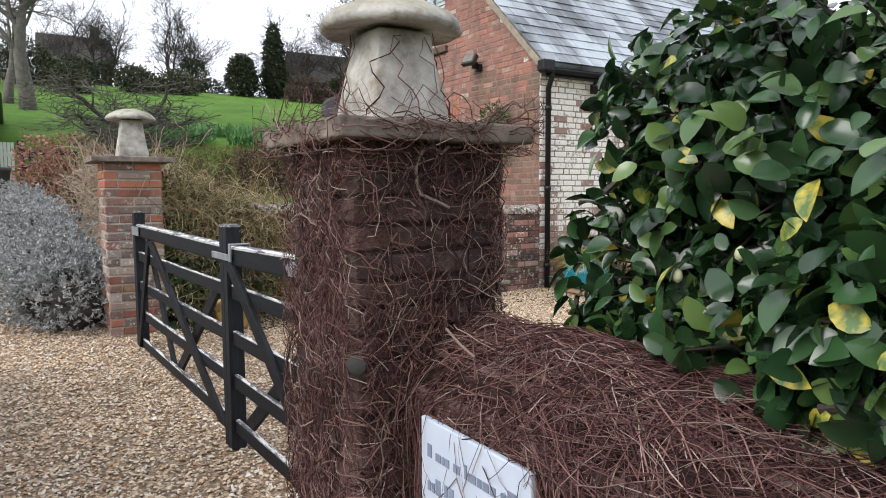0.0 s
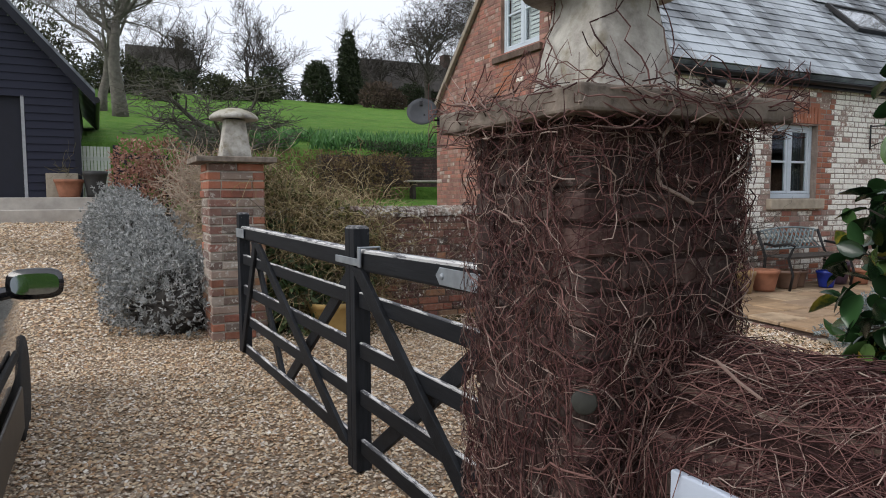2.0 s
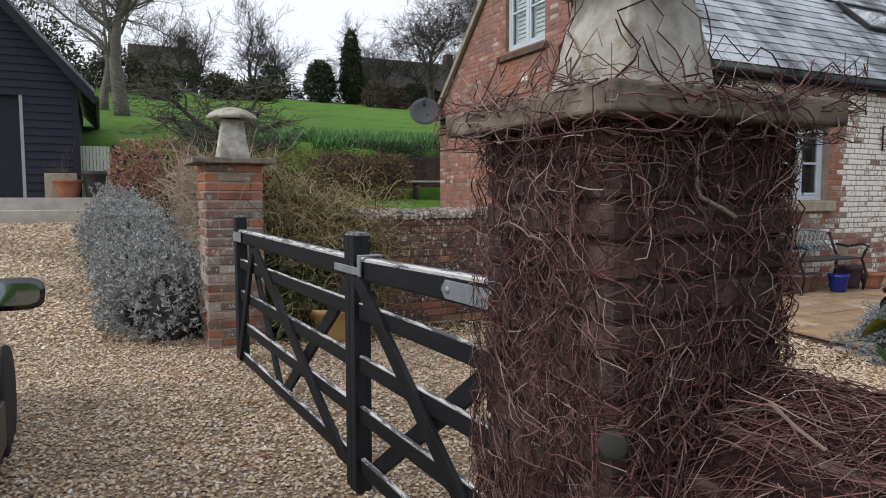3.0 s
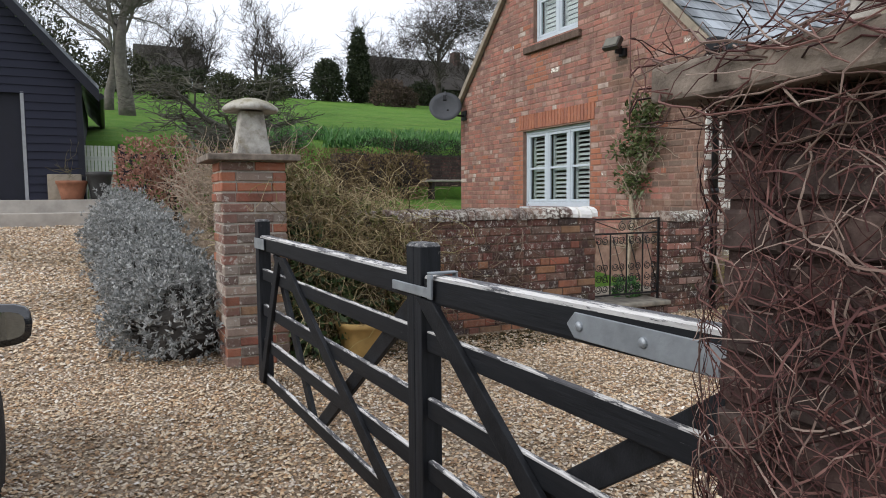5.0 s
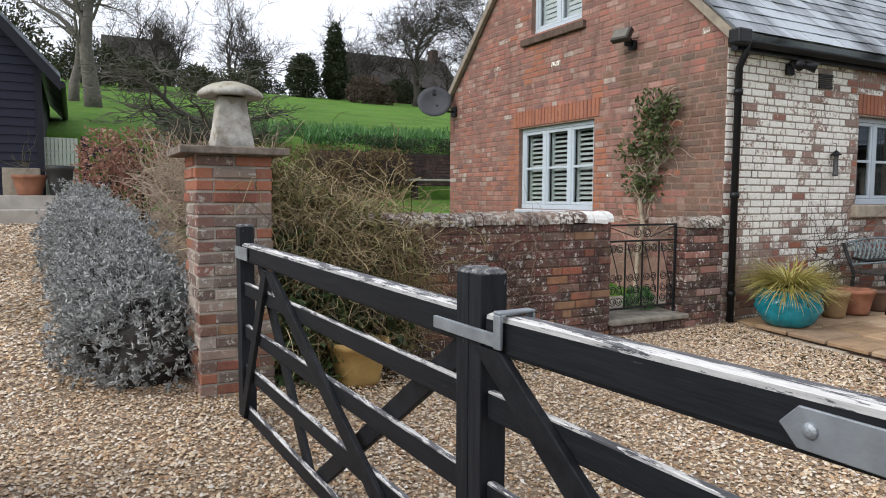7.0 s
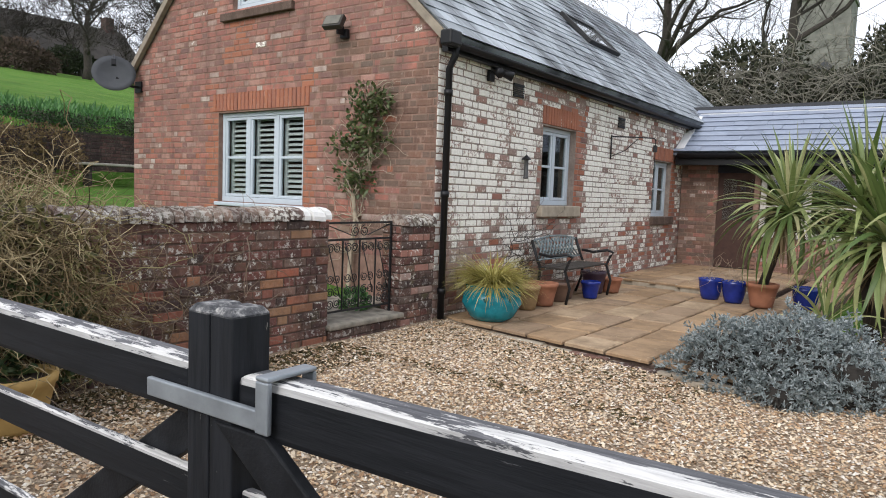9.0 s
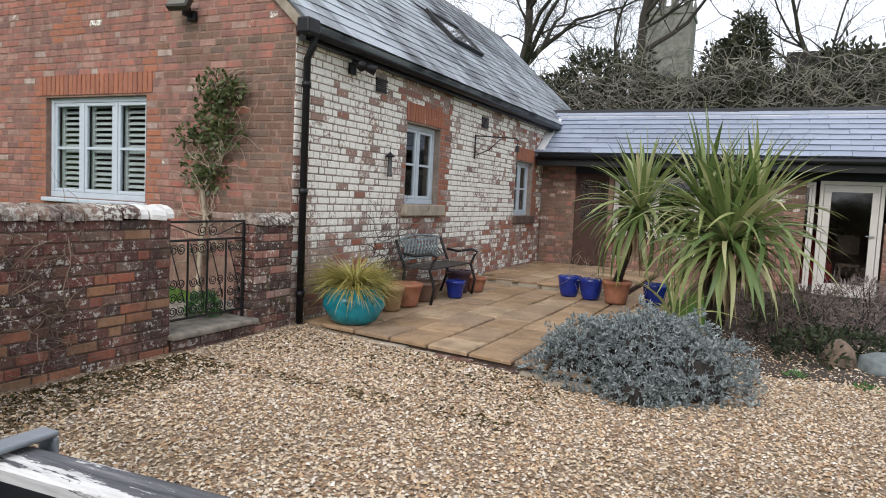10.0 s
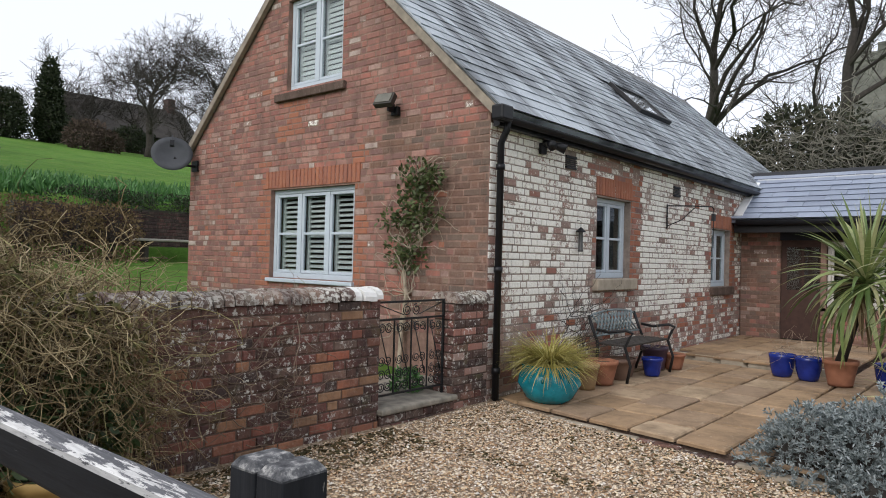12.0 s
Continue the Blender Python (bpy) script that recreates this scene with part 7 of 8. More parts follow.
bush("dead_lavender", [(8.7, 2.3, 0.45, 0.5, 0.45, 0.4), (8.4, 2.7, 0.4, 0.4, 0.4, 0.35)], 2600, 0.07, 0.012, leaf_material("dry_lavender", [(0, (0.13, 0.10, 0.09)), (1, (0.22, 0.17, 0.15))], 0.9, 0.1, 0.1), "dry brown lavender in the flower bed", "shrub", 86, TWIG_SHADE)
bush("dead_lavender", [(9.6, 1.75, 0.5, 0.6, 0.5, 0.42), (9.9, 1.2, 0.45, 0.55, 0.5, 0.38)], 3000, 0.07, 0.012, leaf_material("dry_mauve_stalks", [(0, (0.17, 0.13, 0.13)), (1, (0.27, 0.22, 0.21))], 0.9, 0.1, 0.1), "dry mauve-brown lavender in the flower bed", "shrub", 87, TWIG_SHADE)
bush("bed_greenery", [(7.9, 2.3, 0.28, 0.45, 0.35, 0.22), (8.3, 1.9, 0.28, 0.4, 0.4, 0.22), (9.4, 2.5, 0.3, 0.4, 0.4, 0.28)], 2400, 0.06, 0.028, EVER, "dark green low plants in the bed", "plants", 88)
bush("gravel_tuft", [(7.0, 2.45, 0.2, 0.09, 0.09, 0.06)], 160, 0.05, 0.012, HERB, "small green tuft in the gravel", "plants", 89, group="tufts in the gravel")
bush("gravel_tuft", [(6.9, 1.95, 0.2, 0.08, 0.09, 0.06)], 160, 0.05, 0.012, HERB, "small green tuft in the gravel", "plants", 90, group="tufts in the gravel")
bush("gravel_tuft", [(6.75, 1.45, 0.2, 0.08, 0.08, 0.05)], 140, 0.05, 0.012, HERB, "small green tuft in the gravel", "plants", 94, group="tufts in the gravel")
part_soil = tagged(part("flower_bed", Geo().prism([(7.2, 1.4), (9.2, 0.9), (13.6, 0.9), (13.6, 3.28), (7.0, 3.28), (6.9, 2.6)], "z", 0.0, 0.235), SOIL), "dark soil flower bed", "flower bed", kind="structure")


def boulder(x, y, z, rx, ry, rz, label, seed, material):
    g, rr = Geo().lathe([(0.5, -0.6), (0.95, -0.3), (1.0, 0.1), (0.8, 0.6), (0.45, 0.88), (0.08, 1.0)], 0, 0, 0, 11, 0.14, seed), random.Random(seed)
    g.v = [(x + a * rx, y + b * ry, z + c * rz) for a, b, c in g.v]
    return tagged(part("boulder", g, material, None, "", True), label, "boulder")


boulder(7.75, 1.72, 0.24, 0.3, 0.24, 0.16, "pale grey-green boulder edging the bed", 5, plain_material("grey_green_stone", (0.22, 0.25, 0.25), 0.95, 0, 0.6, 9, 0.8))
boulder(7.75, 2.08, 0.24, 0.14, 0.15, 0.24, "upright brown stone in the bed", 6, plain_material("brown_bed_stone", (0.23, 0.165, 0.12), 0.95, 0, 0.7, 11, 0.9))
chim = thing("chimney_pot", "buff clay chimney pot used as an ornament", "chimney pot")
part("body", Geo().lathe([(0.17, 0), (0.17, 0.06), (0.14, 0.1), (0.135, 0.45), (0.15, 0.48), (0.155, 0.55), (0.13, 0.58), (0.10, 0.58), (0.10, 0.4)], 12.95, 0.78, 0.245, 20), plain_material("buff_clay", (0.5, 0.42, 0.28), 0.8, 0, 0.3, 6, 0.2), chim, "", True)

# inside the glazed door
chair = thing("red_armchair", "red armchair inside the glazed room", "armchair")
REDCLOTH = plain_material("red_cloth", (0.30, 0.03, 0.03), 0.9)
part("seat", box(15.2, 15.9, 1.6, 2.2, 0.26, 0.72), REDCLOTH, chair, "", False, 0.06)
part("backrest", box(15.8, 16.0, 1.6, 2.2, 0.72, 1.25), REDCLOTH, chair, "", False, 0.06)
table = thing("wooden_chair", "dark wooden chair inside the glazed room", "chair")
part("seat", box(14.9, 15.3, 1.2, 1.55, 0.68, 0.73), BROWNPOT, table, "", False, 0.01)
for x in (14.92, 15.24):
    for yy in (1.22, 1.49):
        part("leg", box(x, x + 0.04, yy, yy + 0.04, 0.26, 0.68), BROWNPOT, table)
part("backrest", box(15.26, 15.3, 1.2, 1.55, 0.9, 1.25), BROWNPOT, table)

# ---------- things on the house ----------
dish = thing("satellite_dish", "dark grey mesh satellite dish on the gable", "satellite dish")
DISH = plain_material("dark_dish", (0.065, 0.07, 0.08), 0.75, 0.0, 0.2, 9, 0.1)
dm = look((5.50, 12.50, 3.14), (1.5, 5.0, 5.2)) @ pose(0, 0, 0, 180, 0, 0)
bowl, n = Geo(), 28
rings = [(0.02, 0.0), (0.12, 0.010), (0.21, 0.032), (0.29, 0.062)]
for off in (0.0, -0.008):
    for r, z in rings:
        bowl.v += [(r * math.cos(2 * math.pi * i / n), 0.9 * r * math.sin(2 * math.pi * i / n), z + off) for i in range(n)]
m_ = len(rings) * n
for k in range(len(rings) - 1):
    for i in range(n):
        a, b, c, d = k * n + i, k * n + (i + 1) % n, (k + 1) * n + (i + 1) % n, (k + 1) * n + i
        bowl.f += [(a, b, c, d), (d + m_, c + m_, b + m_, a + m_)]
bowl.f += [((len(rings) - 1) * n + i, (len(rings) - 1) * n + (i + 1) % n, len(bowl.v) - n + (i + 1) % n, len(bowl.v) - n + i) for i in range(n)]
bowl.f += [tuple(range(n - 1, -1, -1)), tuple(range(m_, m_ + n))]
ob = part("bowl", bowl, DISH, dish, "", True)
ob.matrix_local = dm
ob = part("feed_arm", Geo().tube([(0, -0.25, 0.05), (0, -0.22, 0.2), (0, -0.06, 0.32)], 0.012, 6).box(-0.03, 0.03, -0.09, -0.01, 0.29, 0.36), PVC, dish)
ob.matrix_local = dm
part("bracket", Geo().tube([(5.52, 12.48, 3.1), (5.70, 12.42, 3.0), (5.86, 12.42, 3.0)], 0.02, 8).box(5.82, 5.85, 12.34, 12.5, 2.92, 3.08), PVC, dish)
flood = thing("floodlight", "small dark floodlight on the gable wall", "floodlight")
ob = part("lamp_head", Geo().box(-0.12, 0.12, -0.035, 0.035, -0.08, 0.08), plain_material("bronze_lamp", (0.045, 0.04, 0.034), 0.5, 0.2), flood, "", False, 0.01)
ob.matrix_local = pose(5.68, 8.22, 3.42, -32, 0, -80)
ob = part("lens", Geo().box(-0.10, 0.10, -0.042, -0.036, -0.06, 0.06), plain_material("lamp_glass", (0.14, 0.13, 0.10), 0.2), flood, "pale lamp glass")
ob.matrix_local = pose(5.68, 8.22, 3.42, -32, 0, -80)
part("bracket", Geo().box(5.79, 5.845, 8.14, 8.24, 3.27, 3.37).box(5.70, 5.80, 8.18, 8.21, 3.30, 3.40), PVC, flood, "", False, 0.008)
sec = thing("security_lamp", "small black twin spot lamp under the eaves", "wall lamp")
part("base", box(6.72, 6.82, 6.84, 6.888, 2.86, 2.98), PVC, sec, "", False, 0.01)
for dx in (-0.07, 0.12):
    part("spot", Geo().tube([(6.77 + dx * 0.5, 6.82, 2.98), (6.77 + dx, 6.74, 2.95), (6.77 + dx * 1.4, 6.68, 2.92)], [0.03, 0.045, 0.055], 10), PVC, sec, "", True)
feeder = thing("bird_feeder", "slim hanging bird feeder with a conical cap", "bird feeder")
part("tube", Geo().lathe([(0.03, 0), (0.032, 0.02), (0.026, 0.03), (0.026, 0.22), (0.03, 0.23)], 7.6, 6.84, 1.82, 12), plain_material("feeder_mesh", (0.1, 0.1, 0.1), 0.5, 0.5), feeder, "", True)
part("cap", Geo().lathe([(0.06, 0), (0.055, 0.012), (0.02, 0.045), (0.004, 0.06)], 7.6, 6.84, 2.05, 12), PVC, feeder, "", True)
part("hook", Geo().tube([(7.6, 6.84, 2.11), (7.6, 6.84, 2.18), (7.6, 6.89, 2.19)], 0.004, 5), IRON, feeder)
brk = thing("basket_bracket", "wrought-iron hanging basket bracket", "bracket")
part("frame", Geo().tube([(10.22, 6.87, 2.22), (10.22, 6.87, 2.58)], 0.012, 6).tube([(10.22, 6.87, 2.56), (10.5, 6.62, 2.57), (10.75, 6.4, 2.57), (10.78, 6.38, 2.53)], 0.010, 6)
     .tube([(10.22, 6.87, 2.26), (10.4, 6.72, 2.36), (10.55, 6.58, 2.55)], 0.008, 6), IRON, brk, "", True)
part("ornament", Geo().tube([(10.76, 6.38, 2.53), (10.76, 6.38, 1.95)], 0.006, 5).box(10.72, 10.80, 6.36, 6.40, 2.36, 2.46), IRON, brk)


def wall_climber():
    top, rr = thing("wall_climber", "leafy-topped climber with pale bare stem on the gable", "climbing plant"), random.Random(95)
    pale = plain_material("pale_climber_bark", (0.42, 0.35, 0.26), 0.9, 0, 0.4, 20, 0.3)
    g = Geo()
    main = [(5.72, 7.95, 0.45), (5.78, 7.98, 0.9), (5.78, 7.92, 1.3), (5.77, 7.96, 1.55), (5.78, 7.82, 1.78), (5.78, 7.72, 1.9), (5.78, 7.74, 2.1), (5.78, 7.75, 2.5)]
    g.tube(main, [0.028, 0.026, 0.024, 0.022, 0.02, 0.016, 0.012, 0.006], 8)
    for k in range(80):
        p = Vector(rr.choice(main[1:]))
        pts = wander(rr, p, (0, rr.gauss(0, 1), rr.uniform(0.0, 1.0)), rr.randint(5, 9), 0.085, 0.35, (0.02, 0, 0.05))
        pts = [Vector((min(max(q.x, 5.70), 5.82), min(max(q.y, 7.1), 8.35), min(q.z, 2.75))) for q in pts]
        r = rr.choice((0.003, 0.005, 0.008))
        g.tube(pts, [r * (1 - 0.6 * i / len(pts)) for i in range(len(pts))], 4)
    part("stemwork", g, pale, top)
    rng = np.random.default_rng(96)
    at, way = in_blobs(rng, [(5.72, 7.78, 2.48, 0.1, 0.28, 0.28), (5.72, 7.7, 2.2, 0.1, 0.3, 0.24), (5.72, 8.05, 2.1, 0.08, 0.28, 0.12), (5.74, 7.9, 1.75, 0.06, 0.35, 0.2), (5.74, 7.55, 2.55, 0.07, 0.15, 0.14)], 900, 0.9)
    v, f = blades(rng, at, way + rng.normal(size=at.shape) * 0.8, 0.055, 0.032)
    tagged(bulk("foliage", v, f, leaf_material("climber_leaf", [(0, (0.05, 0.075, 0.025)), (0.6, (0.09, 0.12, 0.04)), (1, (0.14, 0.16, 0.06))], 0.5, 0.4, 0.2), top), kind="stuff")


wall_climber()
tangle("bare_rose", (7.2, 7.75, 6.76, 6.87, 0.4, 1.2), 70, 0.7, 0.005, BARKDARK, "bare rose stems against the white wall", 97, 0.02, 1.8)


def scroll(g, x, z, r, y, turn, way=1):
    pts = [(x + way * r * (1 - 0.75 * t) * math.cos(turn + way * 4.6 * math.pi * t * 0.75), y, z + r * (1 - 0.75 * t) * math.sin(turn + way * 4.6 * math.pi * t * 0.75)) for t in np.linspace(0, 1, 18)]
    g.tube(pts, 0.005, 5)


iron = thing("iron_garden_gate", "black wrought-iron scrollwork garden gate", "gate")
x0, x1, yg = 4.42, 5.28, 6.97
for x in (x0, x1):
    part("stile", box(x - 0.009, x + 0.009, yg - 0.009, yg + 0.009, 0.456, 1.325), IRON, iron)
for z in (1.315, 1.165, 0.53):
    part("rail", box(x0 + 0.01, x1 - 0.01, yg - 0.007, yg + 0.007, z - 0.009, z + 0.009), IRON, iron)
for k in range(1, 4):
    x = x0 + k * (x1 - x0) / 4
    part("bar", box(x - 0.006, x + 0.006, yg - 0.006, yg + 0.006, 0.54, 1.155), IRON, iron)
for k in range(4):
    g = Geo()
    xa = x0 + (k + 0.5) * (x1 - x0) / 4
    for z, w in ((1.09, 1), (0.82, -1), (0.70, 1), (0.60, -1)):
        scroll(g, xa - 0.04, z, 0.045, yg, 0.5 * k, w)
        scroll(g, xa + 0.04, z, 0.045, yg, 2.2 + k, -w)
    g.tube([(xa - 0.08, yg, 1.14), (xa, yg, 0.9), (xa + 0.08, yg, 0.66)], 0.005, 5)
    part("scrollwork", g, IRON, iron, "", True)
g = Geo()
for w in (-1, 1):
    scroll(g, 4.85 + 0.06 * w, 1.24, 0.055, yg, 1.57, w)
    g.tube([(4.85 + 0.1 * w, yg, 1.2), (4.85 + 0.42 * w, yg, 1.30)], 0.005, 5)
part("crest_scroll", g, IRON, iron, "", True)
bush("step_fern", [(5.1, 7.25, 0.52, 0.16, 0.12, 0.12)], 420, 0.06, 0.02, HERB, "small green fern behind the iron gate", "fern", 98)

# ---------- trees and distance ----------
bare_tree("lawn_tree", (0.75, 27.0, ground_z(0.75, 27)), 8.0, 0.28, 1.0, "large bare grey-barked tree on the lawn", 101, BARK, 5, 0.25, (0, 0), 7, (3, 5))
bare_tree("lawn_tree", (0.2, 29.5, ground_z(0.2, 29.5)), 9.0, 0.19, 0.85, "second bare grey-barked tree behind", 102, BARK, 4, 0.5, (-0.05, 0), 6, (3, 5))
hill = [(22.5, 48.0, 10.0, 0.30, 103, 1.0), (27.0, 49.0, 10.5, 0.32, 104, 1.0), (11.0, 56.0, 8.0, 0.18, 105, 0.7), (7.0, 58.0, 7.0, 0.16, 106, 0.7), (19.5, 58.0, 8.0, 0.18, 107, 0.7), (30.5, 60.0, 9.0, 0.22, 108, 0.8), (14.0, 60.0, 7.5, 0.16, 109, 0.7), (-5.0, 44.0, 11.0, 0.3, 117, 0.8), (4.0, 62.0, 9.0, 0.2, 118, 0.8),
        (24.5, 53.0, 6.5, 0.14, 141, 0.8), (28.5, 54.0, 6.0, 0.14, 142, 0.8), (5.5, 55.0, 6.5, 0.14, 143, 0.8), (12.3, 54.0, 5.5, 0.12, 144, 0.8), (20.8, 54.5, 6.0, 0.13, 145, 0.8)]
for x, y, h, r, s, sp in hill:
    bare_tree("hilltop_tree", (x, y, ground_z(x, y)), h, r, sp, "bare winter tree on the hilltop", s, BARKDARK, 5 if r > 0.28 else 4, 0.25, (0, 0), 5, (3, 5), 0.011)


def evergreen(name, blobs, n, label, seed, size=0.3, mat_=EVER):
    return bush(name, blobs, n, size, size * 0.45, mat_, label, "evergreen", seed, BARKDARK, 0.5)


gh = ground_z(17, 50)
evergreen("cypress", [(17.0, 50, gh + 1.6, 0.85, 0.85, 1.7), (17.0, 50, gh + 3.2, 0.7, 0.7, 1.6), (17.0, 50, gh + 4.4, 0.4, 0.4, 1.1)], 5200, "tall dark column-shaped cypress", 111, 0.22)
evergreen("clipped_yew", [(14.6, 50, gh + 1.2, 1.15, 1.1, 1.5), (14.6, 50, gh + 2.1, 0.85, 0.85, 0.9)], 4200, "rounded dark clipped yew", 112, 0.2)
bush("russet_shrub", [(18.2, 47, ground_z(18, 47) + 0.7, 1.4, 1.0, 1.1), (19.4, 47, ground_z(18, 47) + 0.5, 0.9, 0.8, 0.8)], 3600, 0.2, 0.07, leaf_material("russet_twigs", [(0, (0.07, 0.05, 0.045)), (1, (0.14, 0.10, 0.08))], 0.9, 0.1, 0.1), "russet rounded shrub on the lawn's top", "shrub", 113)
evergreen("hilltop_hedge", [(x, 54 + 1.5 * math.sin(x), ground_z(x, 54) + 0.7 + 0.4 * math.sin(x * 1.7), 1.2, 0.9, 1.0 + 0.6 * math.sin(x * 2.3)) for x in np.arange(-9, 34, 1.9)], 36000, "dark mixed evergreen hedge along the hilltop", 114, 0.17)
LAURELLEAF = leaf_material("grey_green_shrub_leaf", [(0, (0.03, 0.035, 0.02)), (0.6, (0.07, 0.075, 0.04)), (1, (0.13, 0.13, 0.08))], 0.8, 0.2, 0.1)
for x, y, up, rx, ry, rz, n in ((3.0, 40, 0.7, 0.9, 0.8, 0.8, 1200), (6.8, 45, 0.7, 1.1, 0.9, 0.9, 1500), (9.2, 46, 0.6, 1.3, 0.9, 0.9, 1600), (1.0, 46, 1.2, 1.6, 1.0, 1.5, 2000), (-3.0, 40, 2.0, 2.2, 1.5, 2.4, 2800)):
    evergreen("laurel_clump", [(x, y, ground_z(x, y) + up, rx, ry, rz), (x + 0.3 * rx, y, ground_z(x, y) + 0.7 * up, 0.9 * rx, ry, 0.8 * rz)], n, "dark grey-green laurel clump on the upper lawn", 115 + int(x), 0.2, LAURELLEAF)


def cottage(name, x0, x1, y, z, h, ridge, roofm, label, windows=()):
    top = thing(name, label, "cottage")
    part("wall", box(x0, x1, y, y + 6, z - 1, z + h), MORTAR_DARK, top)
    part("roof", Geo().prism([(y - 0.6, z + h - 0.2), (y + 3, z + ridge), (y + 6.6, z + h - 0.2)], "x", x0 - 0.4, x1 + 0.4), roofm, top, "", False, 0.1)
    part("chimney", box(x1 - 1.2, x1 - 0.5, y + 2.6, y + 3.4, z + ridge - 0.8, z + ridge + 0.9), DARKB, top)
    for a, b in windows:
        w = part("window", box(a, a + 1.0, y - 0.03, y + 0.02, z + b, z + b + 1.0), FRAME, top)
        part("pane", box(a + 0.1, a + 0.9, y - 0.05, y - 0.03, z + b + 0.1, z + b + 0.9), CARGLASS, w)


THATCH = plain_material("grey_thatch", (0.05, 0.043, 0.038), 0.95, 0, 0.4, 2, 0.6)
cottage("thatched_cottage", 22.0, 31.0, 57.0, ground_z(26, 57), 2.2, 5.2, THATCH, "long thatched cottage on the hilltop", ((23.5, 0.8), (26.0, 0.8)))
cottage("hill_house", 3.0, 8.0, 66.0, ground_z(5, 66) + 0.5, 3.0, 5.6, THATCH, "grey house far up the hill", ((4.0, 1.5), (6.2, 1.5)))

# the east side, beyond the wing
BANKLEAF = leaf_material("ivy_bank_leaf", [(0, (0.02, 0.026, 0.014)), (0.6, (0.045, 0.05, 0.028)), (1, (0.09, 0.085, 0.05))], 0.7, 0.3, 0.1)
evergreen("ivy_bank", [(22.5 + 0.8 * math.sin(y * 1.3), y, 4.2 + 0.4 * math.sin(y * 0.9 + 1), 1.5, 1.1, 1.7 + 0.3 * math.sin(y * 1.9)) for y in np.arange(-7, 10.5, 1.0)], 42000, "ivy-dark shrub bank behind the wing", 121, 0.17, BANKLEAF)
evergreen("pointed_yew", [(25.5, 4.3, 4.8, 1.3, 1.2, 2.4), (25.5, 3.8, 6.2, 0.9, 0.75, 1.9)], 14000, "dark pointed yew behind the wing", 122, 0.15, BANKLEAF)
evergreen("holly", [(30.0, 14.8, 5.5, 1.3, 1.3, 2.6)], 7000, "dark rounded holly behind the roof", 123, 0.18)
tangle("bank_brambles", (19.8, 21.6, -6.5, 9.8, 3.0, 5.5), 1500, 2.4, 0.017, plain_material("pale_grey_branch", (0.24, 0.225, 0.18), 0.9, 0, 0.6, 3, 0.2), "pale bare branches over the bank", 124, -0.03, 0.7, None, 0.0, 0.6)
bare_tree("churchyard_tree", (30.0, 8.3, ground_z(30, 8)), 17.0, 0.27, 0.7, "tall dark bare tree by the church", 125, BARKDARK, 5, 0.55, (0, 0.02), 7, (3, 4), 0.008)
bare_tree("churchyard_tree", (35.0, 15.5, ground_z(35, 15)), 18.0, 0.4, 0.8, "tall forked bare tree behind the roof", 126, BARKDARK, 5, 0.3, (0, 0), 7, (3, 4), 0.008)
for x, y, s in ((33, 0.5, 127), (34, -3.0, 128), (32, -6.0, 129), (38, 10.5, 130)):
    bare_tree("churchyard_tree", (x, y, ground_z(x, y)), 12.0, 0.22, 0.65, "bare tree behind the wing", s, BARKDARK, 4, 0.3, (0, 0), 5, (3, 4))
tower = thing("church_tower", "grey stone church tower with battlements", "church tower")
TOWERSTONE = plain_material("tower_stone", (0.21, 0.205, 0.185), 0.95, 0, 0.55, 0.9, 0.4)
tx, ty, tz = 90.0, 13.0, 4.0
part("shaft", box(tx, tx + 5.6, ty, ty + 5.6, tz, 26.4), TOWERSTONE, tower, "", False, 0.1)
part("string_course", box(tx - 0.15, tx + 5.75, ty - 0.15, ty + 5.75, 25.4, 25.8), TOWERSTONE, tower)
for k in range(4):
    part("merlon", box(tx - 0.05, tx + 0.5, ty + 0.15 + k * 1.5, ty + 1.0 + k * 1.5, 26.4, 27.3), TOWERSTONE, tower)
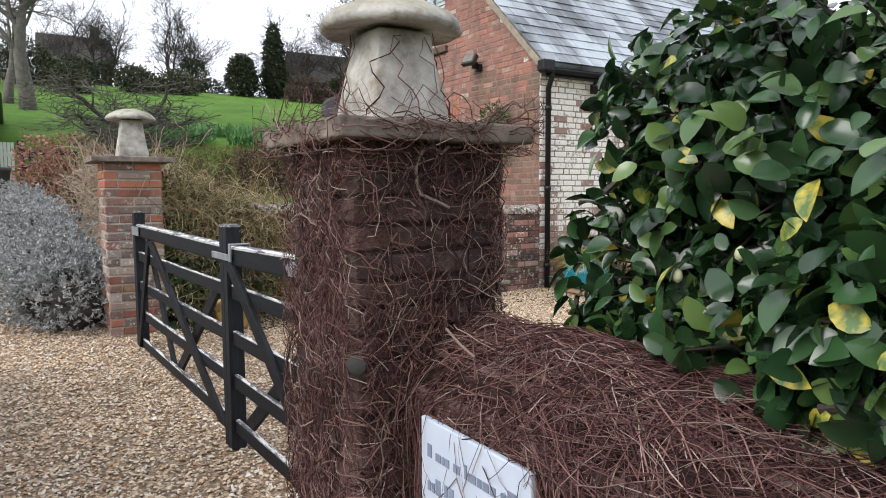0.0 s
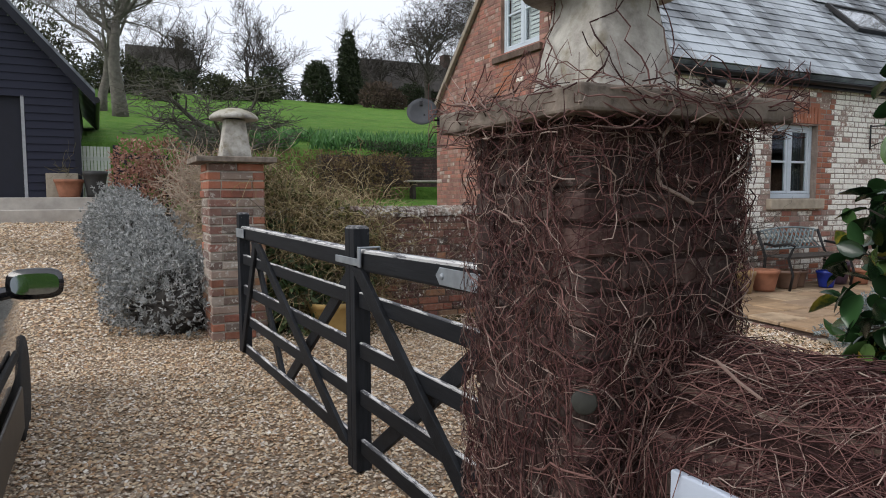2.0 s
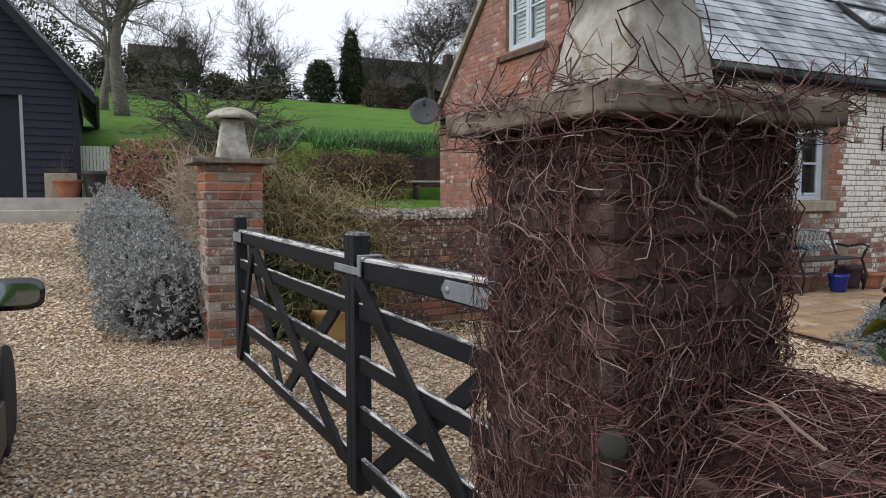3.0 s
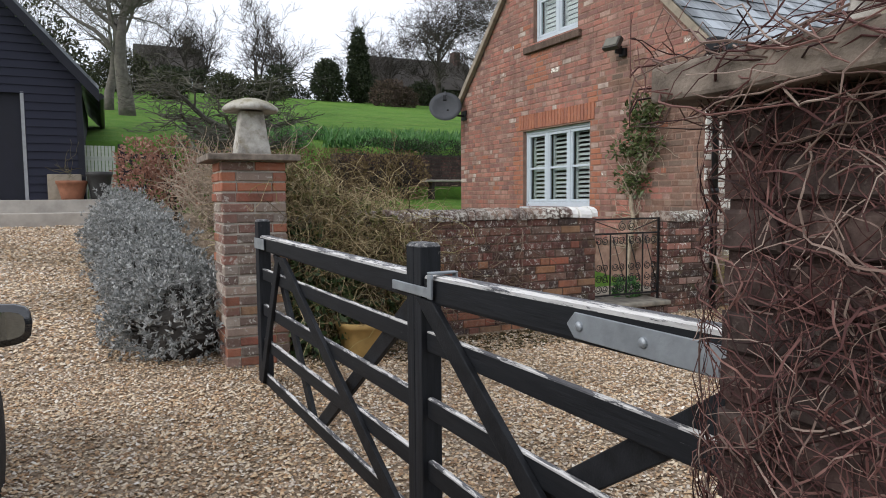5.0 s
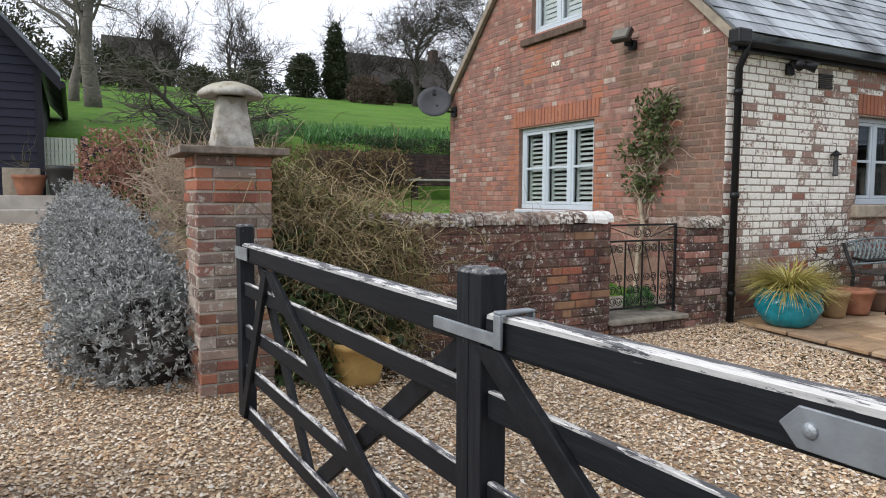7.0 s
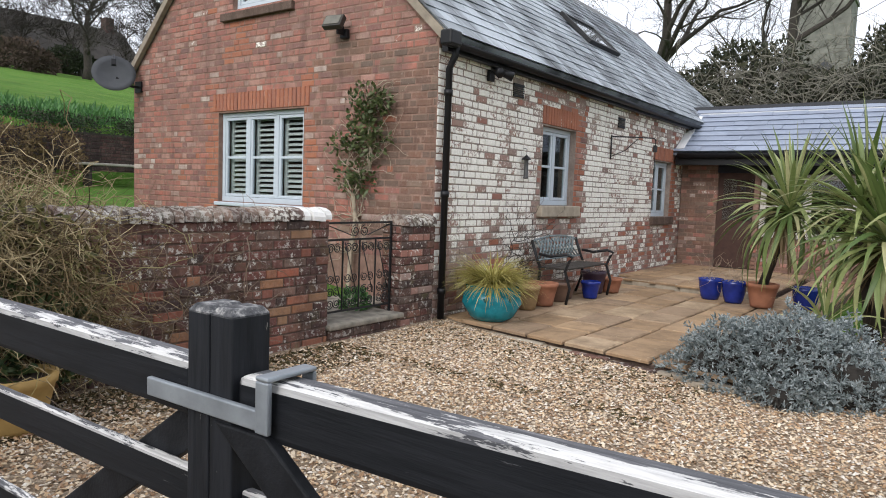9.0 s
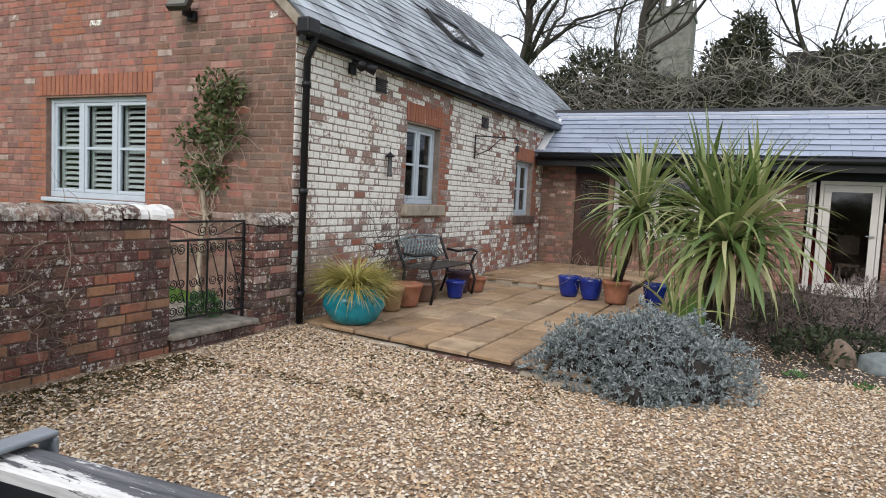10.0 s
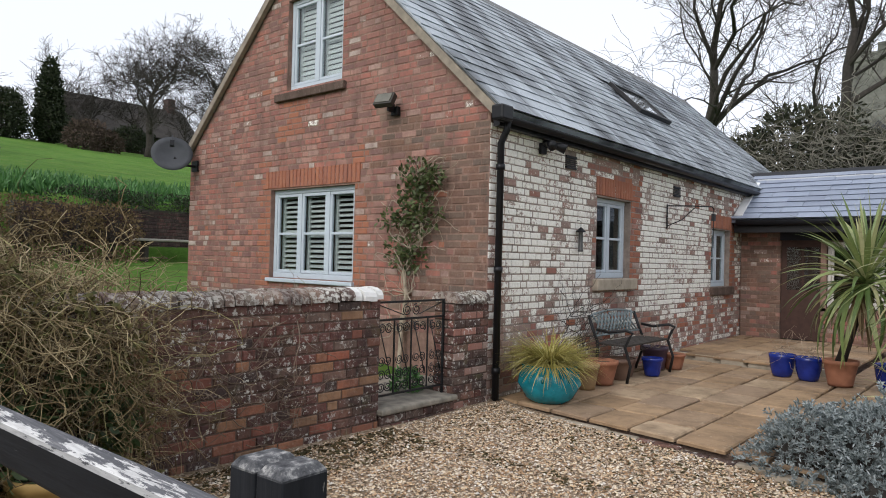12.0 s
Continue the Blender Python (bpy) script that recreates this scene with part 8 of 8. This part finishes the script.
for a in (0, 5.1):
    for b in (0, 5.1):
        part("pinnacle", Geo().lathe([(0.3, 0), (0.28, 0.9), (0.02, 2.2)], tx + 0.25 + a, ty + 0.25 + b, 26.4, 6), TOWERSTONE, tower)
part("belfry_window", Geo().prism([(ty + 1.4, 17.6), (ty + 2.3, 16.7), (ty + 3.2, 17.6), (ty + 2.3, 18.5)], "x", tx - 0.05, tx + 0.05), CARGLASS, tower)
cottage_e = thing("barn", "dark-roofed barn behind the bank", "barn")
part("wall", box(40.0, 46.0, -12.0, 2.2, 3.0, 7.0), MORTAR_DARK, cottage_e)
part("roof", Geo().prism([(39.5, 6.8), (43, 10.4), (46.5, 6.8)], "y", -12.4, 2.5), plain_material("dark_barn_roof", (0.03, 0.027, 0.026), 0.95, 0, 0.4, 1.5, 0.4, 0.1), cottage_e)

flower_pot(1.78, 6.5, 0.30, 0.21, 0.30, plain_material("ochre_clay", (0.42, 0.27, 0.09), 0.7), "ochre clay pot at the foot of the jasmine")
# leaf litter along the walls and the patio's edge
rng = np.random.default_rng(140)
n = 4500
lx = np.concatenate([rng.uniform(1.3, 4.4, n // 2), rng.uniform(4.3, 5.75, n // 2)])
ly = np.concatenate([6.75 - 0.5 * rng.random(n // 2) ** 2, rng.uniform(4.0, 6.7, n // 2)])
keep = (lx < 4.5) | (rng.random(n) ** 1.5 * 1.4 > (5.60 + 0.16 * (ly - 4.2)) - lx)
keep &= ~((lx > 4.5) & (lx > 5.55 + 0.16 * (ly - 4.2)))
lx, ly = lx[keep], ly[keep]
at = np.stack([lx, ly, [ground_z(a, b) + 0.032 for a, b in zip(lx, ly)]], 1)
v, f = blades(rng, at, np.stack([rng.normal(size=len(lx)), rng.normal(size=len(lx)), 0.15 * rng.normal(size=len(lx))], 1), rng.uniform(0.02, 0.05, len(lx)), 0.016, 0.3)
litter = thing("leaf_litter", "dark fallen leaves and moss on the gravel", "leaf litter", kind="stuff")
bulk("litter", v, f, leaf_material("fallen_leaf", [(0, (0.05, 0.035, 0.02)), (0.5, (0.08, 0.07, 0.03)), (1, (0.14, 0.08, 0.04))], 0.8, 0.2, 0.0), litter)
